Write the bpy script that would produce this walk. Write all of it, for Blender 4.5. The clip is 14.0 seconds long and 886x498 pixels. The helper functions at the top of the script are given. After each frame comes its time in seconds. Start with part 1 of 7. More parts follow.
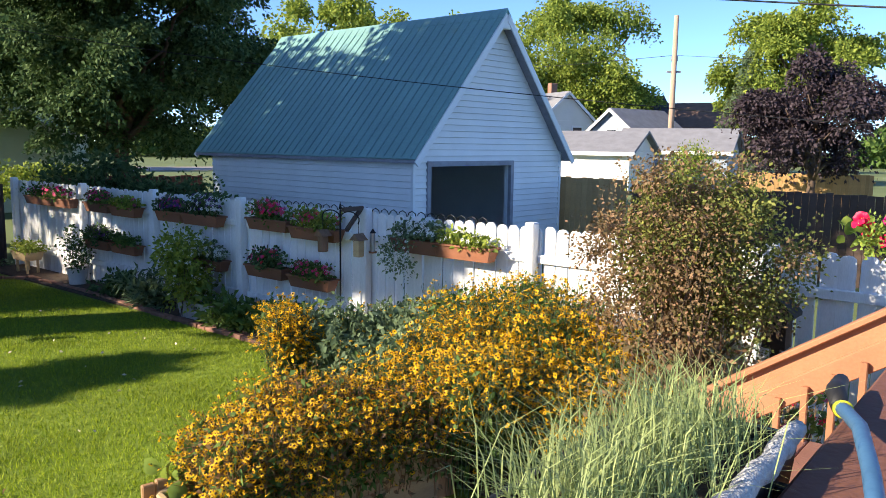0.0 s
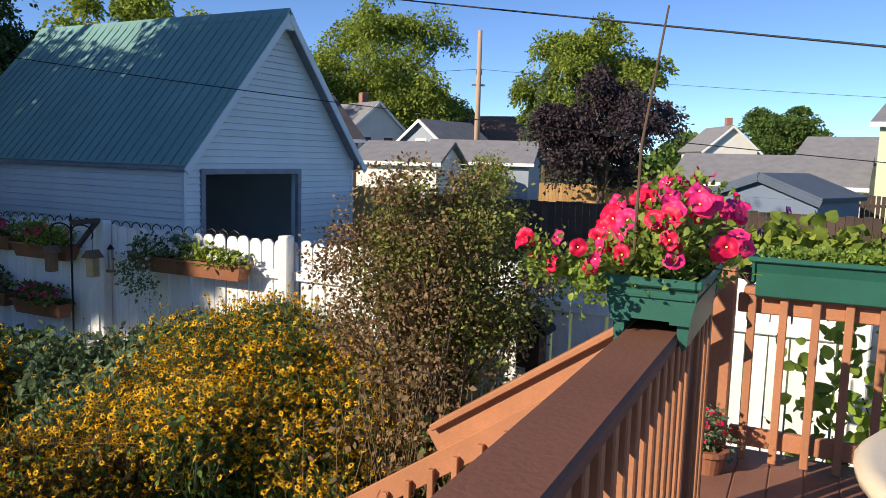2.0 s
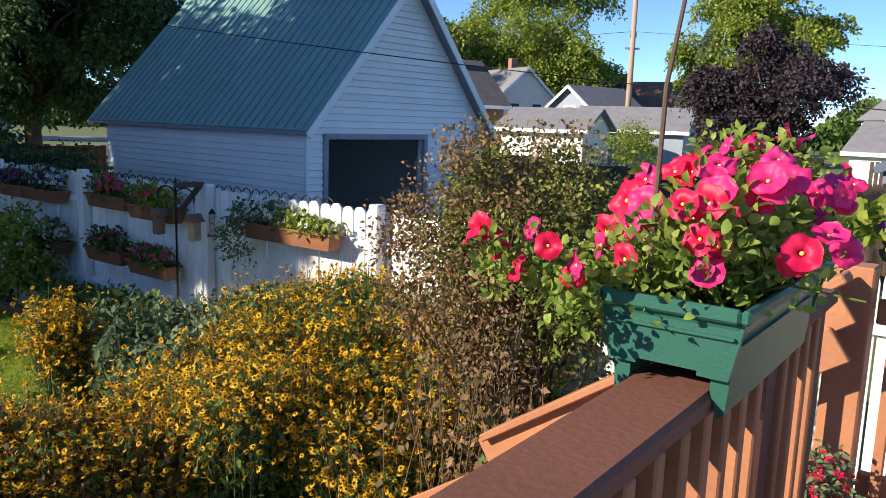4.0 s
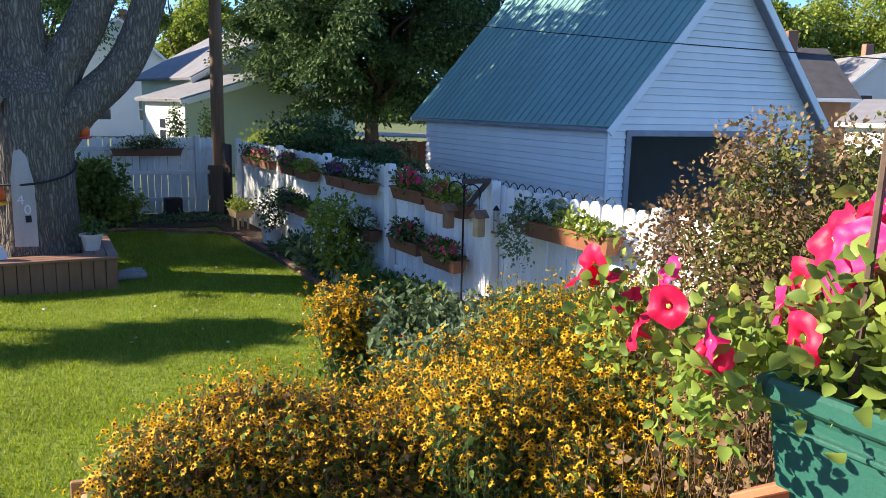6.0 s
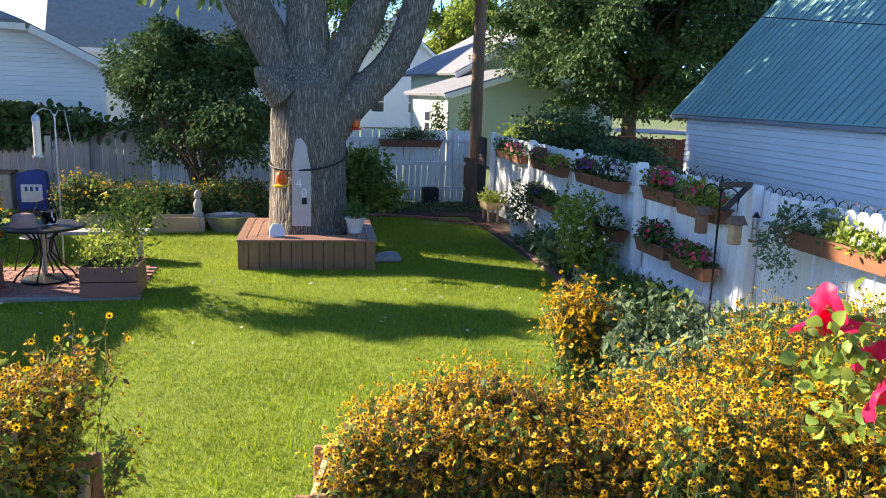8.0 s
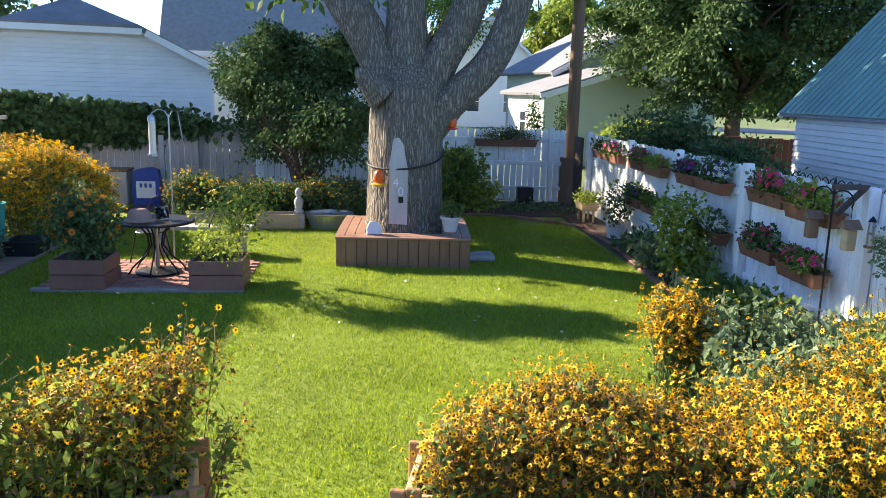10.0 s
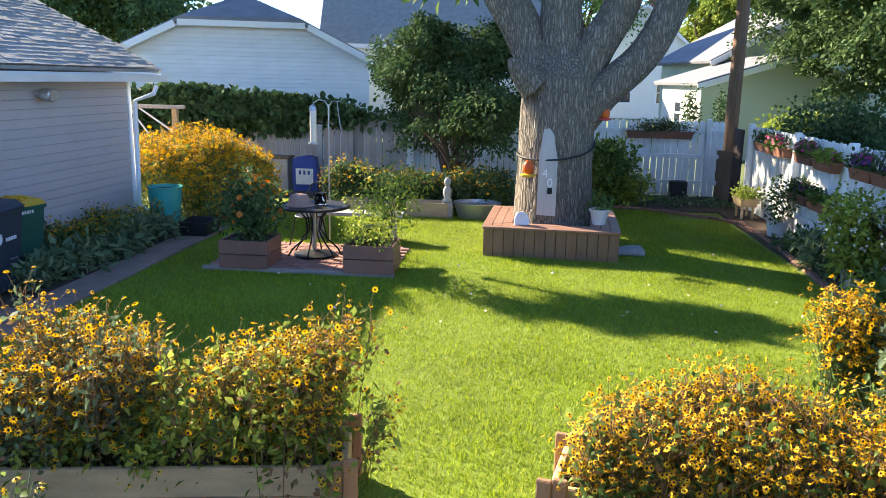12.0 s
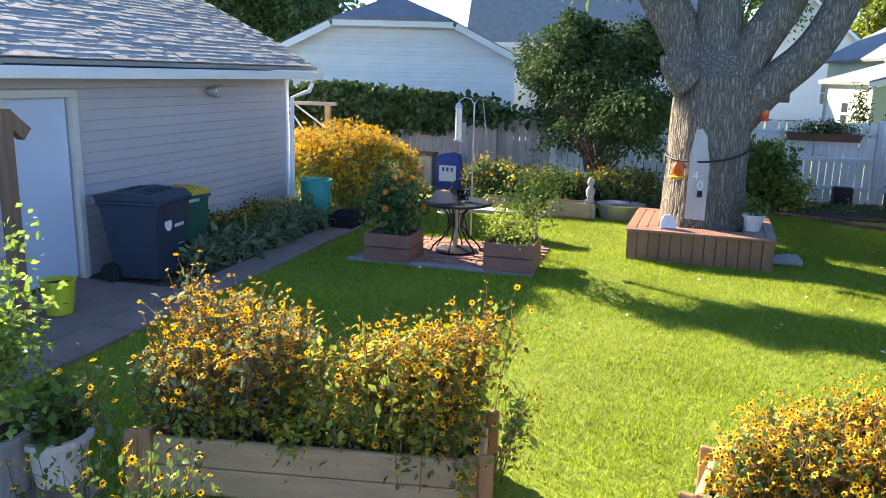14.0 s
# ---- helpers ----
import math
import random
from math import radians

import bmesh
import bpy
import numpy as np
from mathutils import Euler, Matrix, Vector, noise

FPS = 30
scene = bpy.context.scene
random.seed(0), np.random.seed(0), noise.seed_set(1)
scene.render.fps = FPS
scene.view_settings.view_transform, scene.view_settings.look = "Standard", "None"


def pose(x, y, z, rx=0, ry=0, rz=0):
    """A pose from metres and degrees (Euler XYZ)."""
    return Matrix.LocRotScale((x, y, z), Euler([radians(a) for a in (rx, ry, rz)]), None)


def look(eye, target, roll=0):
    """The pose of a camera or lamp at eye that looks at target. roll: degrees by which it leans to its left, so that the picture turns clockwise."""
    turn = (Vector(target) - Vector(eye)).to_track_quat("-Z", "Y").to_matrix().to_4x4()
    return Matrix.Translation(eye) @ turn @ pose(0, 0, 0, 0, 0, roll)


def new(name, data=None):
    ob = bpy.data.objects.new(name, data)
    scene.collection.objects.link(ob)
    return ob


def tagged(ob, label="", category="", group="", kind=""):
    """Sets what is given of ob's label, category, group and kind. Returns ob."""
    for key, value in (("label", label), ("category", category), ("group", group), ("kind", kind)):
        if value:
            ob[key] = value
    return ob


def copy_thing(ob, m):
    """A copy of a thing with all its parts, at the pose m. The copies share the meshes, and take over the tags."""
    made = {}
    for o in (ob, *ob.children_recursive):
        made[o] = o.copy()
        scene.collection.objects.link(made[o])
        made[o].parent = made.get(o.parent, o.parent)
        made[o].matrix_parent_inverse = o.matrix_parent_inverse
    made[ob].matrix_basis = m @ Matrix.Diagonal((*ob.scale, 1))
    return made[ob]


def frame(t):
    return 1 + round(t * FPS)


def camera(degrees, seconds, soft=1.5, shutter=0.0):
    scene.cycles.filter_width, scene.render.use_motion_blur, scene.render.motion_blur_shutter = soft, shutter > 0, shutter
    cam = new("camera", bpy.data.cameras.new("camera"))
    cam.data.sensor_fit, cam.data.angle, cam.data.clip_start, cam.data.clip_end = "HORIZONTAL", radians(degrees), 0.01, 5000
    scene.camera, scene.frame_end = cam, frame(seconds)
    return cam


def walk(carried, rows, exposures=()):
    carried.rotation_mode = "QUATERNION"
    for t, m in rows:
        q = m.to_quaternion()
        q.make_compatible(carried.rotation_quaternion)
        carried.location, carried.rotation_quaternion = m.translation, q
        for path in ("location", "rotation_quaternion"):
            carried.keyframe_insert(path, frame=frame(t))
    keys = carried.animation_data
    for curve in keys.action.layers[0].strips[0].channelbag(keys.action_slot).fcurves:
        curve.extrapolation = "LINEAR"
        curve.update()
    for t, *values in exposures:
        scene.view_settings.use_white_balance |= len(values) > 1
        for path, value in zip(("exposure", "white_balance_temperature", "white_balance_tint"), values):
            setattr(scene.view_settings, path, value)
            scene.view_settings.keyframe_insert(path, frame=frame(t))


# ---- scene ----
cam = camera(59.4, 14.0, 0.9)
METRES, EYE, TILT, LEAN, TURN = 2.65, 2.6, 0.0, 0.0, 0.0
ROWS = [
    (0.0, 0.0, 0.0, 0.0, 0.11, -7.77, -0.84),
    (0.5, 0.0412, 0.0671, -0.0036, -5.82, -7.32, -0.92),
    (1.0, 0.1144, 0.139, -0.006, -11.37, -6.9, -1.3),
    (1.5, 0.1948, 0.1768, -0.0056, -13.1, -6.81, -1.65),
    (2.0, 0.2609, 0.2318, -0.0094, -13.06, -6.76, -1.65),
    (4.5, 0.5301, 0.4945, -0.018, 3.33, -10.01, -1.7),
    (5.0, 0.5813, 0.5266, -0.0169, 9.0, -10.2, -1.4),
    (5.5, 0.5873, 0.5586, -0.017, 14.88, -10.24, -1.26),
    (6.0, 0.5729, 0.6059, -0.0166, 21.32, -10.36, -1.3),
    (6.5, 0.5736, 0.6288, -0.017, 26.83, -10.61, -1.51),
    (7.0, 0.5912, 0.6482, -0.0148, 32.43, -10.9, -1.7),
    (7.5, 0.5905, 0.6498, -0.0139, 36.94, -11.11, -1.83),
    (8.0, 0.5802, 0.6457, -0.0119, 39.97, -11.23, -1.76),
    (10.5, 0.5735, 0.6305, -0.0107, 48.89, -11.57, -1.36),
    (11.0, 0.5713, 0.6261, -0.0128, 51.58, -11.74, -1.3),
    (11.5, 0.5671, 0.6174, -0.0138, 54.52, -11.99, -1.28),
    (12.0, 0.5628, 0.6111, -0.017, 57.47, -12.32, -1.17),
    (12.5, 0.5604, 0.6089, -0.0189, 60.23, -12.56, -1.05),
    (13.0, 0.5572, 0.6079, -0.0207, 62.73, -12.61, -0.98),
    (13.5, 0.5537, 0.6051, -0.0217, 65.21, -12.61, -1.05),
    (14.0, 0.5514, 0.5994, -0.0218, 67.82, -12.62, -1.22),
]
walk(cam, [(t, pose(0, 0, EYE, TILT, LEAN, TURN) @ pose(METRES * x, METRES * y, METRES * z, 90 + pitch, roll, yaw)) for t, x, y, z, yaw, pitch, roll in ROWS],
     exposures=[(0.0, 1.42, 6900, 11), (1.0, 0.85, 6900, 11), (2.0, 0.6, 7000, 11), (5.0, 1.22, 6800, 12), (7.5, 1.92, 7000, 12), (11.0, 2.22, 7100, 10), (14.0, 2.48, 7400, 11)])

# ---- world, sun, exposure ----
SUN_AZ, SUN_EL = math.radians(198.9), math.radians(25.0)   # direction towards the sun, counter-clockwise from +x
world = bpy.data.worlds.new("world")
scene.world = world
world.use_nodes = True
wn = world.node_tree.nodes
sky = wn.new("ShaderNodeTexSky")
sky.sky_type, sky.sun_disc = "NISHITA", False
sky.sun_elevation, sky.sun_rotation = SUN_EL, math.radians(90) - SUN_AZ
sky.altitude, sky.air_density, sky.dust_density, sky.ozone_density = 3000, 0.75, 1.2, 6.0
world.node_tree.links.new(sky.outputs[0], wn["Background"].inputs[0])
wn["Background"].inputs[1].default_value = 0.135
sun_dir = Vector((math.cos(SUN_AZ) * math.cos(SUN_EL), math.sin(SUN_AZ) * math.cos(SUN_EL), math.sin(SUN_EL)))
sun = new("sun", bpy.data.lights.new("sun", "SUN"))
sun.data.energy, sun.data.angle, sun.data.color = 4.3, math.radians(0.55), (1.0, 0.9, 0.74)
sun.matrix_world = look(sun_dir * 60, (0, 0, 0))


# ---- materials ----
def mat(name, base, var=0.25, scale=6.0, fine=60.0, rough=0.7, bump=0.15, metal=0.0, island=0.0, thin=0.0, stretch=(1, 1, 1), dark=None, obj=0.0, spec=0.4, bscale=None):
    """A surface of base colour with blotches (scale), grain (fine), relief, and variation from piece to piece."""
    m = bpy.data.materials.new(name)
    m.use_nodes = True
    nt = m.node_tree
    N, L = nt.nodes, nt.links
    b = N["Principled BSDF"]
    co = N.new("ShaderNodeTexCoord")
    mp = N.new("ShaderNodeMapping")
    mp.inputs["Scale"].default_value = stretch
    L.new(co.outputs["Object"], mp.inputs[0])
    n1, n2 = N.new("ShaderNodeTexNoise"), N.new("ShaderNodeTexNoise")
    n1.inputs["Scale"].default_value, n1.inputs["Detail"].default_value = scale, 4
    n2.inputs["Scale"].default_value, n2.inputs["Detail"].default_value = fine, 3
    L.new(mp.outputs[0], n1.inputs[0]), L.new(mp.outputs[0], n2.inputs[0])
    mix = N.new("ShaderNodeMath")
    mix.operation = "ADD"
    half = N.new("ShaderNodeMath")
    half.operation = "MULTIPLY"
    half.inputs[1].default_value = 0.6
    L.new(n2.outputs[0], half.inputs[0]), L.new(n1.outputs[0], mix.inputs[0]), L.new(half.outputs[0], mix.inputs[1])
    r = N.new("ShaderNodeMapRange")
    r.inputs[1].default_value, r.inputs[2].default_value = 0.45, 1.15
    L.new(mix.outputs[0], r.inputs[0])
    ramp = N.new("ShaderNodeMix")
    ramp.data_type = "RGBA"
    lo = dark or tuple(c * (1 - var) for c in base)
    ramp.inputs[6].default_value = (*lo, 1)
    ramp.inputs[7].default_value = (*[min(1, c * (1 + var * 0.6)) for c in base], 1)
    L.new(r.outputs[0], ramp.inputs[0])
    out = ramp.outputs[2]
    if island or obj:
        h = N.new("ShaderNodeHueSaturation")
        rnd = N.new("ShaderNodeNewGeometry").outputs["Random Per Island"] if island else N.new("ShaderNodeObjectInfo").outputs["Random"]
        mr = N.new("ShaderNodeMapRange")
        mr.inputs[3].default_value, mr.inputs[4].default_value = 1 - (island or obj), 1 + (island or obj)
        L.new(rnd, mr.inputs[0]), L.new(mr.outputs[0], h.inputs["Value"])
        mh = N.new("ShaderNodeMapRange")
        mh.inputs[3].default_value, mh.inputs[4].default_value = 0.5 + 0.05 * island, 0.5 - 0.05 * island
        L.new(rnd, mh.inputs[0]), L.new(mh.outputs[0], h.inputs["Hue"])
        L.new(out, h.inputs["Color"])
        out = h.outputs[0]
    L.new(out, b.inputs["Base Color"])
    b.inputs["Roughness"].default_value, b.inputs["Metallic"].default_value = rough, metal
    b.inputs["Specular IOR Level"].default_value = spec
    if bump:
        bp = N.new("ShaderNodeBump")
        bp.inputs["Strength"].default_value, bp.inputs["Distance"].default_value = bump, 0.05 if name == "bark" else 0.01
        L.new((n1 if bscale else mix).outputs[0], bp.inputs["Height"]), L.new(bp.outputs[0], b.inputs["Normal"])
    if thin:
        t = N.new("ShaderNodeBsdfTranslucent")
        L.new(out, t.inputs[0])
        s = N.new("ShaderNodeMixShader")
        s.inputs[0].default_value = thin
        L.new(b.outputs[0], s.inputs[1]), L.new(t.outputs[0], s.inputs[2])
        L.new(s.outputs[0], N["Material Output"].inputs[0])
    return m


def glass(name):
    m = bpy.data.materials.new(name)
    m.use_nodes = True
    b = m.node_tree.nodes["Principled BSDF"]
    b.inputs["Transmission Weight"].default_value, b.inputs["Roughness"].default_value = 1.0, 0.03
    return m


M_LAWN = mat("lawn_soil", (0.17, 0.235, 0.02), 0.35, 0.7, 45, 0.95, 0.5)
M_GRASS = mat("grass_blade", (0.272, 0.37, 0.024), 0.35, 0.6, 5, 0.6, 0, island=0.5, thin=0.4)
M_GROUND = mat("far_ground", (0.13, 0.17, 0.06), 0.3, 0.3, 8, 0.95, 0.2)
M_MULCH = mat("mulch", (0.085, 0.055, 0.04), 0.5, 14, 80, 0.95, 0.8)
M_WALK = mat("brown_concrete", (0.25, 0.175, 0.145), 0.3, 3, 70, 0.9, 0.4)
M_CONC = mat("concrete", (0.30, 0.26, 0.24), 0.25, 3, 70, 0.9, 0.3)
M_WHITE = mat("white_paint_wood", (0.80, 0.80, 0.79), 0.22, 3, 50, 0.6, 0.15, stretch=(3, 3, 0.6), obj=0.06)
M_SIDING = mat("white_siding", (0.79, 0.79, 0.79), 0.1, 1.5, 40, 0.5, 0.08, obj=0.04)
M_TAUPE = mat("taupe_vinyl_siding", (0.46, 0.41, 0.40), 0.1, 1.5, 50, 0.55, 0.1, obj=0.03)
M_TRIM = mat("white_trim", (0.78, 0.79, 0.8), 0.08, 2, 40, 0.5, 0.08)
M_DOORGREY = mat("grey_blue_door_paint", (0.55, 0.6, 0.68), 0.06, 1.5, 40, 0.5, 0.04)
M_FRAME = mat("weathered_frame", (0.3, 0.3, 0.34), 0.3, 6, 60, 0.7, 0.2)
M_METAL = mat("green_metal_roof", (0.20, 0.37, 0.35), 0.2, 0.9, 20, 0.42, 0.05, metal=0.15)
M_REDWOOD = mat("redwood_stain", (0.40, 0.17, 0.085), 0.22, 4, 60, 0.62, 0.25, stretch=(1, 1, 1), obj=0.1)
M_CAP = mat("brown_rail_paint", (0.19, 0.083, 0.057), 0.22, 3, 70, 0.72, 0.25, spec=0.25)
M_DECK = mat("deck_stain", (0.25, 0.12, 0.085), 0.25, 4, 60, 0.6, 0.25, obj=0.12)
M_BENCHSIDE = mat("bench_side_stain", (0.238, 0.130, 0.072), 0.2, 5, 60, 0.7, 0.25, obj=0.1, stretch=(3, 3, .6))
M_BENCHTOP = mat("bench_top_boards", (0.302, 0.161, 0.110), 0.25, 5, 60, 0.6, 0.25, obj=0.12)
M_CEDAR = mat("pale_lumber", (0.50, 0.36, 0.20), 0.28, 3, 40, 0.75, 0.3, stretch=(1, 1, 5), obj=0.1)
M_TERRA = mat("terracotta_plastic", (0.29, 0.115, 0.06), 0.2, 5, 50, 0.6, 0.15)
M_GREENPOT = mat("dark_green_plastic", (0.022, 0.115, 0.085), 0.2, 5, 200, 0.42, 0.12)
M_TEAL = mat("teal_plastic", (0.02, 0.32, 0.27), 0.15, 5, 90, 0.45, 0.1)
M_NAVY = mat("navy_cart_plastic", (0.028, 0.042, 0.068), 0.3, 4, 120, 0.5, 0.1)
M_CARTG = mat("green_cart_plastic", (0.012, 0.09, 0.065), 0.2, 4, 120, 0.5, 0.1)
M_YLID = mat("yellow_lid_plastic", (0.62, 0.36, 0.03), 0.2, 4, 90, 0.5, 0.1)
M_TWIG = mat("twig_bark", (0.12, 0.08, 0.055), 0.4, 10, 60, 0.9, 0.3)
M_POLE = mat("pole_wood", (0.23, 0.135, 0.085), 0.4, 6, 50, 0.9, 0.5, stretch=(4, 4, .3))
M_POLEP = mat("pale_pole_wood", (0.45, 0.31, 0.22), 0.25, 3, 40, 0.9, 0.3, stretch=(4, 4, .3))
M_BRICK = mat("edging_brick", (0.30, 0.15, 0.105), 0.3, 8, 80, 0.9, 0.5, obj=0.25)
M_PATIO = mat("patio_brick", (0.36, 0.18, 0.14), 0.25, 8, 80, 0.9, 0.4, obj=0.22)
M_SHINGLE = mat("weathered_grey_shingle", (0.33, 0.32, 0.295), 0.25, 5, 130, 0.95, 0.6, obj=0.12)
M_ROOFG = mat("grey_asphalt_roof", (0.22, 0.22, 0.24), 0.25, 2, 30, 0.95, 0.4)
M_ROOFD = mat("dark_asphalt_roof", (0.085, 0.08, 0.085), 0.3, 2, 30, 0.95, 0.4)
M_ROOFB = mat("brown_asphalt_roof", (0.2, 0.12, 0.085), 0.3, 2, 30, 0.95, 0.4)
M_ROOFR = mat("rust_red_roof", (0.3, 0.1, 0.06), 0.3, 2, 30, 0.95, 0.4)
M_HOUSEW = mat("white_house_siding", (0.76, 0.75, 0.71), 0.1, 1, 20, 0.7, 0.1)
M_HOUSEG = mat("sage_green_siding", (0.5, 0.55, 0.4), 0.1, 1, 20, 0.7, 0.1)
M_HOUSEB = mat("blue_grey_siding", (0.3, 0.35, 0.42), 0.1, 1, 20, 0.7, 0.1)
M_WINDOW = mat("dark_window_glass", (0.03, 0.035, 0.045), 0.2, 1, 10, 0.08, 0, spec=0.6)
M_DARKFENCE = mat("dark_brown_fence", (0.075, 0.05, 0.04), 0.3, 3, 40, 0.85, 0.3, obj=0.2)
M_TANFENCE = mat("cedar_fence", (0.5, 0.3, 0.13), 0.25, 3, 40, 0.85, 0.3, obj=0.15)
M_IRON = mat("black_iron", (0.02, 0.02, 0.022), 0.3, 10, 60, 0.5, 0.2, metal=0.6)
M_GALV = mat("galvanised_steel", (0.45, 0.46, 0.48), 0.2, 8, 60, 0.4, 0.1, metal=0.8)
M_STONE = mat("grey_stone", (0.42, 0.4, 0.38), 0.3, 8, 60, 0.9, 0.6)
M_PLANK = mat("grey_weathered_board", (0.34, 0.33, 0.32), 0.25, 5, 60, 0.9, 0.3, stretch=(4, 4, .4))
M_RUBBER = mat("black_rubber", (0.015, 0.015, 0.016), 0.3, 8, 60, 0.6, 0.1)
M_BLUE = mat("blue_hose", (0.05, 0.13, 0.24), 0.2, 8, 60, 0.45, 0.1)
M_ORANGE = mat("orange_plastic", (0.72, 0.13, 0.02), 0.15, 6, 60, 0.3, 0.05, thin=0.15)
M_HAT = mat("straw_hat_pink", (0.42, 0.25, 0.19), 0.2, 30, 120, 0.9, 0.6)
M_BAG = mat("blue_bag_plastic", (0.02, 0.06, 0.3), 0.2, 8, 60, 0.4, 0.3)
M_PAPER = mat("white_print", (0.7, 0.72, 0.75), 0.15, 8, 60, 0.7, 0.05)
M_REDCLOTH = mat("red_cloth", (0.55, 0.05, 0.06), 0.2, 8, 60, 0.8, 0.1)
M_TABLETOP = mat("grey_blue_table_top", (0.16, 0.22, 0.36), 0.15, 6, 80, 0.3, 0.05)
M_CREAM = mat("cream_plastic", (0.72, 0.62, 0.48), 0.1, 5, 50, 0.5, 0.05)
M_YPOT = mat("yellow_green_plastic", (0.5, 0.55, 0.04), 0.1, 5, 50, 0.4, 0.05)
M_CORD = mat("white_pot_clay", (0.66, 0.62, 0.56), 0.15, 6, 60, 0.8, 0.2)
M_FUZZ = mat("grey_fibre_liner", (0.5, 0.49, 0.48), 0.4, 25, 150, 0.95, 1.0)
M_LEAF = mat("leaf_green", (0.12, 0.2, 0.05), 0.3, 3, 20, 0.7, 0, island=0.45, thin=0.35, spec=0.2)
M_LEAFY = mat("leaf_yellow_green", (0.26, 0.33, 0.06), 0.3, 3, 20, 0.7, 0, island=0.42, thin=0.4, spec=0.2)
M_LEAFP = mat("leaf_petunia", (0.25, 0.36, 0.065), 0.3, 3, 20, 0.5, 0, island=0.3, thin=0.4)
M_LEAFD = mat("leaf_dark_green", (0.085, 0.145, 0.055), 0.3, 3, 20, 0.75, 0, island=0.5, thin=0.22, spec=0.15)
M_LEAFPU = mat("leaf_dark_purple", (0.045, 0.03, 0.038), 0.3, 3, 20, 0.7, 0, island=0.4, thin=0.1)
M_LEAFBR = mat("leaf_dry_brown", (0.25, 0.165, 0.08), 0.4, 5, 20, 0.8, 0, island=0.45, thin=0.25)
M_LEAFBG = mat("leaf_olive", (0.2, 0.22, 0.055), 0.3, 3, 20, 0.7, 0, island=0.45, thin=0.3, spec=0.2)
M_LEAFBL = mat("leaf_blue_green", (0.16, 0.23, 0.12), 0.3, 3, 20, 0.65, 0, island=0.45, thin=0.35, spec=0.25)
M_ORNG = mat("ornamental_grass_blade", (0.33, 0.40, 0.15), 0.3, 3, 20, 0.6, 0, island=0.35, thin=0.3)
M_GOLD = mat("golden_petal", (0.95, 0.52, 0.008), 0.16, 8, 40, 0.7, 0, island=0.22, thin=0.3)
M_YEL = mat("yellow_petal", (0.85, 0.6, 0.04), 0.2, 8, 40, 0.55, 0, island=0.2, thin=0.3)
M_MARI = mat("orange_petal", (0.9, 0.22, 0.008), 0.2, 8, 40, 0.55, 0, island=0.15, thin=0.25)
M_EYE = mat("brown_flower_eye", (0.05, 0.022, 0.012), 0.3, 20, 80, 0.9, 0.3)
M_PINK = mat("pink_petal", (0.82, 0.03, 0.20), 0.15, 14, 60, 0.5, 0.1, island=0.2, thin=0.3)
M_RED = mat("crimson_petal", (0.78, 0.012, 0.075), 0.15, 14, 60, 0.5, 0.1, island=0.15, thin=0.3)
M_MAG = mat("magenta_petal", (0.66, 0.035, 0.25), 0.2, 14, 60, 0.5, 0.1, island=0.12, thin=0.3)
M_PURP = mat("purple_petal", (0.12, 0.03, 0.2), 0.25, 14, 60, 0.5, 0.1, island=0.3, thin=0.25)
M_WPET = mat("white_petal", (0.82, 0.82, 0.76), 0.1, 14, 60, 0.5, 0.05, island=0.08, thin=0.3)
M_BLUESHED = mat("slate_blue_siding", (0.15, 0.2, 0.28), 0.15, 1.5, 20, 0.75, 0.1)
M_SIGN = mat("weathered_sign_board", (0.44, 0.42, 0.39), 0.22, 4, 40, 0.85, 0.3, stretch=(3, 3, 0.5))
M_CORE = mat("pale_yellow_throat", (0.72, 0.6, 0.12), 0.2, 14, 60, 0.6, 0.1)
M_DIRT = mat("potting_soil", (0.05, 0.035, 0.025), 0.4, 20, 90, 0.95, 0.6)
M_DARKIN = mat("dark_interior", (0.05, 0.05, 0.055), 0.2, 2, 20, 0.9, 0.1)


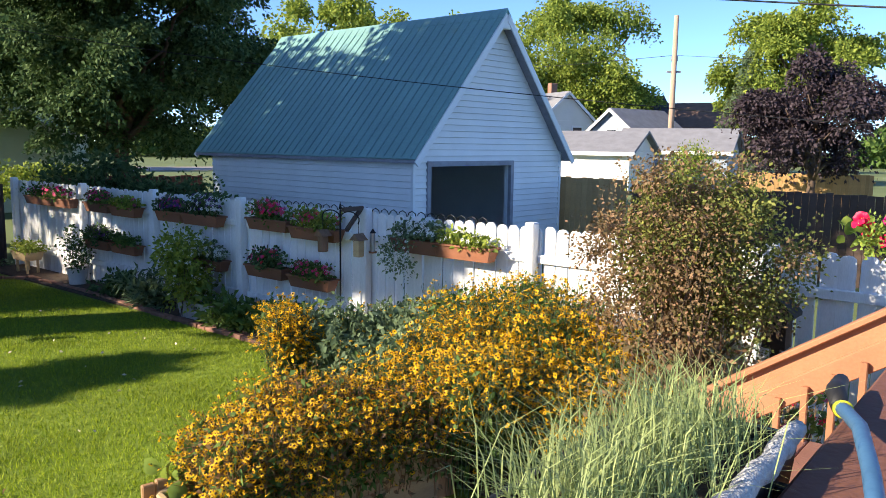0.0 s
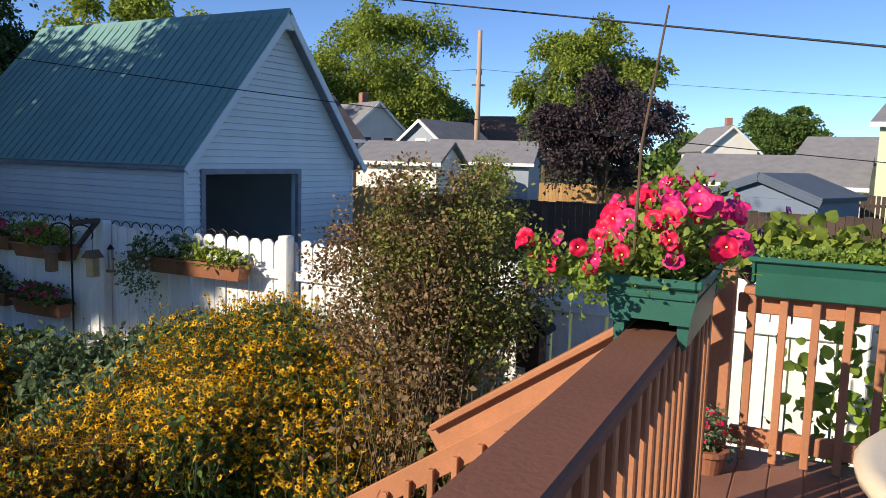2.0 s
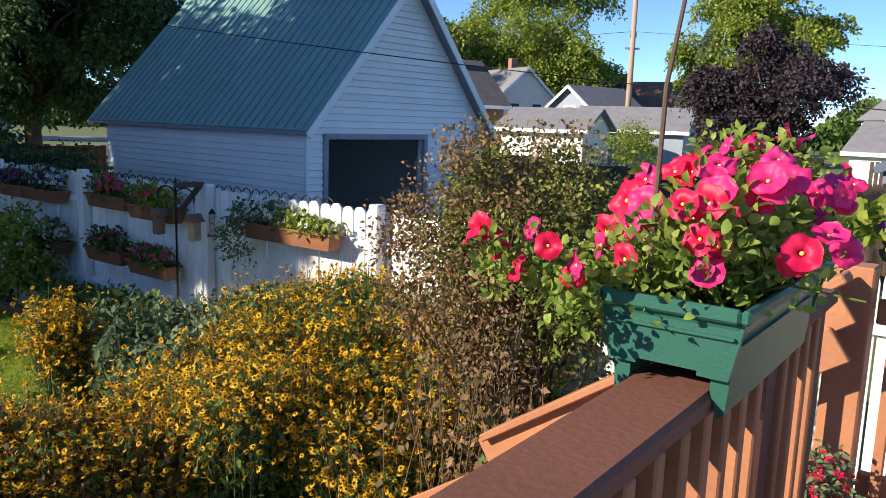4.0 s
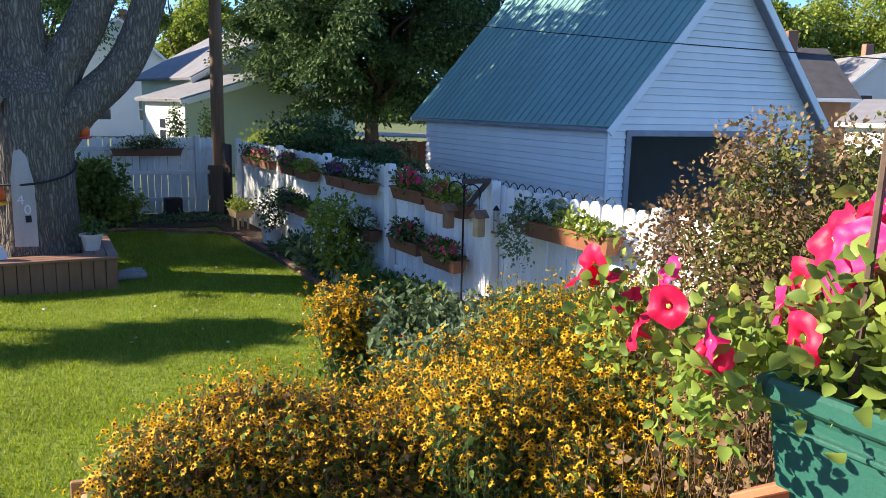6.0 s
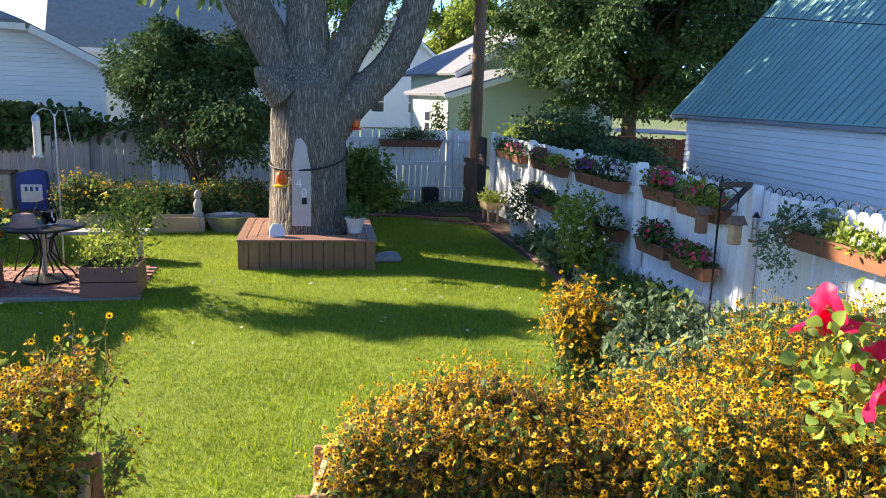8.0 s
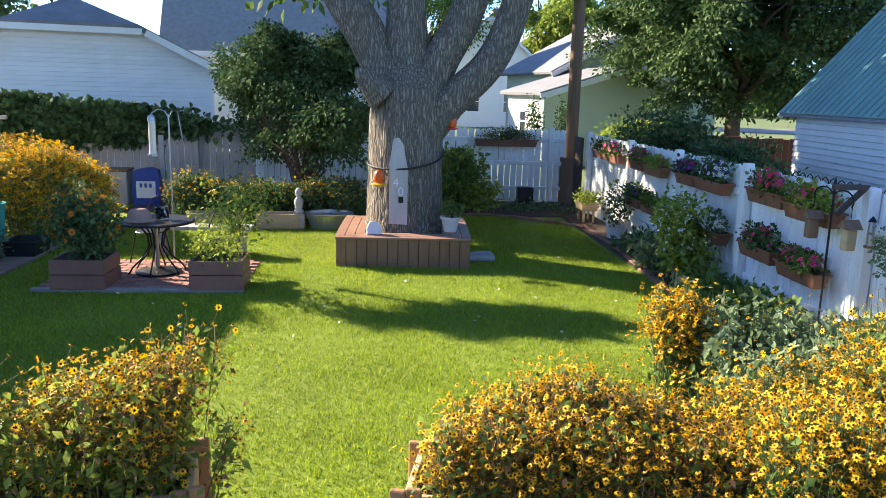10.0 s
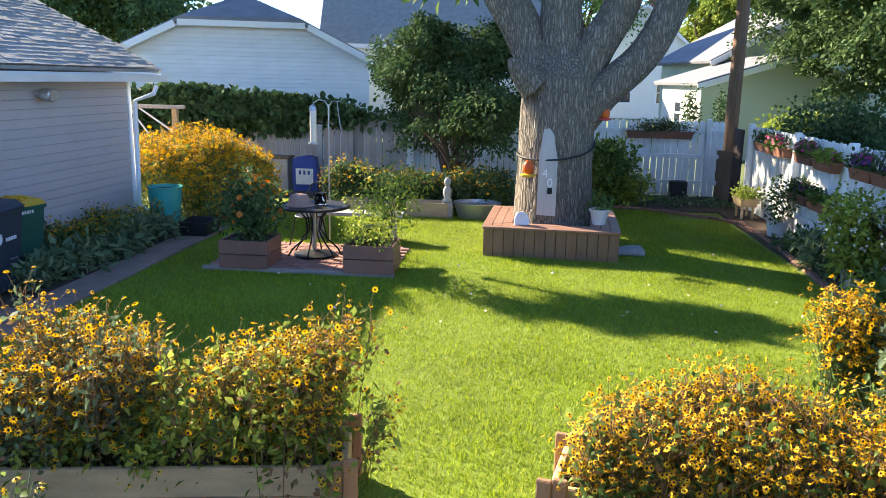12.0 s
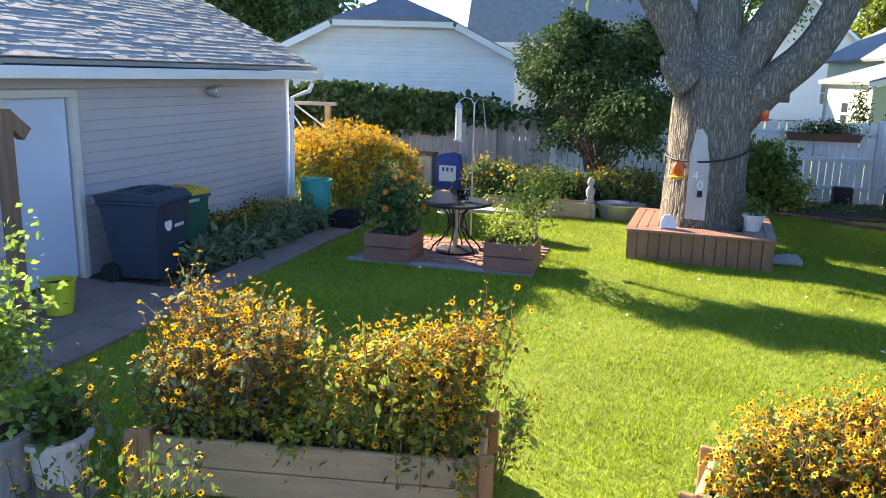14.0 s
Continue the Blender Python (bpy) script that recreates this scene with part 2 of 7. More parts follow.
# ---- mesh helpers ----
class Geo:
    """Collects vertices and faces for one mesh."""

    def __init__(self):
        self.v, self.f = [], []

    def add(self, v, f):
        k = len(self.v)
        self.v.extend(tuple(p) for p in v)
        self.f.extend(tuple(i + k for i in q) for q in f)
        return self

    def box(self, c, s, m=None, ch=0.004):
        """A box with chamfered edges: centre c, size s."""
        hx, hy, hz = s[0] / 2, s[1] / 2, s[2] / 2
        e = min(ch, hx * 0.6, hy * 0.6, hz * 0.6)
        v, idx = [], {}
        for sx in (-1, 1):
            for sy in (-1, 1):
                for sz in (-1, 1):
                    for a in range(3):
                        p = [sx * hx, sy * hy, sz * hz]
                        for b in range(3):
                            if b != a:
                                p[b] -= (sx, sy, sz)[b] * e
                        idx[sx, sy, sz, a] = len(v)
                        v.append(p)
        f = []
        for a in range(3):
            b, c2 = (a + 1) % 3, (a + 2) % 3
            for s1 in (-1, 1):
                q = []
                for sb, sc in ((-1, -1), (1, -1), (1, 1), (-1, 1)):
                    k = [0, 0, 0]
                    k[a], k[b], k[c2] = s1, sb, sc
                    q.append(idx[(*k, a)])
                f.append(q if s1 > 0 else q[::-1])
            for sb in (-1, 1):
                for sc in (-1, 1):
                    k0, k1 = [0, 0, 0], [0, 0, 0]
                    k0[a], k0[b], k0[c2] = -1, sb, sc
                    k1[a], k1[b], k1[c2] = 1, sb, sc
                    q = [idx[(*k0, b)], idx[(*k1, b)], idx[(*k1, c2)], idx[(*k0, c2)]]
                    f.append(q if sb * sc > 0 else q[::-1])
        for sx in (-1, 1):
            for sy in (-1, 1):
                for sz in (-1, 1):
                    q = [idx[sx, sy, sz, a] for a in range(3)]
                    f.append(q if sx * sy * sz > 0 else q[::-1])
        t = Matrix.Translation(c) @ (m if m else Matrix())
        return self.add([t @ Vector(p) for p in v], f)

    def tube(self, pts, radii, sides=8, cap=True):
        pts = [Vector(p) for p in pts]
        rings, v, f = [], [], []
        side = None
        for i, p in enumerate(pts):
            d = (pts[min(i + 1, len(pts) - 1)] - pts[max(i - 1, 0)]).normalized()
            if side is None:
                side = d.orthogonal().normalized()
            side = (side - d * side.dot(d)).normalized()
            o = d.cross(side)
            r = radii[i] if hasattr(radii, "__len__") else radii
            for k in range(sides):
                a = 2 * math.pi * k / sides
                v.append(p + (side * math.cos(a) + o * math.sin(a)) * r)
        for i in range(len(pts) - 1):
            for k in range(sides):
                f.append((i * sides + k, i * sides + (k + 1) % sides, (i + 1) * sides + (k + 1) % sides, (i + 1) * sides + k))
        if cap:
            f.append(tuple(range(sides))[::-1])
            f.append(tuple((len(pts) - 1) * sides + k for k in range(sides)))
        return self.add(v, f)

    def lathe(self, prof, sides=16, c=(0, 0, 0), sx=1.0, sy=1.0):
        v, f = [], []
        for r, z in prof:
            for k in range(sides):
                a = 2 * math.pi * k / sides
                v.append((c[0] + r * sx * math.cos(a), c[1] + r * sy * math.sin(a), c[2] + z))
        for i in range(len(prof) - 1):
            for k in range(sides):
                f.append((i * sides + k, i * sides + (k + 1) % sides, (i + 1) * sides + (k + 1) % sides, (i + 1) * sides + k))
        f.append(tuple(range(sides))[::-1])
        f.append(tuple((len(prof) - 1) * sides + k for k in range(sides)))
        return self.add(v, f)

    def prism(self, poly, y0, y1, m=None):
        """A polygon in x, z pushed out from y0 to y1."""
        n = len(poly)
        v = [(x, y0, z) for x, z in poly] + [(x, y1, z) for x, z in poly]
        f = [tuple(range(n)), tuple(range(2 * n - 1, n - 1, -1))] + [(i, i + n, (i + 1) % n + n, (i + 1) % n) for i in range(n)]
        return self.add([m @ Vector(p) for p in v] if m else v, f)

    def tapered(self, bottom, top, z0, z1, wall=0.012):
        """An open trough: bottom and top sizes (x, y), with walls of a thickness."""
        v, f = [], []
        for (a, b), z in ((bottom, z0), (top, z1), ((top[0] - 2 * wall, top[1] - 2 * wall), z1), ((bottom[0] - 2 * wall, bottom[1] - 2 * wall), z0 + wall)):
            v += [(-a / 2, -b / 2, z), (a / 2, -b / 2, z), (a / 2, b / 2, z), (-a / 2, b / 2, z)]
        f.append((3, 2, 1, 0))
        for i in range(3):
            for k in range(4):
                f.append((i * 4 + k, i * 4 + (k + 1) % 4, i * 4 + 4 + (k + 1) % 4, i * 4 + 4 + k))
        f.append((12, 13, 14, 15))
        return self.add(v, f)

    def mesh(self, name, material, smooth=False):
        me = bpy.data.meshes.new(name)
        me.from_pydata(self.v, [], self.f)
        me.materials.append(material)
        if smooth:
            me.polygons.foreach_set("use_smooth", [True] * len(me.polygons))
        me.update()
        return me


def thing(name, m=None, label="", category="", group="", kind=""):
    ob = new(name)
    ob.empty_display_size = 0.1
    if m is not None:
        ob.matrix_world = m
    return tagged(ob, label, category, group, kind)


def part(name, geo, material, parent, label="", smooth=False, kind=""):
    ob = new(name, geo.mesh(name, material, smooth) if isinstance(geo, Geo) else geo)
    ob.parent = parent
    return tagged(ob, label, kind=kind)


def piece(name, me, parent, m):
    ob = new(name, me)
    ob.parent = parent
    ob.matrix_basis = m
    return ob


def solo(name, geo, material, m=None, label="", category="", group="", kind="", smooth=False):
    ob = new(name, geo.mesh(name, material, smooth))
    if m is not None:
        ob.matrix_world = m
    return tagged(ob, label, category, group, kind)


def tri_mesh(name, v, f, material):
    """A mesh from arrays of vertices (n, 3) and triangles (m, 3)."""
    me = bpy.data.meshes.new(name)
    me.vertices.add(len(v)), me.loops.add(f.size), me.polygons.add(len(f))
    me.vertices.foreach_set("co", np.ascontiguousarray(v, dtype=np.float32).ravel())
    me.loops.foreach_set("vertex_index", np.ascontiguousarray(f, dtype=np.int32).ravel())
    me.polygons.foreach_set("loop_start", np.arange(0, f.size, 3, dtype=np.int32))
    me.materials.append(material)
    me.update(calc_edges=True)
    return me


def unit(a):
    return a / np.maximum(np.linalg.norm(a, axis=1, keepdims=True), 1e-6)


def leaf_arrays(p, d, size, rng, broad=0.32, droop=0.15):
    """A folded leaf at each point p along d: pointed, or oval with six corners where it is broad."""
    n = len(p)
    size = np.broadcast_to(np.asarray(size, float).reshape(-1, 1), (n, 1))
    d = unit(d)
    w = unit(np.cross(d, rng.normal(size=(n, 3))))
    up = np.cross(w, d)
    tip = p + d * size - np.array([0, 0, 1.0]) * size * droop
    if broad > 0.375:
        col = []
        for along, out in ((0.0, 0.12), (0.25, 0.8), (0.55, 1.0), (0.82, 0.62), (1.0, 0.02)):
            mid = p + d * size * along + up * size * (0.12 * along - (0.22 + droop) * along * along)
            for s_ in (-1, 0, 1):
                col.append(mid + w * size * broad * out * s_ + up * size * 0.13 * out * abs(s_))
        v = np.stack(col, 1).reshape(-1, 3)
        k = np.arange(n)[:, None] * 15
        quads = [(r * 3 + c, r * 3 + c + 1, r * 3 + c + 4, r * 3 + c + 3) for r in range(4) for c in range(2)]
        return v, np.concatenate([k + q for a_, b_, c_, d_ in quads for q in ([a_, b_, c_], [a_, c_, d_])], 0)
    if broad > 0.34:
        rim = []
        for along, out, lift in ((0.0, 0.0, 0.0), (0.28, 0.8, 0.08), (0.66, 0.85, 0.1), (1.0, 0.0, -droop), (0.66, -0.85, 0.1), (0.28, -0.8, 0.08)):
            rim.append(p + d * size * along + w * size * broad * out + up * size * lift)
        v = np.stack(rim, 1).reshape(-1, 3)
        k = np.arange(n)[:, None] * 6
        return v, np.concatenate([k + q for q in ([0, 1, 2], [0, 2, 3], [0, 3, 4], [0, 4, 5])], 0)
    mid = p + d * size * 0.45
    a, b = mid + w * size * broad + up * size * 0.08, mid - w * size * broad + up * size * 0.08
    v = np.stack([p, a, tip, b], 1).reshape(-1, 3)
    k = np.arange(n)[:, None] * 4
    f = np.concatenate([k + [0, 1, 2], k + [0, 2, 3]], 0)
    return v, f


def flower_arrays(p, nrm, size, rng, petals=8, cup=0.1, lift=0.0):
    """A ring of petals round each point, facing nrm: two triangles a petal."""
    n = len(p)
    size = np.broadcast_to(np.asarray(size, float).reshape(-1, 1), (n, 1))
    nrm = unit(nrm)
    x = unit(np.cross(nrm, rng.normal(size=(n, 3))))
    y = np.cross(nrm, x)
    vs, fs = [], []
    for k in range(petals):
        a = 2 * math.pi * k / petals
        w = math.pi / petals * 0.85
        r = lambda t, s, h: p + (x * math.cos(t) + y * math.sin(t)) * size * s + nrm * size * h
        vs.append(np.stack([r(a, 0.15, lift), r(a - w, 0.62, cup * 0.6), r(a, 1.0, cup), r(a + w, 0.62, cup * 0.6)], 1))
    v = np.stack(vs, 1).reshape(-1, 3)
    k = np.arange(n * petals)[:, None] * 4
    return v, np.concatenate([k + [0, 1, 2], k + [0, 2, 3]], 0)


def dome_arrays(p, nrm, size, rng):
    """A small six-sided cone-topped eye at each point."""
    n = len(p)
    size = np.broadcast_to(np.asarray(size, float).reshape(-1, 1), (n, 1))
    nrm = unit(nrm)
    x = unit(np.cross(nrm, rng.normal(size=(n, 3))))
    y = np.cross(nrm, x)
    ring = [p + (x * math.cos(a) + y * math.sin(a)) * size for a in np.arange(5) * 2 * math.pi / 5]
    v = np.stack(ring + [p + nrm * size * 1.1], 1).reshape(-1, 3)
    k = np.arange(n)[:, None] * 6
    return v, np.concatenate([k + [i, (i + 1) % 5, 5] for i in range(5)], 0)


def stem_arrays(p0, p1, r):
    """Thin three-sided stems from p0 to p1."""
    n = len(p0)
    d = unit(p1 - p0)
    x = unit(np.cross(d, np.array([[0.31, 0.77, 0.2]])))
    y = np.cross(d, x)
    vs = []
    for p, rr in ((p0, r), (p1, r * 0.6)):
        for a in (0, 2.1, 4.2):
            vs.append(p + (x * math.cos(a) + y * math.sin(a)) * rr)
    v = np.stack(vs, 1).reshape(-1, 3)
    k = np.arange(n)[:, None] * 6
    return v, np.concatenate([k + q for q in ([0, 1, 4], [0, 4, 3], [1, 2, 5], [1, 5, 4], [2, 0, 3], [2, 3, 5])], 0)


def inside(n, rng, power=0.4):
    """Points in a unit ball, gathered towards its skin."""
    d = unit(rng.normal(size=(n, 3)))
    return d * rng.random((n, 1)) ** power


def leafy(name, parent, material, centre, radii, n, size, seed, clumps=60, spread=0.22, label="", up=0.2, power=0.35, broad=0.32, droop=0.15, boughs=0):
    """A crown of n leaves gathered in clumps within an ellipsoid of uneven outline."""
    rng = np.random.default_rng(seed)
    c = inside(clumps, rng, power)
    c *= 1 + 0.1 * np.clip(rng.normal(size=(clumps, 1)), -2, 1.5)
    if boughs:
        b = inside(boughs, rng, 0.3) * (0.8 + 0.22 * rng.random((boughs, 1)))
        c = b[rng.integers(0, boughs, clumps)] + np.clip(rng.normal(size=(clumps, 3)), -1.8, 1.8) * [0.15, 0.15, 0.10]
    which = rng.integers(0, clumps, n)
    off = np.clip(rng.normal(size=(n, 3)), -1.7, 1.7) * spread * (0.6 + 0.8 * rng.random((clumps, 1))[which])
    if boughs:
        off[:, 2] = off[:, 2] * 0.5 - 0.35 * (off[:, 0] ** 2 + off[:, 1] ** 2) / spread
    p = (c[which] + off) * np.array(radii) + np.array(centre)
    d = unit(off) + rng.normal(size=(n, 3)) * 0.6 + np.array([0, 0, up])
    v, f = leaf_arrays(p, d, size * (0.6 + 0.7 * rng.random(n)), rng, broad, droop)
    me = tri_mesh(name, v, f, material)
    if broad > 0.375:
        me.polygons.foreach_set("use_smooth", [True] * len(me.polygons))
    ob = new(name, me)
    ob.parent = parent
    return tagged(ob, label, kind="stuff")


def limbs(base, tips, r0, rng, segs=5, bend=0.15):
    """Tapered limbs from a base towards the tips, as one Geo."""
    g = Geo()
    base = Vector(base)
    for tip in tips:
        tip = Vector(tip)
        pts, rr = [], []
        for i in range(segs + 1):
            t = i / segs
            q = base.lerp(tip, t)
            w = (tip - base).length * bend * math.sin(t * math.pi)
            pts.append(q + Vector(rng.normal(size=3)) * w * 0.4 + Vector((0, 0, w * 0.3)))
            rr.append(r0 * (1 - 0.8 * t))
        g.tube(pts, rr, 6)
    return g


def tree(name, x, y, z, trunk_h, trunk_r, crown_c, radii, leaf_material, n, leaf, seed, label, category="tree", clumps=70, spread=0.2, limbs_n=9, bark=M_TWIG, power=0.35, group=""):
    """A tapered trunk with limbs and a crown of leaf clumps; heights from its foot."""
    rng = np.random.default_rng(seed)
    if name in ("far_tree", "pine_tree"):
        n, leaf, clumps, spread = int(n * 2.1), leaf * 0.62, int(clumps * 1.4), spread * 0.92
    t = thing(name, pose(x, y, z), label, category, group)
    g = Geo()
    g.tube([(0, 0, -0.1), (0.02, 0, trunk_h * 0.3), (-0.03, 0.03, trunk_h * 0.7), (0, 0, trunk_h), (0.05, 0, crown_c + radii[2] * 0.4)],
           [trunk_r * 1.35, trunk_r, trunk_r * 0.9, trunk_r * 0.8, trunk_r * 0.15], 9)
    part("trunk", g, bark, t, smooth=True)
    tips = []
    for k in range(limbs_n):
        d = inside(1, rng, 0.2)[0]
        d[2] = abs(d[2]) * 0.9 - 0.35
        tips.append((d[0] * radii[0] * 0.85, d[1] * radii[1] * 0.85, crown_c + d[2] * radii[2]))
    for tip_ in tips:
        part("limb", limbs((0, 0, trunk_h * 0.9), [tip_], trunk_r * 0.5, rng), bark, t, smooth=True)
    leafy("crown", t, leaf_material, (0, 0, crown_c), radii, n, leaf, seed + 1, clumps, spread, power=power, boughs=max(30, clumps // 4))
    return t


def bark_material():
    """Furrowed bark: long interwoven ridges with dark cracks between, moss-grey tops."""
    m = bpy.data.materials.new("furrowed_bark")
    m.use_nodes = True
    N, L = m.node_tree.nodes, m.node_tree.links
    b = N["Principled BSDF"]
    co, mp, wob, add = N.new("ShaderNodeTexCoord"), N.new("ShaderNodeMapping"), N.new("ShaderNodeTexNoise"), N.new("ShaderNodeVectorMath")
    wob.inputs["Scale"].default_value, wob.inputs["Detail"].default_value = 5.0, 3
    sc = N.new("ShaderNodeVectorMath")
    sc.operation, sc.inputs["Scale"].default_value = "SCALE", 0.1
    L.new(co.outputs["Object"], wob.inputs[0]), L.new(wob.outputs["Color"], sc.inputs[0])
    L.new(co.outputs["Object"], add.inputs[0]), L.new(sc.outputs[0], add.inputs[1])
    mp.inputs["Scale"].default_value = (24, 24, 1.9)
    L.new(add.outputs[0], mp.inputs[0])
    vo, gr = N.new("ShaderNodeTexVoronoi"), N.new("ShaderNodeTexNoise")
    vo.feature, vo.inputs["Scale"].default_value = "DISTANCE_TO_EDGE", 1.0
    gr.inputs["Scale"].default_value, gr.inputs["Detail"].default_value = 3.0, 6
    L.new(mp.outputs[0], vo.inputs[0]), L.new(mp.outputs[0], gr.inputs[0])
    mr = N.new("ShaderNodeMapRange")
    mr.inputs[1].default_value, mr.inputs[2].default_value = 0.0, 0.4
    L.new(vo.outputs["Distance"], mr.inputs[0])
    mul = N.new("ShaderNodeMath")
    mul.operation = "MULTIPLY"
    L.new(mr.outputs[0], mul.inputs[0]), L.new(gr.outputs[0], mul.inputs[1])
    mix = N.new("ShaderNodeMix")
    mix.data_type = "RGBA"
    mix.inputs[6].default_value, mix.inputs[7].default_value = (0.085, 0.07, 0.052, 1), (0.60, 0.51, 0.41, 1)
    L.new(mul.outputs[0], mix.inputs[0]), L.new(mix.outputs[2], b.inputs["Base Color"])
    bp = N.new("ShaderNodeBump")
    bp.inputs["Strength"].default_value, bp.inputs["Distance"].default_value = 1.0, 0.045
    L.new(mul.outputs[0], bp.inputs["Height"]), L.new(bp.outputs[0], b.inputs["Normal"])
    b.inputs["Roughness"].default_value = 0.95
    return m


M_BARK = bark_material()


# ---- the yard's own axes: U along the side fence towards the deck, V towards that fence ----
A0 = (-1.85, 4.65)
YAW = -38.5
U = Vector((math.cos(radians(YAW)), math.sin(radians(YAW)), 0))
V = Vector((-U.y, U.x, 0))


def uv(u, v, z=0.0, turn=0.0):
    """A pose in the yard's axes: local x along U, local y along V."""
    p = Vector((A0[0], A0[1], z)) + U * u + V * v
    return pose(p.x, p.y, p.z, 0, 0, YAW + turn)


def bearing(deg, d, z=0.0, turn=0.0):
    """A pose d metres from the deck at a bearing (degrees left of +y), its local -y facing the deck."""
    b = radians(deg)
    return pose(1.0 - d * math.sin(b), 1.0 + d * math.cos(b), z, 0, 0, deg + turn)


# ---- ground ----
g = Geo()
g.box((0, 0, -0.26), (900, 900, 0.5), ch=0.001)
solo("ground", g, M_GROUND, kind="structure", label="grassy ground of the neighbourhood reaching the horizon", category="ground")
g = Geo()
g.box((-5.2, -1.9, 0), (17.0, 12.2, 0.02), ch=0.004)
solo("lawn", g, M_LAWN, uv(0, 0, -0.005), kind="structure", label="short mown green lawn", category="lawn")
g = Geo()
g.box((-3.6, 4.1, 0.015), (17.0, 0.8, 0.05), ch=0.02).box((0.9, 2.9, 0.012), (3.6, 1.8, 0.04), ch=0.02).box((-12.7, -0.6, 0.012), (2.2, 9.6, 0.04), ch=0.02).box((-5.9, -6.42, 0.012), (5.5, 1.36, 0.04), ch=0.02)
solo("garden_soil", g, M_MULCH, uv(0, 0, 0), kind="structure", label="dark mulched garden soil along the fences", category="garden bed")
g = Geo()
for k in range(9):
    g.box((-7.6 + k * 0.92, -5.47, 0.02), (0.9, 0.5, 0.05), ch=0.012)
g.box((-1.3, -6.42, 0.015), (3.6, 1.36, 0.04), ch=0.01).box((1.6, -4.6, 0.015), (1.4, 2.2, 0.05), ch=0.012)
solo("pavement", g, M_WALK, uv(0, 0, 0), kind="structure", label="brown-grey concrete garden walk beside the lawn", category="path")

# ---- white picket fences ----
HP = 1.72
pk = [(-0.066, 0.0), (0.066, 0.0), (0.066, HP - 0.06), (0.058, HP - 0.028), (0.036, HP - 0.006), (0, HP), (-0.036, HP - 0.006), (-0.058, HP - 0.028), (-0.066, HP - 0.06)]
ME_PICKET = Geo().prism(pk, -0.01, 0.01).mesh("picket", M_WHITE)
ME_POST = Geo().box((0, 0, 0.9), (0.115, 0.115, 1.8), ch=0.012).mesh("post", M_WHITE)


def fence(m, length, posts, rails=(0.4, 1.42), seed=1, label="", picket=ME_PICKET, post=ME_POST, step=0.147, rail_material=M_WHITE, back=1):
    """A run of picket fence along local x; rails and posts on the -y face."""
    rng = random.Random(seed)
    t = thing("fence", m, label, "fence", kind="structure")
    n = int(length / step)
    for i in range(n):
        piece("picket", picket, t, pose((i + 0.5) * step, 0.0, 0.03 + rng.uniform(-0.012, 0.012), 0, rng.uniform(-0.5, 0.5), 0))
    for p in posts:
        piece("post", post, t, pose(p, -0.075 * back, 0, 0, rng.uniform(-0.4, 0.4), 0))
    cuts = [0.0, *posts, length]
    for z in rails:
        for a, b in zip(cuts, cuts[1:]):
            if b - a > 0.2:
                part("rail", Geo().box(((a + b) / 2, -0.032 * back, z), (b - a - 0.12, 0.04, 0.09), ch=0.006), rail_material, t)
    return t


fx = Vector((-2.83, 11.07, 0))
corner = fx - U * 7.55
side_fence = fence(pose(corner.x, corner.y, 0, 0, 0, YAW), 19.2, [0.24, 2.99, 5.31, 7.55, 10.0, 12.4, 14.8, 17.2], label="weathered white picket fence hung with flower boxes")
bk = Vector((-10.05, 16.65, 0))
bd = Vector((math.cos(radians(230)), math.sin(radians(230)), 0))
bend = bk + bd * 16.2
M_OLDWOOD = mat("weathered_grey_tan_wood", (0.42, 0.37, 0.33), 0.3, 3, 50, 0.85, 0.25, stretch=(3, 3, 0.6), obj=0.1)
ME_OLDPICKET = Geo().box((0, 0, HP / 2), (0.136, 0.02, HP), ch=0.005).mesh("picket", M_OLDWOOD)
ME_OLDPOST = Geo().box((0, 0, 0.9), (0.1, 0.1, 1.8), ch=0.01).mesh("post", M_OLDWOOD)
SPLIT = 60 * 0.147
fence(pose(bend.x, bend.y, 0, 0, 0, 50), SPLIT, [0.3, 2.7, 5.1, 7.5], rails=(0.35, 1.5), seed=4, label="weathered grey-tan board fence under ivy", picket=ME_OLDPICKET, post=ME_OLDPOST, rail_material=M_OLDWOOD)
p = bend - bd * SPLIT
back_fence = fence(pose(p.x, p.y, 0, 0, 0, 50), 16.2 - SPLIT, [0.15, 1.1, 4.08, 6.98], rails=(0.35, 0.95, 1.5), seed=6, label="white picket fence with a worn lower rail")

# ---- garage with a green metal roof ----
GX, GY, GW, GL, GE, GR = -0.56, 14.2, 4.75, 6.6, 2.45, 5.12
gar = thing("garage", pose(GX, GY, 0, 0, 0, 48.4), "white clapboard garage with a green metal roof", "garage")


def garage_half(z):
    return GW / 2 if z <= GE else GW / 2 * (GR - z) / (GR - GE)


D0, D1, DT = 0.42, 2.9, 2.16
g = Geo()
g.prism([(0, 0), (D0, 0), (D0, DT), (D1, DT), (D1, 0), (GW, 0), (GW, GE), (GW / 2, GR), (0, GE)], 0.0, 0.12)
part("wall", g, M_SIDING, gar, "white front gable wall")
part("wall", Geo().box((0.06, GL / 2 + 0.06, GE / 2), (0.12, GL - 0.12, GE)), M_SIDING, gar)
part("wall", Geo().box((GW - 0.06, GL / 2 + 0.06, GE / 2), (0.12, GL - 0.12, GE)), M_SIDING, gar)
part("wall", Geo().prism([(0.12, 0), (GW - 0.12, 0), (GW - 0.12, GE), (GW / 2, GR - 0.05), (0.12, GE)], GL - 0.06, GL + 0.06), M_SIDING, gar)
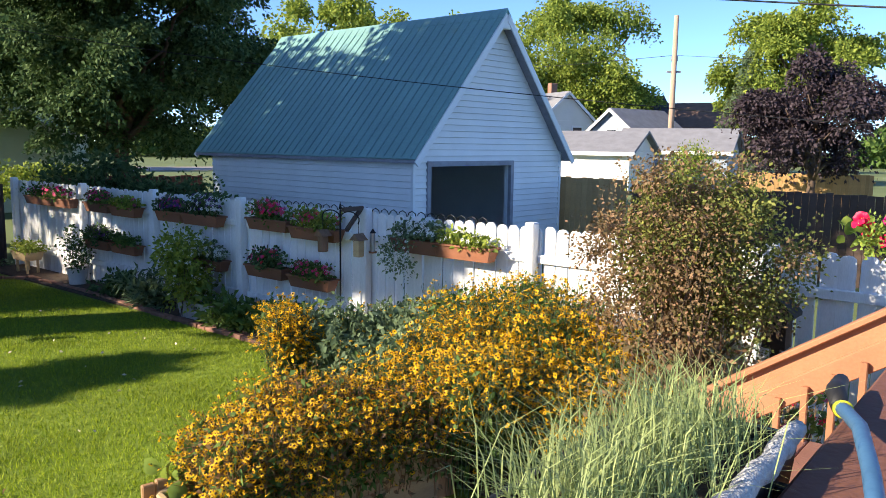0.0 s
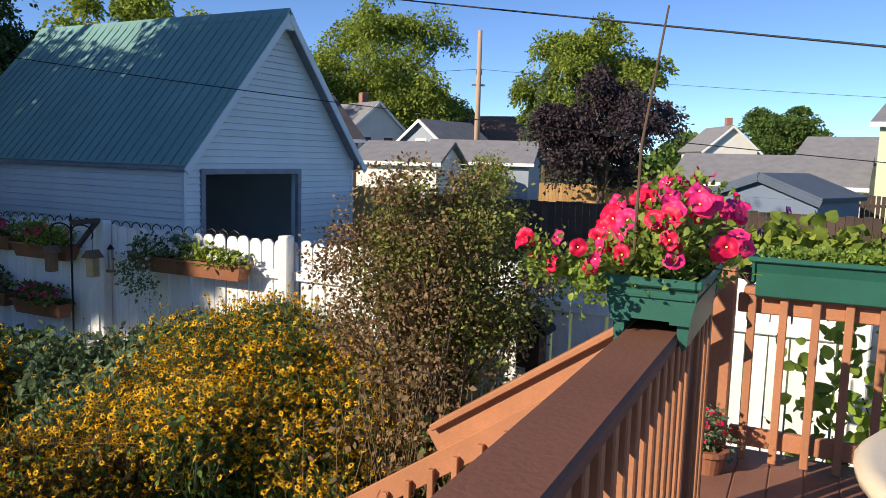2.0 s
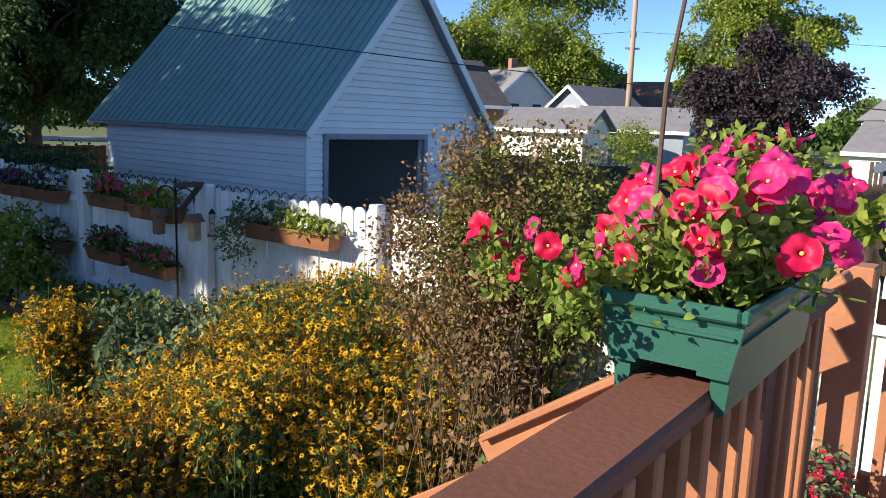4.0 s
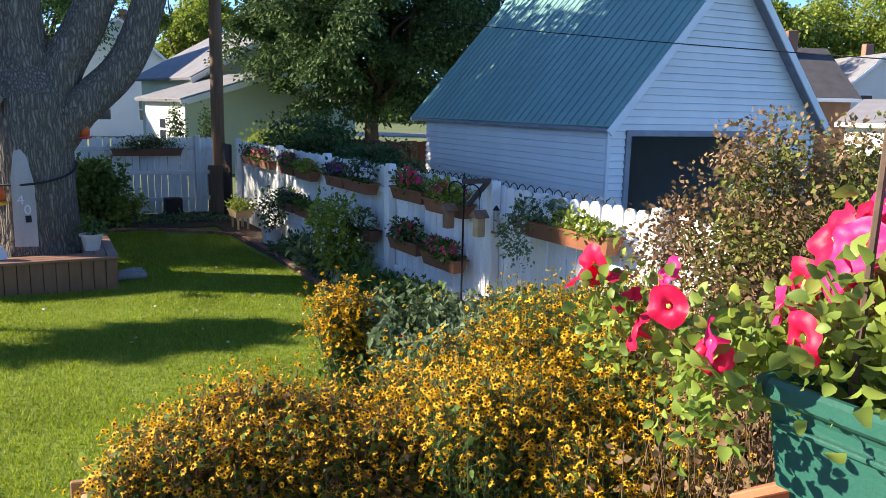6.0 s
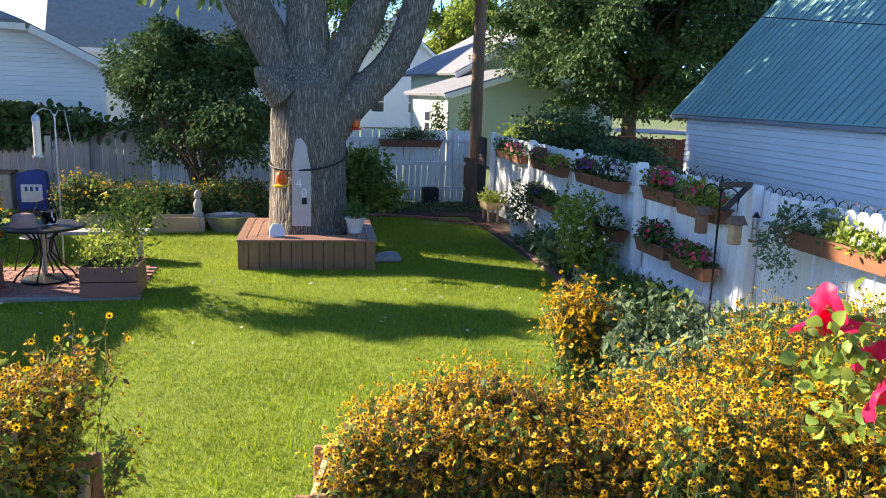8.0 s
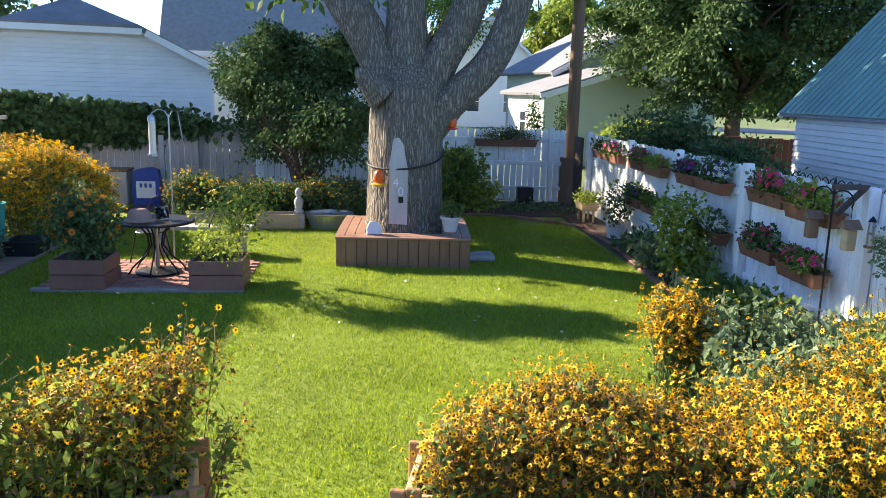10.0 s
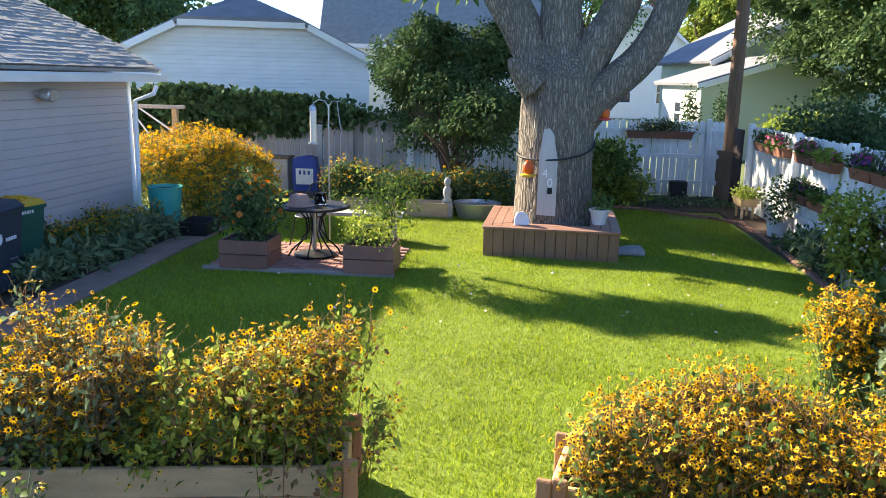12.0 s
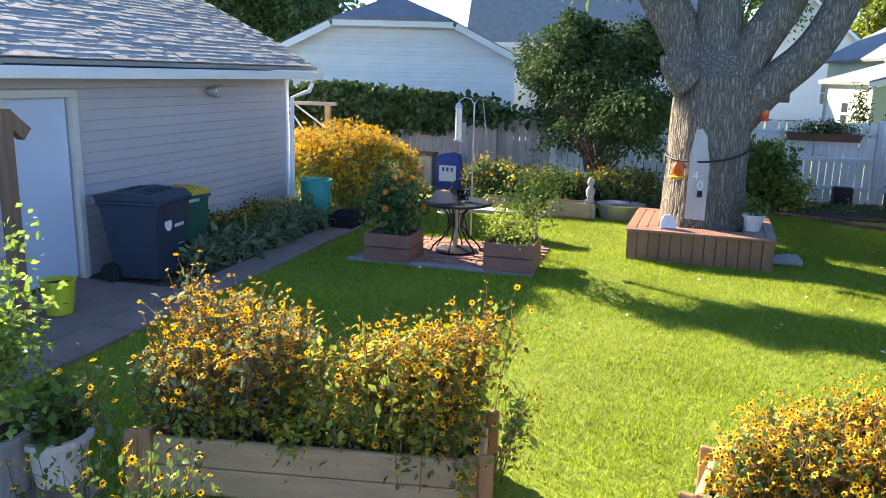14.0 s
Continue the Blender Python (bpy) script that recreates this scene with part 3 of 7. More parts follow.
part("floor", Geo().box((GW / 2, GL / 2, 0.02), (GW - 0.26, GL - 0.2, 0.04)), M_CONC, gar)
step = 0.118
me_side = Geo().box((0, 0, 0), (0.022, GL, step + 0.016), pose(0, 0, 0, 0, 15, 0), ch=0.003).mesh("siding_board", M_SIDING)
for i in range(int(GE / step)):
    piece("siding_board", me_side, gar, pose(-0.011, GL / 2, (i + 0.5) * step))
for i in range(int(GR / step) - 1):
    z = (i + 0.5) * step
    h = garage_half(z + step / 2)
    spans = [(GW / 2 - h, GW / 2 + h)] if z > DT + 0.1 else [(0.0, D0 - 0.09), (D1 + 0.09, GW)]
    for a, b in spans:
        part("siding_board", Geo().box(((a + b) / 2, -0.011, z), (b - a, 0.022, step + 0.016), pose(0, 0, 0, -15, 0, 0), ch=0.003), M_SIDING, gar)
part("corner_board", Geo().box((-0.015, -0.015, GE / 2), (0.06, 0.06, GE), ch=0.004), M_TRIM, gar)
part("corner_board", Geo().box((GW + 0.012, -0.015, GE / 2), (0.07, 0.06, GE), ch=0.004), M_TRIM, gar)
g = Geo()
g.box((D0 - 0.04, -0.02, DT / 2), (0.1, 0.08, DT)).box((D1 + 0.04, -0.02, DT / 2), (0.1, 0.08, DT)).box(((D0 + D1) / 2, -0.02, DT + 0.05), (D1 - D0 + 0.18, 0.08, 0.1))
part("door_frame", g, M_FRAME, gar, "weathered grey door frame round the open doorway")
part("shelf", Geo().box((1.6, 4.0, 1.0), (1.6, 0.5, 0.9), ch=0.02), M_DARKIN, gar, "dark workbench inside")
OV, OE = 0.34, 0.3
slope = math.hypot(GW / 2, GR - GE)
sa = math.atan2(GR - GE, GW / 2)
rl = slope + OE
for sgn in (1, -1):
    cx = GW / 2 - sgn * (math.cos(sa) * rl / 2)
    cz = GR + 0.07 - math.sin(sa) * rl / 2
    rot = pose(0, 0, 0, 0, -math.degrees(sa) * sgn, 0)
    roof = part("roof", Geo().box((cx, GL / 2 + 0.1, cz), (rl, GL + OV * 2, 0.05), rot, ch=0.006), M_METAL, gar, "green ribbed metal roof")
    me_rib = Geo().box((0, 0, 0), (rl - 0.04, 0.022, 0.022), ch=0.005).mesh("rib", M_METAL)
    for k in range(int((GL + OV * 2) / 0.23)):
        y = -OV + 0.12 + k * 0.23 + 0.1
        q = pose(cx, y, cz, 0, -math.degrees(sa) * sgn, 0) @ pose(0, 0, 0.034)
        piece("rib", me_rib, roof, q)
    for y in (-OV + 0.09, GL + OV + 0.11):
        part("barge_board", Geo().box((cx, y - 0.012, cz - 0.085), (rl, 0.03, 0.13), rot, ch=0.004), M_TRIM, gar)
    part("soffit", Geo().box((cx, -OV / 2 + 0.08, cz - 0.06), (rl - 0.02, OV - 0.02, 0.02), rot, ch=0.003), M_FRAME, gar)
    ex = GW / 2 - sgn * (GW / 2 + OE * math.cos(sa) - 0.02)
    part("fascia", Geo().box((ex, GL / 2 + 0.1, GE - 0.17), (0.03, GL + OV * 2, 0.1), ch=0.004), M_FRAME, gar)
part("ridge_cap", Geo().prism([(GW / 2 - 0.16, GR - 0.06), (GW / 2, GR + 0.135), (GW / 2 + 0.16, GR - 0.06), (GW / 2 + 0.15, GR - 0.09), (GW / 2, GR + 0.1), (GW / 2 - 0.15, GR - 0.09)], -OV + 0.08, GL + OV + 0.12), M_METAL, gar)
part("ridge_beam_end", Geo().box((GW / 2, -OV + 0.14, GR - 0.17), (0.24, 0.12, 0.2), ch=0.01), M_TRIM, gar)

# ---- taupe shed beside the walk ----
shed = thing("shed", pose(-8.73, 1.01, 0, 0, 0, 139), "taupe vinyl-sided garage with a grey shingle roof", "garage")
SX0, SX1, SD, SE = -4.2, 5.0, 6.4, 2.5
dl, dr, dt = -0.93, 0.0, 2.2
g = Geo()
g.prism([(SX0, 0), (dl, 0), (dl, dt), (dr, dt), (dr, 0), (SX1, 0), (SX1, SE), (SX0, SE)], 0.0, 0.14)
part("wall", g, M_TAUPE, shed)
SR = SE + 0.24 + (SD / 2) * 0.5
for x in (SX0 + 0.07, SX1 - 0.07):
    m = pose(x, 0, 0, 0, 0, 90)
    part("wall", Geo().prism([(0.14, 0), (SD, 0), (SD, SE), (SD / 2, SR - 0.06), (0.14, SE)], -0.07, 0.07, m), M_TAUPE, shed)
part("wall", Geo().box(((SX0 + SX1) / 2, SD + 0.07, SE / 2), (SX1 - SX0, 0.14, SE)), M_TAUPE, shed)
sp = 0.128
for i in range(int(SE / sp)):
    z = (i + 0.5) * sp
    for a, b in ([(SX0, dl - 0.09), (dr + 0.09, SX1 - 0.05)] if z < dt + 0.12 else [(SX0, SX1 - 0.05)]):
        part("siding_board", Geo().box(((a + b) / 2, -0.012, z), (b - a, 0.018, sp + 0.012), pose(0, 0, 0, -10, 0, 0), ch=0.003), M_TAUPE, shed)
part("corner_board", Geo().box((SX1 - 0.01, -0.02, SE / 2), (0.09, 0.06, SE), ch=0.005), M_TRIM, shed)
g = Geo()
g.box((dl - 0.045, -0.025, dt / 2), (0.09, 0.1, dt)).box((dr + 0.045, -0.025, dt / 2), (0.09, 0.1, dt)).box(((dl + dr) / 2, -0.025, dt + 0.045), (dr - dl + 0.18, 0.1, 0.09))
part("door_frame", g, mat("cream_casing", (0.6, 0.56, 0.48), 0.15, 5, 50, 0.6, 0.1), shed, "cream painted door casing")
door = part("door", Geo().box(((dl + dr) / 2, 0.05, dt / 2 + 0.02), (dr - dl - 0.01, 0.045, dt - 0.05), ch=0.006), M_DOORGREY, shed, "plain pale grey-blue closed door")
part("handle", Geo().tube([(dl + 0.1, 0.03, 1.12), (dl + 0.1, -0.03, 1.12)], [0.02, 0.028], 10), M_GALV, door)
rs = math.atan(0.5)
srl = (SD / 2 + 0.4) / math.cos(rs)
for sgn in (1, -1):
    y = SD / 2 - sgn * (SD / 2 + 0.4) / 2
    zc = SR - (SD / 2 + 0.4) / 2 * 0.5 + 0.05
    roof = part("roof", Geo().box(((SX0 + SX1) / 2 + 0.05, y, zc), (SX1 - SX0 + 0.8, srl, 0.06), pose(0, 0, 0, math.degrees(rs) * sgn, 0, 0), ch=0.01), M_SHINGLE, shed, "weathered grey asphalt shingle roof")
    if sgn > 0:
        g_sh = Geo().box((0, 0, 0), (0.298, 0.2, 0.011), pose(0, 0, 0, -2.6, 0, 0), ch=0.004)
        me_sh = g_sh.mesh("shingle", M_SHINGLE)
        rest = Geo()
        rng = random.Random(5)
        eave = pose(0, -0.4, SE + 0.125, math.degrees(rs), 0, 0)
        for r in range(29):
            for c in range(31):
                x = SX0 + 0.1 + c * 0.305 + (r * 0.47 % 1) * 0.3
                if x > SX1 + 0.3:
                    continue
                q = eave @ pose(x, 0.06 + r * 0.125, 0.033 + rng.uniform(-0.003, 0.004), 0, 0, rng.uniform(-0.5, 0.5))
                if r < 12 and x > -3.0:
                    piece("shingle", me_sh, roof, q)
                else:
                    rest.add([q @ Vector(p) for p in g_sh.v], g_sh.f)
        part("upper_shingle", rest, M_SHINGLE, roof, kind="stuff")
part("gutter", Geo().prism([(-0.5, SE - 0.08), (-0.37, SE - 0.08), (-0.37, SE + 0.05), (-0.39, SE + 0.05), (-0.39, SE - 0.06), (-0.48, SE - 0.06), (-0.5, SE + 0.03), (-0.53, SE + 0.03)], -(SX1 + 0.45), -SX0, pose(0, 0, 0, 0, 0, 90)), M_TRIM, shed, "white eaves gutter", kind="")
part("soffit", Geo().box(((SX0 + SX1) / 2, -0.2, SE - 0.05), (SX1 - SX0 + 0.6, 0.38, 0.02)), M_TRIM, shed)
g = Geo()
g.tube([(SX1 + 0.2, -0.42, SE - 0.16), (SX1 + 0.1, -0.42, SE - 0.28), (SX1 + 0.02, -0.12, SE - 0.4), (SX1 + 0.02, -0.09, 0.35), (SX1 + 0.02, -0.25, 0.22)], 0.04, 8)
part("downspout", g, M_TRIM, shed, "white downspout")
lamp = thing("wall_light", pose(-8.73, 1.01, 0, 0, 0, 139) @ pose(2.67, -0.04, 2.24), "twin white outdoor flood light under the eave", "light")
part("mount", Geo().lathe([(0.05, 0), (0.05, 0.02), (0.02, 0.03)], 12), M_TRIM, lamp)
for k in (-0.11, 0.11):
    part("flood_head", Geo().lathe([(0.03, 0), (0.07, 0.06), (0.095, 0.14), (0.08, 0.17)], 16).tube([(0, 0, 0), (-k, 0, -0.02)], 0.012, 6), M_GALV, lamp).matrix_basis = pose(k, -0.06, 0.02, 100, 0, -k * 250)

# ---- deck, rails and steps ----
K = Vector((2.3, 3.2, 0))


def deck_pose(u, v, z=0.0, turn=0.0):
    p = K + U * u + V * v
    return pose(p.x, p.y, z, 0, 0, YAW + turn)


DZ, RZ = 1.18, 2.14
deck = thing("deck", deck_pose(0, 0, 0), "raised reddish-brown timber deck", "deck", kind="structure")
for i in range(24):
    part("deck_board", Geo().box((-0.02 + 0.145 * (i + 0.5), -2.2, DZ - 0.02), (0.1449, 6.4, 0.04), ch=0.006), M_DECK, deck)
part("joist", Geo().box((0.03, -2.6, DZ - 0.14), (0.05, 5.6, 0.2)), M_CAP, deck)
part("joist", Geo().box((1.8, 0.97, DZ - 0.14), (3.5, 0.05, 0.2)), M_CAP, deck)
for u in (0.1, 1.8, 3.3):
    for v in (0.05, -2.6, -5.2):
        part("deck_post", Geo().box((u, v, DZ / 2 - 0.05), (0.1, 0.1, DZ - 0.1)), M_CAP, deck)
me_bal = Geo().box((0, 0, 0), (0.036, 0.036, 0.8), ch=0.004).mesh("baluster", M_REDWOOD)
rail1 = thing("deck_railing", deck_pose(0, 0, 0), "brown-painted deck railing with square balusters", "railing")
part("cap", Geo().box((0, -1.73, RZ - 0.02), (0.14, 3.56, 0.04), ch=0.008), M_CAP, rail1, "flat brown-painted handrail cap")
part("rail", Geo().box((0, -1.73, RZ - 0.085), (0.04, 3.5, 0.088), ch=0.005), M_CAP, rail1)
part("rail", Geo().box((0, -1.73, DZ + 0.11), (0.04, 3.5, 0.088), ch=0.005), M_REDWOOD, rail1)
for i in range(31):
    if abs(-0.1 - i * 0.108 + 0.5) > 0.07:
        piece("baluster", me_bal, rail1, pose(0.039, -0.1 - i * 0.108, RZ - 0.45))
for v in (0.0, -0.5, -3.42):
    part("post", Geo().box((0, v, (RZ + DZ) / 2 - 0.02), (0.09, 0.09, RZ - DZ - 0.05), ch=0.006), M_CAP, rail1)
R2 = RZ - 0.12
rail2 = thing("deck_railing", deck_pose(0, 0.86, 0), "redwood-stained deck railing carrying green planters", "railing")
part("cap", Geo().box((1.85, 0, R2 - 0.02), (3.5, 0.125, 0.04), ch=0.008), M_REDWOOD, rail2, "redwood-stained handrail cap")
part("rail", Geo().box((1.8, 0, R2 - 0.085), (3.45, 0.04, 0.088), ch=0.005), M_REDWOOD, rail2)
part("rail", Geo().box((1.8, 0, DZ + 0.11), (3.45, 0.04, 0.088), ch=0.005), M_REDWOOD, rail2)
part("corner_post", Geo().box((0, -0.04, (R2 + DZ) / 2 + 0.04), (0.13, 0.13, R2 - DZ + 0.08), ch=0.006), M_REDWOOD, rail2)
for i in range(25):
    piece("baluster", me_bal, rail2, pose(0.14 + i * 0.135, -0.039, R2 - 0.43))
part("post", Geo().box((3.5, 0, (R2 + DZ) / 2 - 0.02), (0.09, 0.09, R2 - DZ - 0.05), ch=0.006), M_REDWOOD, rail2)

# sloping stair rail and the landing beside the deck
steps = thing("stairs", deck_pose(0, 0, 0), "reddish timber steps going down beside the deck", "stairs", kind="structure")
for i, (u, z) in enumerate([(-0.5, 0.98), (-1.1, 0.8), (-1.38, 0.6), (-1.66, 0.4), (-1.94, 0.2)]):
    w = 0.86 if i == 0 else 0.28
    for k in range(6 if i == 0 else 2):
        part("tread_board", Geo().box((u - w / 2 + (k + 0.5) * 0.143, 0.08, z - 0.02), (0.137, 1.06, 0.04), ch=0.006), M_DECK, steps)
for v in (0.58, -0.42):
    part("stringer", Geo().prism([(-0.07, 0.94), (-1.0, 0.94), (-2.1, 0.18), (-2.1, 0.0), (-1.9, 0.0), (-0.9, 0.65), (-0.07, 0.65)], v - 0.03, v + 0.02), M_REDWOOD, steps)
srail = thing("stair_railing", deck_pose(0, 0.65, 0), "redwood-stained sloping stair railing", "railing")
sl = 0.68


def sz(u):
    return 2.06 + sl * u


ang = math.degrees(math.atan(sl))
part("cap", Geo().box((-0.7, 0, sz(-0.7) + 0.02), (1.4 / math.cos(radians(ang)), 0.13, 0.035), pose(0, 0, 0, 0, -ang, 0), ch=0.006), M_REDWOOD, srail)
part("upper_board", Geo().box((-0.7, 0.0, sz(-0.7) - 0.07), (1.4 / math.cos(radians(ang)), 0.04, 0.15), pose(0, 0, 0, 0, -ang, 0), ch=0.005), M_REDWOOD, srail)
part("lower_board", Geo().box((-1.02, -0.03, sz(-1.02) - 0.21), (2.05 / math.cos(radians(ang)), 0.04, 0.13), pose(0, 0, 0, 0, -ang, 0), ch=0.005), M_REDWOOD, srail)
for i in range(13):
    u = -0.12 - i * 0.14
    part("baluster", Geo().box((u, -0.07, sz(u) - 0.55), (0.036, 0.036, 0.68), ch=0.004), M_REDWOOD, srail)
part("bottom_rail", Geo().box((-1.02, -0.03, sz(-1.02) - 0.86), (2.05 / math.cos(radians(ang)), 0.04, 0.09), pose(0, 0, 0, 0, -ang, 0), ch=0.005), M_REDWOOD, srail)
part("newel_post", Geo().box((-1.95, 0.04, sz(-1.95) / 2 - 0.1), (0.09, 0.09, sz(-1.95) - 0.2), ch=0.006), M_REDWOOD, srail)

# ---- raised timber beds ----
def bed(m, w, L, h, label):
    """A long narrow bed of two boards a side; local x across it, y along it, origin at one corner."""
    t = thing("raised_bed", m, label, "raised bed")
    for z in (h * 0.27, h * 0.76):
        for x in (0.0, w):
            part("board", Geo().box((x, L / 2, z), (0.042, L, h * 0.475), ch=0.007), M_CEDAR, t)
        for y in (0.0, L):
            part("board", Geo().box((w / 2, y, z), (w - 0.046, 0.042, h * 0.475), ch=0.007), M_CEDAR, t)
    for x, dx in ((0.0, -1), (w, 1)):
        for y, dy in ((0.0, -1), (L, 1)):
            for k in (0, 1):
                part("corner_post", Geo().box((x + dx * 0.045, y + (k - 0.5) * 0.088, h / 2 + 0.02 + 0.015 * k), (0.045, 0.085, h + 0.05), ch=0.008), M_POSTWOOD, t)
    part("soil", Geo().box((w / 2, L / 2, h * 0.4), (w - 0.06, L - 0.06, h * 0.74), ch=0.02), M_DIRT, t)
    return t


M_POSTWOOD = mat("stained_post_lumber", (0.40, 0.22, 0.11), 0.3, 3, 40, 0.75, 0.3, stretch=(4, 4, 0.6), obj=0.12)
RB = uv(0.03, 0.06, 0, -12)
LB = uv(0.80, -3.27, 0, 9.2) @ pose(-0.5, 0, 0)
bed(RB, 0.52, 1.9, 0.38, "raised bed of pale lumber full of black-eyed Susans")
bed(LB, 0.52, 2.05, 0.38, "raised bed of pale lumber with stained corner posts")

# ---- big tree and its bench ----
bench = thing("tree_bench", pose(-7.65, 8.2, 0, 0, 0, 48.7), "square brown plank bench built round the big tree", "bench")
BW = 1.98
for i in range(13):
    w = BW / 13
    part("side_board", Geo().box(((i + 0.5) * w, 0.03, 0.21), (w - 0.008, 0.024, 0.42), ch=0.004), M_BENCHSIDE, bench)
    part("side_board", Geo().box(((i + 0.5) * w, BW - 0.03, 0.21), (w - 0.008, 0.024, 0.42), ch=0.004), M_BENCHSIDE, bench)
    if 0 < i < 12:
        part("side_board", Geo().box((BW - 0.03, (i + 0.5) * w, 0.21), (0.024, w - 0.008, 0.42), ch=0.004), M_BENCHSIDE, bench)
        part("side_board", Geo().box((0.03, (i + 0.5) * w, 0.21), (0.024, w - 0.008, 0.42), ch=0.004), M_BENCHSIDE, bench)
for k in range(3):
    o = 0.07 + k * 0.143
    part("top_board", Geo().box((BW / 2, o - 0.02, 0.438), (BW + 0.06 - 2 * max(0, o - 0.05), 0.137, 0.034), ch=0.006), M_BENCHTOP, bench)
    part("top_board", Geo().box((BW / 2, BW - o + 0.02, 0.438), (BW + 0.06 - 2 * max(0, o - 0.05), 0.137, 0.034), ch=0.006), M_BENCHTOP, bench)
    part("top_board", Geo().box((BW - o + 0.02, BW / 2, 0.439), (0.137, BW - 2 * o - 0.1, 0.034), ch=0.006), M_BENCHTOP, bench)
    part("top_board", Geo().box((o - 0.02, BW / 2, 0.439), (0.137, BW - 2 * o - 0.1, 0.034), ch=0.006), M_BENCHTOP, bench)

part("soil", Geo().box((BW / 2, BW / 2, 0.2), (BW - 0.12, BW - 0.12, 0.4), ch=0.01), M_MULCH, bench)

# trunk axes: local x to the right as seen from the deck
TREE = pose(-7.91, 9.75, 0.2, 0, 0, 48.7) @ Matrix.Diagonal((0.92, 0.92, 0.92, 1))
oak = thing("shade_tree", TREE, "huge old shade tree with furrowed grey bark and forked limbs", "tree")


def bark_limb(pts, radii, sides=28, seed=0, furrow=0.035):
    """A limb of rough, furrowed outline along pts."""
    n = len(pts)
    fine_p, fine_r = [], []
    per = 7
    vs = [Vector(p) for p in pts]
    for i in range(n - 1):
        p0, p1, p2, p3 = vs[max(i - 1, 0)], vs[i], vs[i + 1], vs[min(i + 2, n - 1)]
        for k in range(per + (i == n - 2)):
            t = k / per
            q = 0.5 * ((2 * p1) + (p2 - p0) * t + (2 * p0 - 5 * p1 + 4 * p2 - p3) * t * t + (3 * p1 - p0 - 3 * p2 + p3) * t ** 3)
            fine_p.append(q)
            fine_r.append(radii[i] * (1 - t) + radii[i + 1] * t)
    g = Geo().tube(fine_p, fine_r, sides)
    for j, p in enumerate(g.v):
        c = fine_p[min(j // sides, len(fine_p) - 1)]
        o = Vector(p) - c
        a = math.atan2(o.y, o.x)
        k = 0.8 * noise.noise(Vector((math.cos(a) * 3 + seed, math.sin(a) * 3, p[2] * 0.7))) - 0.9 * abs(noise.noise(Vector((math.cos(a) * 13, math.sin(a) * 13 + seed, p[2] * 1.3))))
        g.v[j] = tuple(c + o * (1 + furrow * 2.2 * k))
    return g


part("trunk", bark_limb([(0, 0, -0.22), (0, 0, 0.35), (0, 0, 1.2), (0.0, 0, 2.1), (0.05, 0, 2.6), (0.05, 0, 3.05)], [0.86, 0.68, 0.635, 0.64, 0.6, 0.3], 150, 1, 0.028), M_BARK, oak, smooth=True)
part("limb", bark_limb([(-0.25, 0, 2.4), (-0.55, 0.1, 3.2), (-0.95, 0.1, 3.9), (-1.5, 0.2, 4.8), (-2.3, 0.3, 6.5)], [0.32, 0.33, 0.34, 0.3, 0.2], 40, 2), M_BARK, oak, smooth=True)
part("limb", bark_limb([(0, 0.1, 2.6), (0.0, 0.1, 3.3), (-0.02, 0.1, 4.0), (0.1, 0.2, 5.5), (0.3, 0.3, 7.5)], [0.5, 0.38, 0.33, 0.28, 0.18], 40, 3), M_BARK, oak, smooth=True)
part("limb", bark_limb([(0.22, 0, 2.3), (0.5, 0, 3.0), (0.85, 0, 3.6), (1.1, 0, 4.2), (1.6, -0.2, 5.6), (2.0, -0.3, 7.0)], [0.42, 0.33, 0.3, 0.28, 0.22, 0.14], 40, 4), M_BARK, oak, smooth=True)
part("limb", bark_limb([(0.3, -0.1, 1.9), (0.72, -0.15, 2.4), (1.3, -0.15, 2.95), (1.62, -0.15, 3.5), (1.85, -0.2, 4.2), (2.3, -0.4, 5.6)], [0.36, 0.3, 0.27, 0.26, 0.24, 0.15], 40, 5), M_BARK, oak, smooth=True)
part("knot", bark_limb([(-0.4, -0.35, 2.5), (-0.62, -0.45, 2.72), (-0.72, -0.5, 2.86), (-0.73, -0.5, 2.9)], [0.3, 0.2, 0.14, 0.08], 30, 8), M_BARK, oak, "sawn-off knot with ragged bark", smooth=True)

# ---- utility poles and cables ----
solo("guard_board", Geo().box((0, 0, 0.82), (0.6, 0.05, 1.64), ch=0.012), M_DARKFENCE, pose(-9.3, 16.12, 0, 0, 0, -38), "dark weathered board closing the fence corner", "board")
pole = thing("utility_pole", pose(-10.25, 17.05, 0), "weathered brown wooden utility pole behind the fence", "utility pole")
part("shaft", Geo().tube([(0, 0, -0.1), (0.02, 0, 4), (0.05, 0.05, 9)], [0.16, 0.145, 0.12], 16), M_POLE, pole, smooth=True)
solo("guard_board", Geo().box((0, 0, 0.55), (0.42, 0.06, 1.1), ch=0.01), M_POLE, pose(-9.95, 16.6, 0, 0, 0, 20), "dark stained board standing at the fence corner", "board")
pole2 = thing("utility_pole", pose(14.2, 49.4, 0), "tall pale wooden utility pole with cross braces", "utility pole")
part("shaft", Geo().tube([(0, 0, -0.1), (0, 0, 10.6)], [0.2, 0.14], 12), M_POLEP, pole2, smooth=True)
part("bracket", Geo().box((0, 0, 7.2), (0.9, 0.1, 0.12)), M_FRAME, pole2)
part("insulator_box", Geo().box((0, 0, 8.0), (0.4, 0.1, 0.3)), M_FRAME, pole2)


def cable(p, q, sag, r, label, category="cable"):
    p, q = Vector(p), Vector(q)
    pts = [p.lerp(q, i / 24) - Vector((0, 0, sag * 4 * (i / 24) * (1 - i / 24))) for i in range(25)]
    return solo("overhead_cable", Geo().tube(pts, r, 6), M_RUBBER, None, label, category, smooth=True)

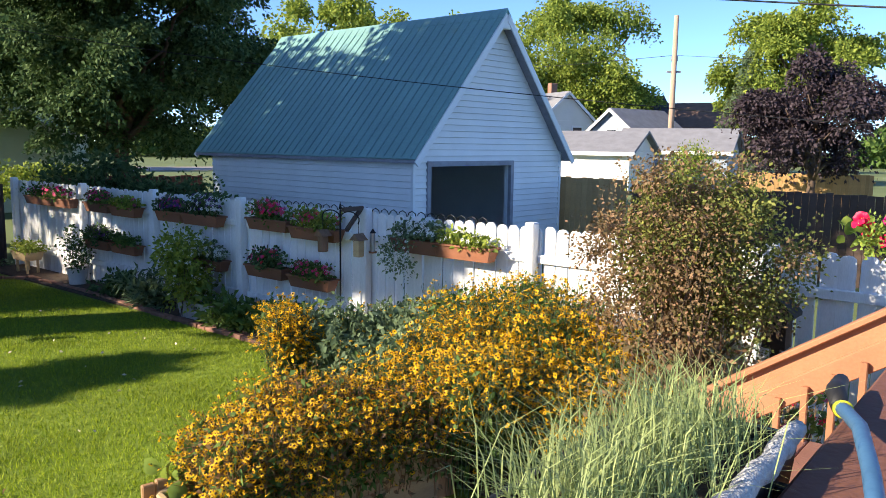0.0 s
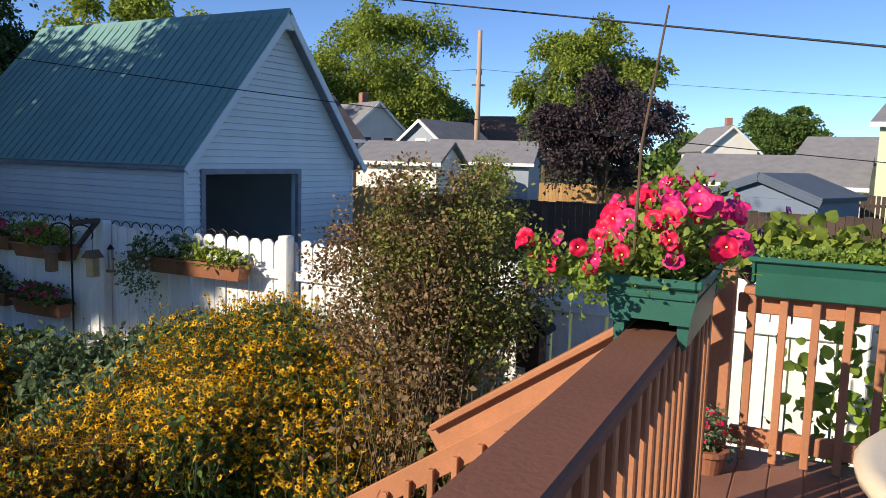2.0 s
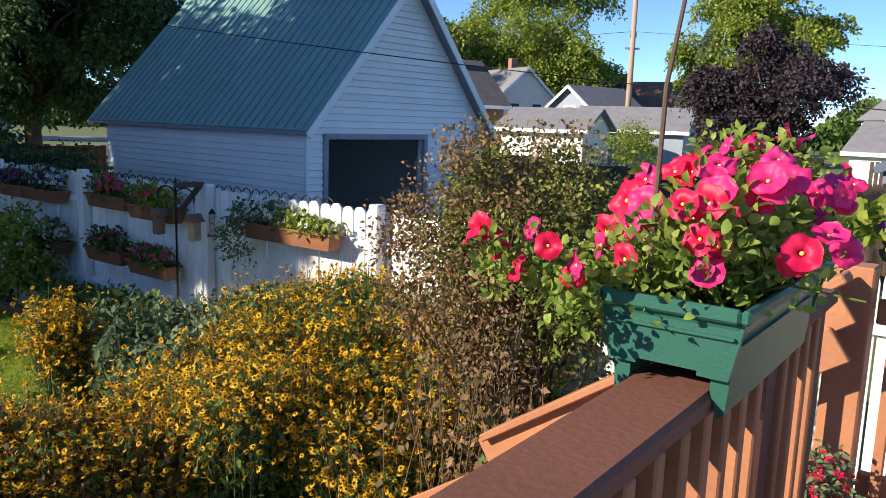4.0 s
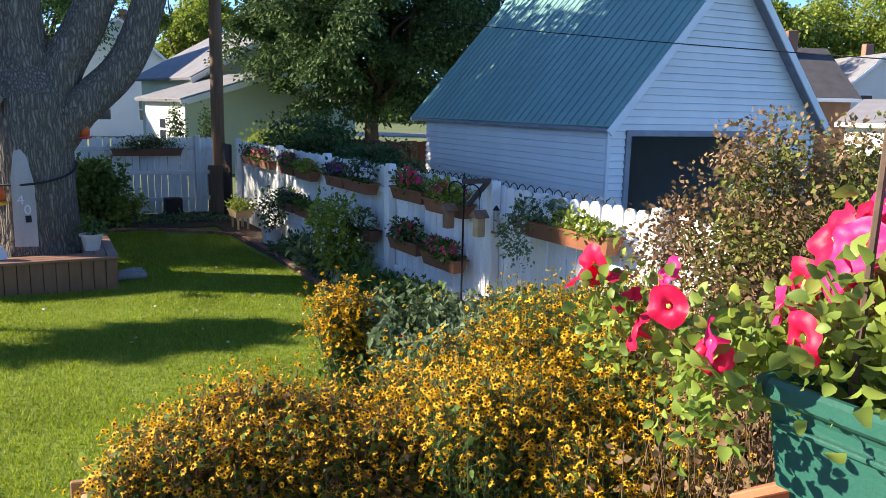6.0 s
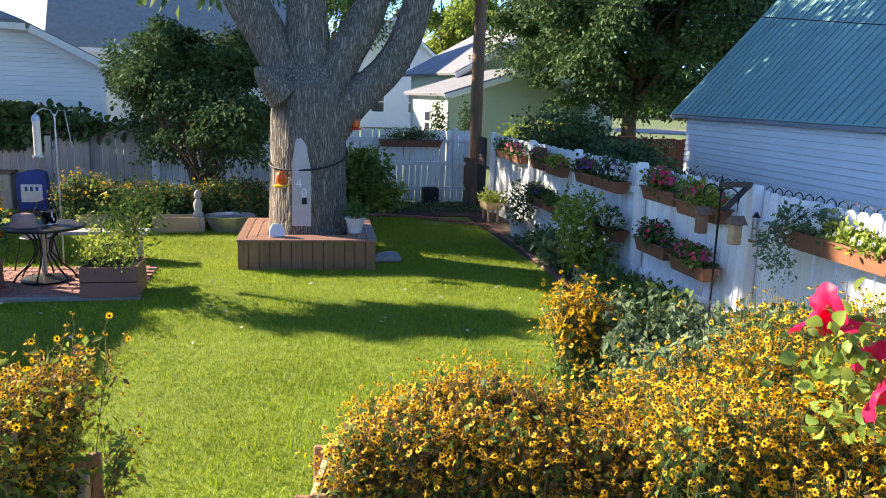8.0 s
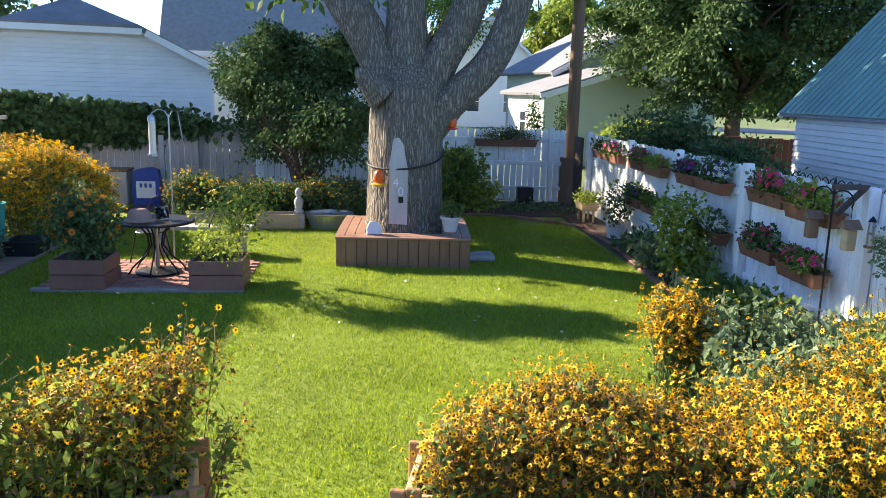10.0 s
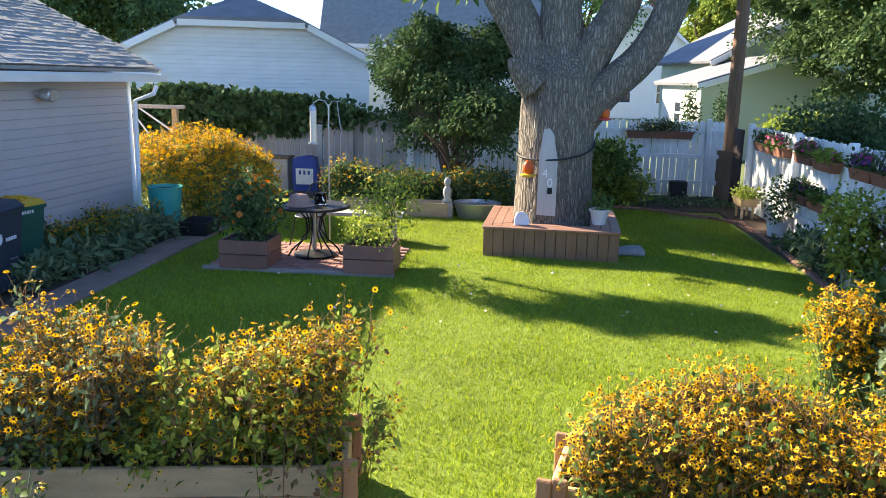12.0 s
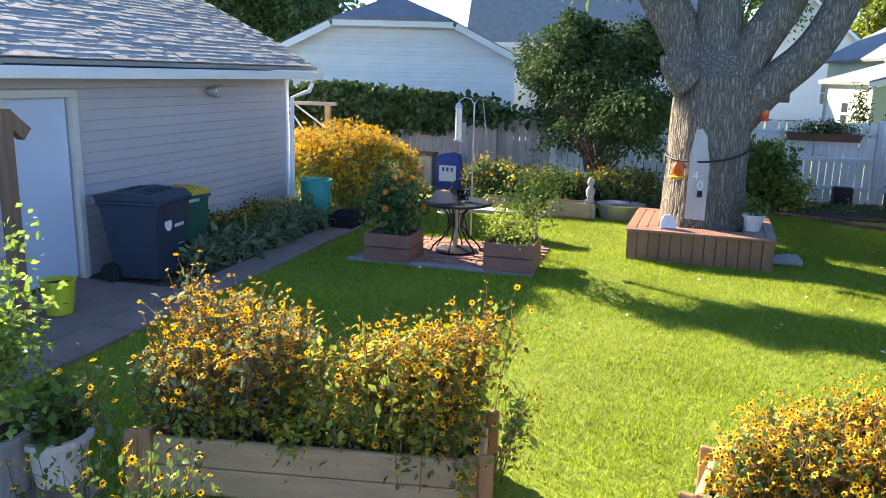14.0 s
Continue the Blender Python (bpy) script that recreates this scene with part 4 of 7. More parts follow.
cable((-10.2, 17.0, 5.0), (12.2, 9.2, 2.5), 0.3, 0.007, "thin black service cable in front of the garage roof")
cable((-3.4, 28.5, 8.35), (10.0, 3.3, 2.95), 0.08, 0.014, "black overhead cable sagging across the sky")
cable((14.2, 49.4, 8.2), (-40, 90, 9.0), 0.8, 0.014, "distant overhead cable at the pale pole")
cable((14.2, 49.4, 8.2), (70, 20, 6.0), 0.8, 0.012, "distant overhead cable at the pale pole")


# ---- neighbouring buildings ----
M_ROOFBL = mat("slate_blue_roof", (0.09, 0.12, 0.17), 0.2, 2, 30, 0.9, 0.2)
def house(m, w, d, hw, hr, wall, roof, label, ridge="y", windows=(), over=0.35, chimney=False, clip=0.0, category="house", courses=0, trim=M_TRIM):
    """A house whose front stands at local y=0 facing -y; its ridge runs along y (gable in front) or x. windows: (x, z, width, height) on the front."""
    t = thing("house" if category == "house" else "garage", m, label, category)
    wl = part("wall", Geo().box((0, d / 2, hw / 2), (w, d, hw), ch=0.01), wall, t)
    sl_ = (hr - hw) / (w / 2 if ridge == "y" else d / 2)
    a = math.degrees(math.atan(sl_))
    half = (w if ridge == "y" else d) / 2
    L = (half + over) / math.cos(radians(a))
    if ridge == "y":
        top = [(-w / 2, hw), (w / 2, hw), (0, hr)] if not clip else [(-w / 2, hw), (w / 2, hw), (clip, hr - clip * sl_), (-clip, hr - clip * sl_)]
        for y in (0.0, d - 0.12):
            part("gable", Geo().prism(top, y, y + 0.12), wall, t)
        for s in (1, -1):
            c = s * (half + over) / 2
            if clip:
                e = half + over
                ring = [(s * e, -over), (s * clip, -over), (0, 1.9), (0, d + over), (s * e, d + over)]
                vv = [(x, y, hr - abs(x) * sl_ + h) for h in (0.12, -0.02) for x, y in ring]
                part("roof", Geo().add(vv, [(0, 1, 2, 3, 4), (9, 8, 7, 6, 5)] + [(k, (k + 1) % 5, 5 + (k + 1) % 5, 5 + k) for k in range(5)]), roof, t)
            else:
                part("roof", Geo().box((c, d / 2, hr - abs(c) * sl_ + 0.06), (L, d + over * 2, 0.14), pose(0, 0, 0, 0, a * s, 0), ch=0.02), roof, t)
            part("barge_board", Geo().box((c * (1 + (clip / half if clip else 0)), -over - 0.02, hr - abs(c) * (1 + (clip / half if clip else 0)) * sl_ - 0.03), (L * (1 - (clip / half if clip else 0)), 0.05, 0.2), pose(0, 0, 0, 0, a * s, 0), ch=0.01), trim, t)
        if clip:
            zc = hr - clip * sl_
            g2 = Geo().add([(-clip - 0.02, -over - 0.05, zc + 0.09), (clip + 0.02, -over - 0.05, zc + 0.09), (0.02, 1.9, hr + 0.13), (-0.02, 1.9, hr + 0.13), (-clip - 0.02, -over - 0.05, zc - 0.02), (clip + 0.02, -over - 0.05, zc - 0.02), (0.02, 1.9, hr), (-0.02, 1.9, hr)],
                           [(0, 1, 2, 3), (7, 6, 5, 4), (0, 4, 5, 1), (1, 5, 6, 2), (2, 6, 7, 3), (3, 7, 4, 0)])
            part("roof", g2, roof, t, "clipped roof end")
            part("fascia", Geo().box((0, -over - 0.07, zc - 0.09), (2 * clip + 0.2, 0.03, 0.18)), M_TRIM, t)
    else:
        for x in (-w / 2, w / 2 - 0.12):
            part("gable", Geo().prism([(0, hw), (d, hw), (d / 2, hr)], -x - 0.12, -x, pose(0, 0, 0, 0, 0, 90)), wall, t)
        for s in (1, -1):
            c = s * (half + over) / 2
            part("roof", Geo().box((0, d / 2 - c, hr - abs(c) * sl_ + 0.06), (w + over * 2, L, 0.14), pose(0, 0, 0, a * s, 0, 0), ch=0.02), roof, t)
        part("fascia", Geo().box((0, -over, hw - over * sl_), (w + over * 2, 0.06, 0.2)), M_TRIM, t)
    if courses:
        zt = hr - clip * sl_ if clip else hr
        for i in range(int(zt / courses)):
            z = (i + 0.5) * courses
            h = w / 2 if z < hw else w / 2 * (hr - z - courses / 2) / (hr - hw)
            if h > 0.1:
                part("siding_board", Geo().box((0, -0.012, z), (2 * h, 0.03, courses + 0.016), pose(0, 0, 0, -12, 0, 0), ch=0.003), wall, t)
    for x, z, ww, wh in windows:
        wd = part("window", Geo().box((x, -0.01, z), (ww + 0.24, 0.08, wh + 0.24), ch=0.02), M_TRIM, t)
        for k in (-1, 1):
            part("pane", Geo().box((x, -0.045, z + k * wh / 4), (ww, 0.04, wh / 2 - 0.06), ch=0.01), M_WINDOW, wd)
    if chimney:
        part("chimney", Geo().box((w * 0.12, d * 0.4, hr + 0.3), (0.6, 0.6, 1.3), ch=0.03), M_BRICK, t)
    return t


house(bearing(-8.0, 62, 0, 30), 5.0, 8.5, 4.5, 6.7, M_HOUSEW, M_ROOFG, "white two-storey house with a grey roof", windows=((-1, 3.4, 0.8, 1.2), (1, 3.4, 0.8, 1.2)), chimney=True)
house(bearing(-11.2, 55, 0, -40), 4.2, 5.5, 3.5, 5.1, M_HOUSEB, M_ROOFG, "blue-grey house with a steep grey roof", windows=((0, 3.2, 0.8, 1.0),))
house(bearing(-9.3, 42, 0, -20), 4.6, 5.0, 2.3, 3.3, M_HOUSEW, M_ROOFG, "low white garage with a grey roof", "x", category="garage")
house(bearing(-15.3, 47, 0, -12), 6.4, 5.0, 2.4, 3.6, M_HOUSEB, M_ROOFG, "long garage with a grey roof", "x", category="garage")
house(bearing(-12.8, 74, 0, 15), 8, 9, 4.6, 7.4, M_HOUSEB, M_ROOFD, "dark-roofed house behind the rooftops", "x", chimney=True)
house(bearing(-16.8, 80, 0, -15), 6.5, 9, 4.2, 7.0, M_ROOFB, M_ROOFB, "brown-roofed house in the distance", "x")
house(bearing(-3.5, 46, 0, 25), 5.5, 8, 3.6, 6.2, M_ROOFB, M_ROOFD, "dark brown house with a brick chimney", "x", chimney=True)
rail_t = thing("balcony_railing", bearing(-14.1, 50, 3.05), "white picket balcony railing on a flat roof", "railing")
part("rail", Geo().box((0, 0, 0.5), (2.0, 0.06, 0.07)), M_TRIM, rail_t)
part("slab", Geo().box((0, 0.6, -0.05), (2.2, 1.6, 0.12)), M_ROOFG, rail_t)
part("support", Geo().box((0, 0.8, -1.6), (1.9, 1.0, 3.0)), M_HOUSEW, rail_t)
for k in range(12):
    part("picket", Geo().box((-0.95 + k * 0.172, 0, 0.25), (0.06, 0.03, 0.5)), M_TRIM, rail_t)
house(bearing(-35.4, 43, 0, -8), 9.0, 7, 1.7, 3.1, M_HOUSEW, M_ROOFG, "long low house with a pale grey roof", "x")
house(bearing(-35.2, 23.0, 0, -25), 3.2, 3.0, 1.7, 2.28, M_BLUESHED, M_ROOFBL, "blue-grey garden shed with a shallow gable", over=0.15, category="shed", trim=M_ROOFBL)
house(bearing(-41.5, 47, 0, -10), 7, 7, 2.8, 4.3, M_HOUSEW, M_ROOFG, "white house with a grey roof", "x", windows=((-2.0, 2.0, 0.6, 0.8),))
house(bearing(-45.5, 38, 0, -5), 4.5, 7, 4.6, 5.6, M_HOUSEG, M_ROOFG, "grey-green house with white corner trim", "x", windows=((-1.2, 3.6, 0.8, 1.2),))
house(bearing(-33.2, 78, 0, 20), 5, 7, 4.0, 6.2, M_HOUSEW, M_ROOFG, "small white gabled house in the distance", chimney=True)
annex = house(bearing(32.6, 30, 0, 30), 6.0, 3.6, 2.6, 3.5, M_HOUSEG, M_ROOFG, "pale sage house wing, sunlit end wall coloured white", over=0.3)
# white sheet over the sage end wall puts the strong sunlight into its colour
part("side_wall", Geo().box((-3.015, 1.8, 1.3), (0.03, 3.58, 2.56)), M_HOUSEW, annex, "sage end wall coloured white for sunlight")
wd = part("window", Geo().box((-3.04, 1.9, 1.55), (0.04, 0.75, 0.85), ch=0.01), M_TRIM, annex)
for k in (-1, 1):
    part("pane", Geo().box((-3.06, 1.9, 1.55 + k * 0.2), (0.03, 0.5, 0.32)), M_WINDOW, wd)
house(bearing(31.6, 34.5, 0, 30), 7.5, 6.0, 3.55, 5.6, M_HOUSEG, M_ROOFG, "taller pale sage house behind its wing")
house(bearing(42.7, 60, 0, 8), 7.0, 9, 5.0, 8.1, M_HOUSEW, M_ROOFR, "cream house with a rust-red roof and porch", windows=((0.8, 5.0, 0.8, 1.2), (-1.2, 1.9, 0.9, 1.5), (1.6, 1.9, 0.9, 1.5)), chimney=True)
house(bearing(55.8, 36, 0, 2), 11, 8, 4.35, 9.0, M_HOUSEW, M_SHINGLE, "cream house with a large grey shingle roof", "x")
house(bearing(69.8, 25, 0, 0), 7.7, 8, 3.1, 5.0, M_SIDING, M_ROOFG, "white clapboard garage with a clipped gable", clip=1.75, category="garage", over=0.4, courses=0.13)
solo("road", Geo().box((0, 0, 0.0), (120, 9, 0.06)), M_CONC, bearing(42, 72, 0.0, -10), "pale grey street across the block", "road", kind="structure")


# ---- neighbours' fences and hedge ----
def board_fence(m, n, h, material, label, gap=0.0):
    t = thing("fence", m, label, "fence", kind="structure")
    me = Geo().box((0, 0, h / 2), (0.138 - gap, 0.02, h), ch=0.005).mesh("board", material)
    rng = random.Random(n)
    for i in range(n):
        piece("board", me, t, pose(i * 0.142, 0, rng.uniform(-0.02, 0.02)))
    for z in (0.4, h - 0.3):
        part("rail", Geo().box((n * 0.071, 0.035, z), (n * 0.142, 0.05, 0.09)), material, t)
    return t


# one cedar fence: tan boards stand for its sunlit start, dark boards for shade
p = Vector((2.6, 18.6, 0))
board_fence(pose(p.x, p.y, 0, 0, 0, YAW), 14, 1.85, M_TANFENCE, "board fence start coloured tan for sunlight")
p = p + U * 2.1
board_fence(pose(p.x, p.y, 0, 0, 0, YAW), 62, 1.75, M_DARKFENCE, "same board fence coloured dark brown for shade")
board_fence(bearing(-31, 27, 0, -6), 90, 1.75, M_DARKFENCE, "dark brown board fence with gaps", 0.03)
board_fence(bearing(-20, 33, 0, 0), 34, 1.6, M_TANFENCE, "pale cedar fence in the distance")
board_fence(bearing(30.0, 22.0, 0, -10), 26, 1.62, mat("red_brown_fence", (0.13, 0.05, 0.035), 0.3, 3, 40, 0.85, 0.3, obj=0.2), "red-brown fence with a lattice top")
hedge = thing("hedge", uv(-13.2, 6.4, 0), "dense dark green clipped hedge behind the fence", "hedge")
leafy("foliage", hedge, M_LEAFD, (2.0, 0, 0.85), (4.0, 0.55, 1.05), 16000, 0.1, 31, 260, 0.09, power=0.25)
leafy("inner_foliage", hedge, M_LEAFD, (2.0, 0, 0.8), (3.9, 0.4, 0.85), 5000, 0.2, 32, 160, 0.12, power=0.6)

# ---- trees ----
b = bearing(25.0, 29)
tree("maple_tree", b.translation.x, b.translation.y, 0, 2.6, 0.28, 6.7, (5.3, 5.0, 4.7), M_LEAFD, 185000, 0.15, 41, "dense dark green maple tree behind the fence", clumps=360, spread=0.066, limbs_n=16, power=0.5)
b = bearing(-8.6, 76)
tree("far_tree", b.translation.x, b.translation.y, 0, 5, 0.5, 10.8, (8.2, 7.5, 7.0), M_LEAFY, 36000, 0.5, 43, "large bright green tree beyond the rooftops", clumps=150, spread=0.11, power=0.45)
b = bearing(-23.0, 61)
tree("far_tree", b.translation.x, b.translation.y, 0, 4, 0.4, 8.3, (5.2, 5.0, 5.8), M_LEAFY, 22000, 0.42, 45, "tall yellow-green tree with an airy crown", clumps=90, spread=0.11, power=0.5)
b = bearing(-20.3, 58)
spruce = thing("spruce_tree", pose(b.translation.x, b.translation.y, 0), "sparse grey-green spruce with drooping boughs", "tree")
part("trunk", Geo().tube([(0, 0, 0), (0, 0, 9.5)], [0.25, 0.04], 8), M_TWIG, spruce)
rng = np.random.default_rng(9)
hh = rng.random(260) ** 0.8 * 8.2 + 1.0
az = rng.random(260) * 6.283
rr = (9.8 - hh) * 0.36
tip = np.stack([np.cos(az) * rr, np.sin(az) * rr, hh - 0.25 * rr], 1)
v, f = stem_arrays(np.stack([hh * 0, hh * 0, hh], 1), tip, 0.03)
part("boughs", tri_mesh("boughs", v, f, M_TWIG), None, spruce)
k = rng.integers(0, 260, 9000)
tt = 0.3 + 0.7 * rng.random((9000, 1))
pp = np.stack([hh * 0, hh * 0, hh], 1)[k] * (1 - tt) + tip[k] * tt + rng.normal(size=(9000, 3)) * 0.06
v, f = leaf_arrays(pp, rng.normal(size=(9000, 3)) + [0, 0, -0.9], 0.28, rng, 0.12)
part("needles", tri_mesh("needles", v, f, M_LEAFBL), None, spruce)
b = bearing(-24.4, 30.5)
tree("purple_tree", b.translation.x, b.translation.y, 0, 1.6, 0.16, 3.95, (2.4, 2.4, 2.3), M_LEAFPU, 30000, 0.15, 47, "round dark purple-leaved tree", clumps=130, spread=0.13, power=0.45)
b = bearing(-36.3, 96)
tree("far_tree", b.translation.x, b.translation.y, 0, 4, 0.4, 6.4, (4.8, 4.8, 3.5), M_LEAF, 16000, 0.55, 49, "broad green tree on the skyline", clumps=70, spread=0.14, power=0.5)
b = bearing(2.5, 70)
tree("far_tree", b.translation.x, b.translation.y, 0, 5, 0.4, 9.0, (6, 6, 6.6), M_LEAFY, 18000, 0.5, 51, "feathery light green tree beyond the garage", clumps=70, spread=0.12, power=0.5)
b = bearing(9.5, 60)
tree("far_tree", b.translation.x, b.translation.y, 0, 5, 0.4, 8.0, (5, 6, 6.0), M_LEAFY, 14000, 0.5, 52, "feathery light green tree beyond the garage", clumps=60, spread=0.12, power=0.5)
b = bearing(38.5, 75)
tree("pine_tree", b.translation.x, b.translation.y, 0, 4, 0.4, 9.5, (5.5, 5, 6.5), M_LEAFY, 15000, 0.5, 53, "sunlit yellow-green pine in the distance", clumps=50, spread=0.1, power=0.6)
b = bearing(81, 37)
tree("far_tree", b.translation.x, b.translation.y, 0, 3, 0.4, 8.0, (7, 5, 5.6), M_LEAFD, 22000, 0.4, 55, "dark shaded tree behind the garages", clumps=100, spread=0.13, power=0.5)
b = bearing(48, 62)
tree("far_tree", b.translation.x, b.translation.y, 0, 3, 0.4, 8.0, (5, 5, 5.6), M_LEAF, 12000, 0.4, 57, "green tree beside the far houses", clumps=60, spread=0.13, power=0.5)
rng = np.random.default_rng(77)
n = 90000
az = np.radians(rng.random(n) * 190 - 62)
dd = 118 + rng.random(n) * 25
bump = 4.2 + 2.2 * np.sin(az * 19) + 1.6 * np.sin(az * 47 + 1)
p3 = np.stack([1 - dd * np.sin(az), 1 + dd * np.cos(az), rng.random(n) ** 0.7 * bump], 1)
v, f = leaf_arrays(p3, rng.normal(size=(n, 3)), 0.85, rng, 0.4)
tagged(new("far_woods", tri_mesh("far_woods", v, f, M_LEAF)), "hazy green treetops along the skyline", "trees", kind="stuff")

# crown of the big shade tree, overhead; unseen outer clumps added to cast shade
for i, (cx, cy, cz, rx, ry, rz, nn) in enumerate([(-11.6, 11.6, 7.6, 5.4, 4.4, 2.9, 24000), (-5.8, 12.6, 8.3, 4.0, 4.0, 2.6, 6500), (-14.0, 7.9, 6.8, 3.2, 2.5, 1.7, 12000), (-18.2, 12.3, 8.0, 3.0, 3.0, 1.7, 9000), (-13.7, 4.9, 7.9, 1.7, 0.75, 0.6, 2600), (-16.2, 4.2, 5.9, 1.3, 0.5, 0.4, 700), (-17.2, 3.3, 6.3, 1.0, 0.45, 0.35, 450), (-12.6, 16.4, 7.7, 2.6, 2.2, 1.5, 3000)]):
    q = TREE.inverted() @ Vector((cx, cy, cz))
    ob = leafy("crown", oak, M_LEAF, tuple(q), (rx, ry, rz), nn, 0.3, 61 + i, 90 if nn > 2000 else 14, 0.13, power=0.5)


# ---- yellow daisies: stems, leaves, petals, dark eyes ----
def daisies(name, m, u0, u1, v0, v1, h0, h1, stems, per, seed, label, leaves=9000, petal=M_GOLD, size=0.0235, z0=0.25, edge=0.75, gauss=0.0, leaf_material=M_LEAF, category="flowers", group="black-eyed Susans", brown=0, leaf=0.06, lean=0.16, dome=0.0):
    """A stand of daisies on branching stems, lower towards its edges."""
    rng = np.random.default_rng(seed)
    t = thing(name, m, label, category, group)
    x, y = rng.random(stems), rng.random(stems)
    if gauss:
        x, y = np.clip(rng.normal(0.5, gauss, stems), 0.02, 0.98), np.clip(rng.normal(0.5, gauss, stems), 0.02, 0.98)
    ux, vy = u0 + x * (u1 - u0), v0 + y * (v1 - v0)
    rim = np.sqrt(np.clip(1.02 - dome * ((x - 0.5) ** 2 + (y - 0.5) ** 2) * 3.2, 0.06, 1)) if dome else np.minimum(1, 4 * np.minimum(np.minimum(x, 1 - x) * 1.0, np.minimum(y, 1 - y)) + edge)
    wob = 0.5 + 0.5 * np.sin(ux * 5.1 + seed) * np.cos(vy * 4.3 + seed * 2)
    h = (h0 + (h1 - h0) * (0.55 * wob + 0.45 * rng.random(stems))) * rim
    foot = np.stack([ux, vy, np.full(stems, z0 * 0.6)], 1)
    out = np.stack([(x - 0.5) * 2, (y - 0.5) * 2, np.zeros(stems)], 1)
    top = foot + out * lean * h[:, None] + rng.normal(size=(stems, 3)) * 0.035
    top[:, 2] = h
    v1_, f1 = stem_arrays(foot, top, 0.004)
    k = rng.integers(0, stems, stems * per)
    tt = 0.45 + 0.5 * rng.random((len(k), 1))
    a = foot[k] * (1 - tt) + top[k] * tt
    b = top[k] + rng.normal(size=(len(k), 3)) * np.array([0.085, 0.085, 0.07])
    b[:, 2] -= 0.02 + np.abs(rng.normal(size=len(k))) * 0.10 * (h1 / 1.0)
    v2, f2 = stem_arrays(a, b, 0.0022)
    part("stem_cluster", tri_mesh("stem_cluster", np.concatenate([v1_, v2]), np.concatenate([f1, f2 + len(v1_)]), M_LEAFBL if not brown else M_LEAFBR), None, t, kind="stuff")
    nrm = rng.normal(size=(len(b), 3)) * 0.55 + np.array([0, 0, 0.8]) + out[k] * 0.25
    sz_ = size * (0.7 + 0.55 * rng.random(len(b)))
    v, f = flower_arrays(b, nrm, sz_, rng, 8, -0.25)
    part("petals", tri_mesh("petals", v, f, petal), None, t, kind="stuff")
    v, f = dome_arrays(b + unit(nrm) * sz_[:, None] * 0.03, nrm, sz_ * 0.34, rng)
    part("eye_cluster", tri_mesh("eye_cluster", v, f, M_EYE), None, t, kind="stuff")
    j = rng.integers(0, stems, leaves)
    tt = rng.random((leaves, 1)) ** 0.7 * 0.9 + 0.05
    lp = foot[j] * (1 - tt) + top[j] * tt + rng.normal(size=(leaves, 3)) * 0.04
    v, f = leaf_arrays(lp, rng.normal(size=(leaves, 3)) + [0, 0, 0.2], leaf * (0.6 + 0.7 * rng.random(leaves)), rng, 0.26)
    part("leaves", tri_mesh("leaves", v, f, leaf_material), None, t, kind="stuff")
    if brown:
        j = rng.integers(0, stems, brown)
        tt = rng.random((brown, 1)) * 0.9
        lp = foot[j] * (1 - tt) + top[j] * tt + rng.normal(size=(brown, 3)) * 0.05
        v, f = leaf_arrays(lp, rng.normal(size=(brown, 3)) + [0, 0, -0.5], 0.05, rng, 0.3)
        part("dry_leaves", tri_mesh("dry_leaves", v, f, M_LEAFBR), None, t, kind="stuff")
    return t


Y = uv(0, 0, 0)
SUS = "golden black-eyed Susans with dark eyes in full bloom"
daisies("black_eyed_susans", RB, -0.1, 0.62, 0.22, 1.95, 0.6, 1.02, 480, 14, 1, SUS, 11000, z0=0.3, brown=4200, lean=0.12, size=0.0195, edge=0.7)
daisies("black_eyed_susans", Y, 0.25, 1.35, 1.75, 3.1, 0.75, 1.2, 440, 16, 2, SUS, 10000, z0=0.1, edge=0.85, lean=0.1, size=0.021)
daisies("black_eyed_susans", Y, 1.3, 2.1, 2.2, 3.2, 0.45, 1.0, 280, 14, 3, SUS, 8000, z0=0.05, edge=0.7, size=0.021)
daisies("black_eyed_susans", Y, 0.9, 1.9, 2.9, 3.7, 0.8, 1.22, 240, 13, 4, SUS, 7000, z0=0.05, size=0.021)
daisies("black_eyed_susans", Y, 0.0, 1.1, 2.9, 3.9, 1.1, 1.45, 260, 8, 5, SUS, 9000, z0=0.05, size=0.022)
daisies("black_eyed_susans", Y, -1.3, -1.08, 2.0, 2.28, 0.6, 1.28, 75, 20, 6, "tall clump of golden daisies at the lawn's edge", 1100, z0=0.05, edge=0.95, lean=0.03)
daisies("green_bush", Y, -1.2, 0.1, 2.3, 3.7, 0.75, 1.18, 260, 1, 7, "unkempt grey-green perennials with a few daisies", 15000, z0=0.03, leaf_material=M_LEAFBL, category="plant", group="perennials", size=0.02, leaf=0.08)
daisies("black_eyed_susans", LB, -0.35, 0.68, 1.0, 2.25, 0.65, 1.25, 130, 17, 8, "black-eyed Susans on tall leggy stems in the raised bed", 5200, z0=0.3, edge=0.55, brown=1600, gauss=0.17, size=0.0215, leaf_material=M_LEAFY, leaf=0.065)
daisies("black_eyed_susans", LB, -0.4, 0.66, -0.25, 1.05, 0.65, 1.32, 110, 16, 9, "black-eyed Susans with dry brown seed heads", 4200, z0=0.3, edge=0.55, brown=1100, gauss=0.17, size=0.0215, leaf_material=M_LEAFBL)
daisies("black_eyed_susans", LB, 0.05, 0.48, 0.15, 1.9, 0.45, 0.8, 80, 3, 10, "low leafy daisies between taller clumps", 3600, z0=0.3, leaf_material=M_LEAFY)
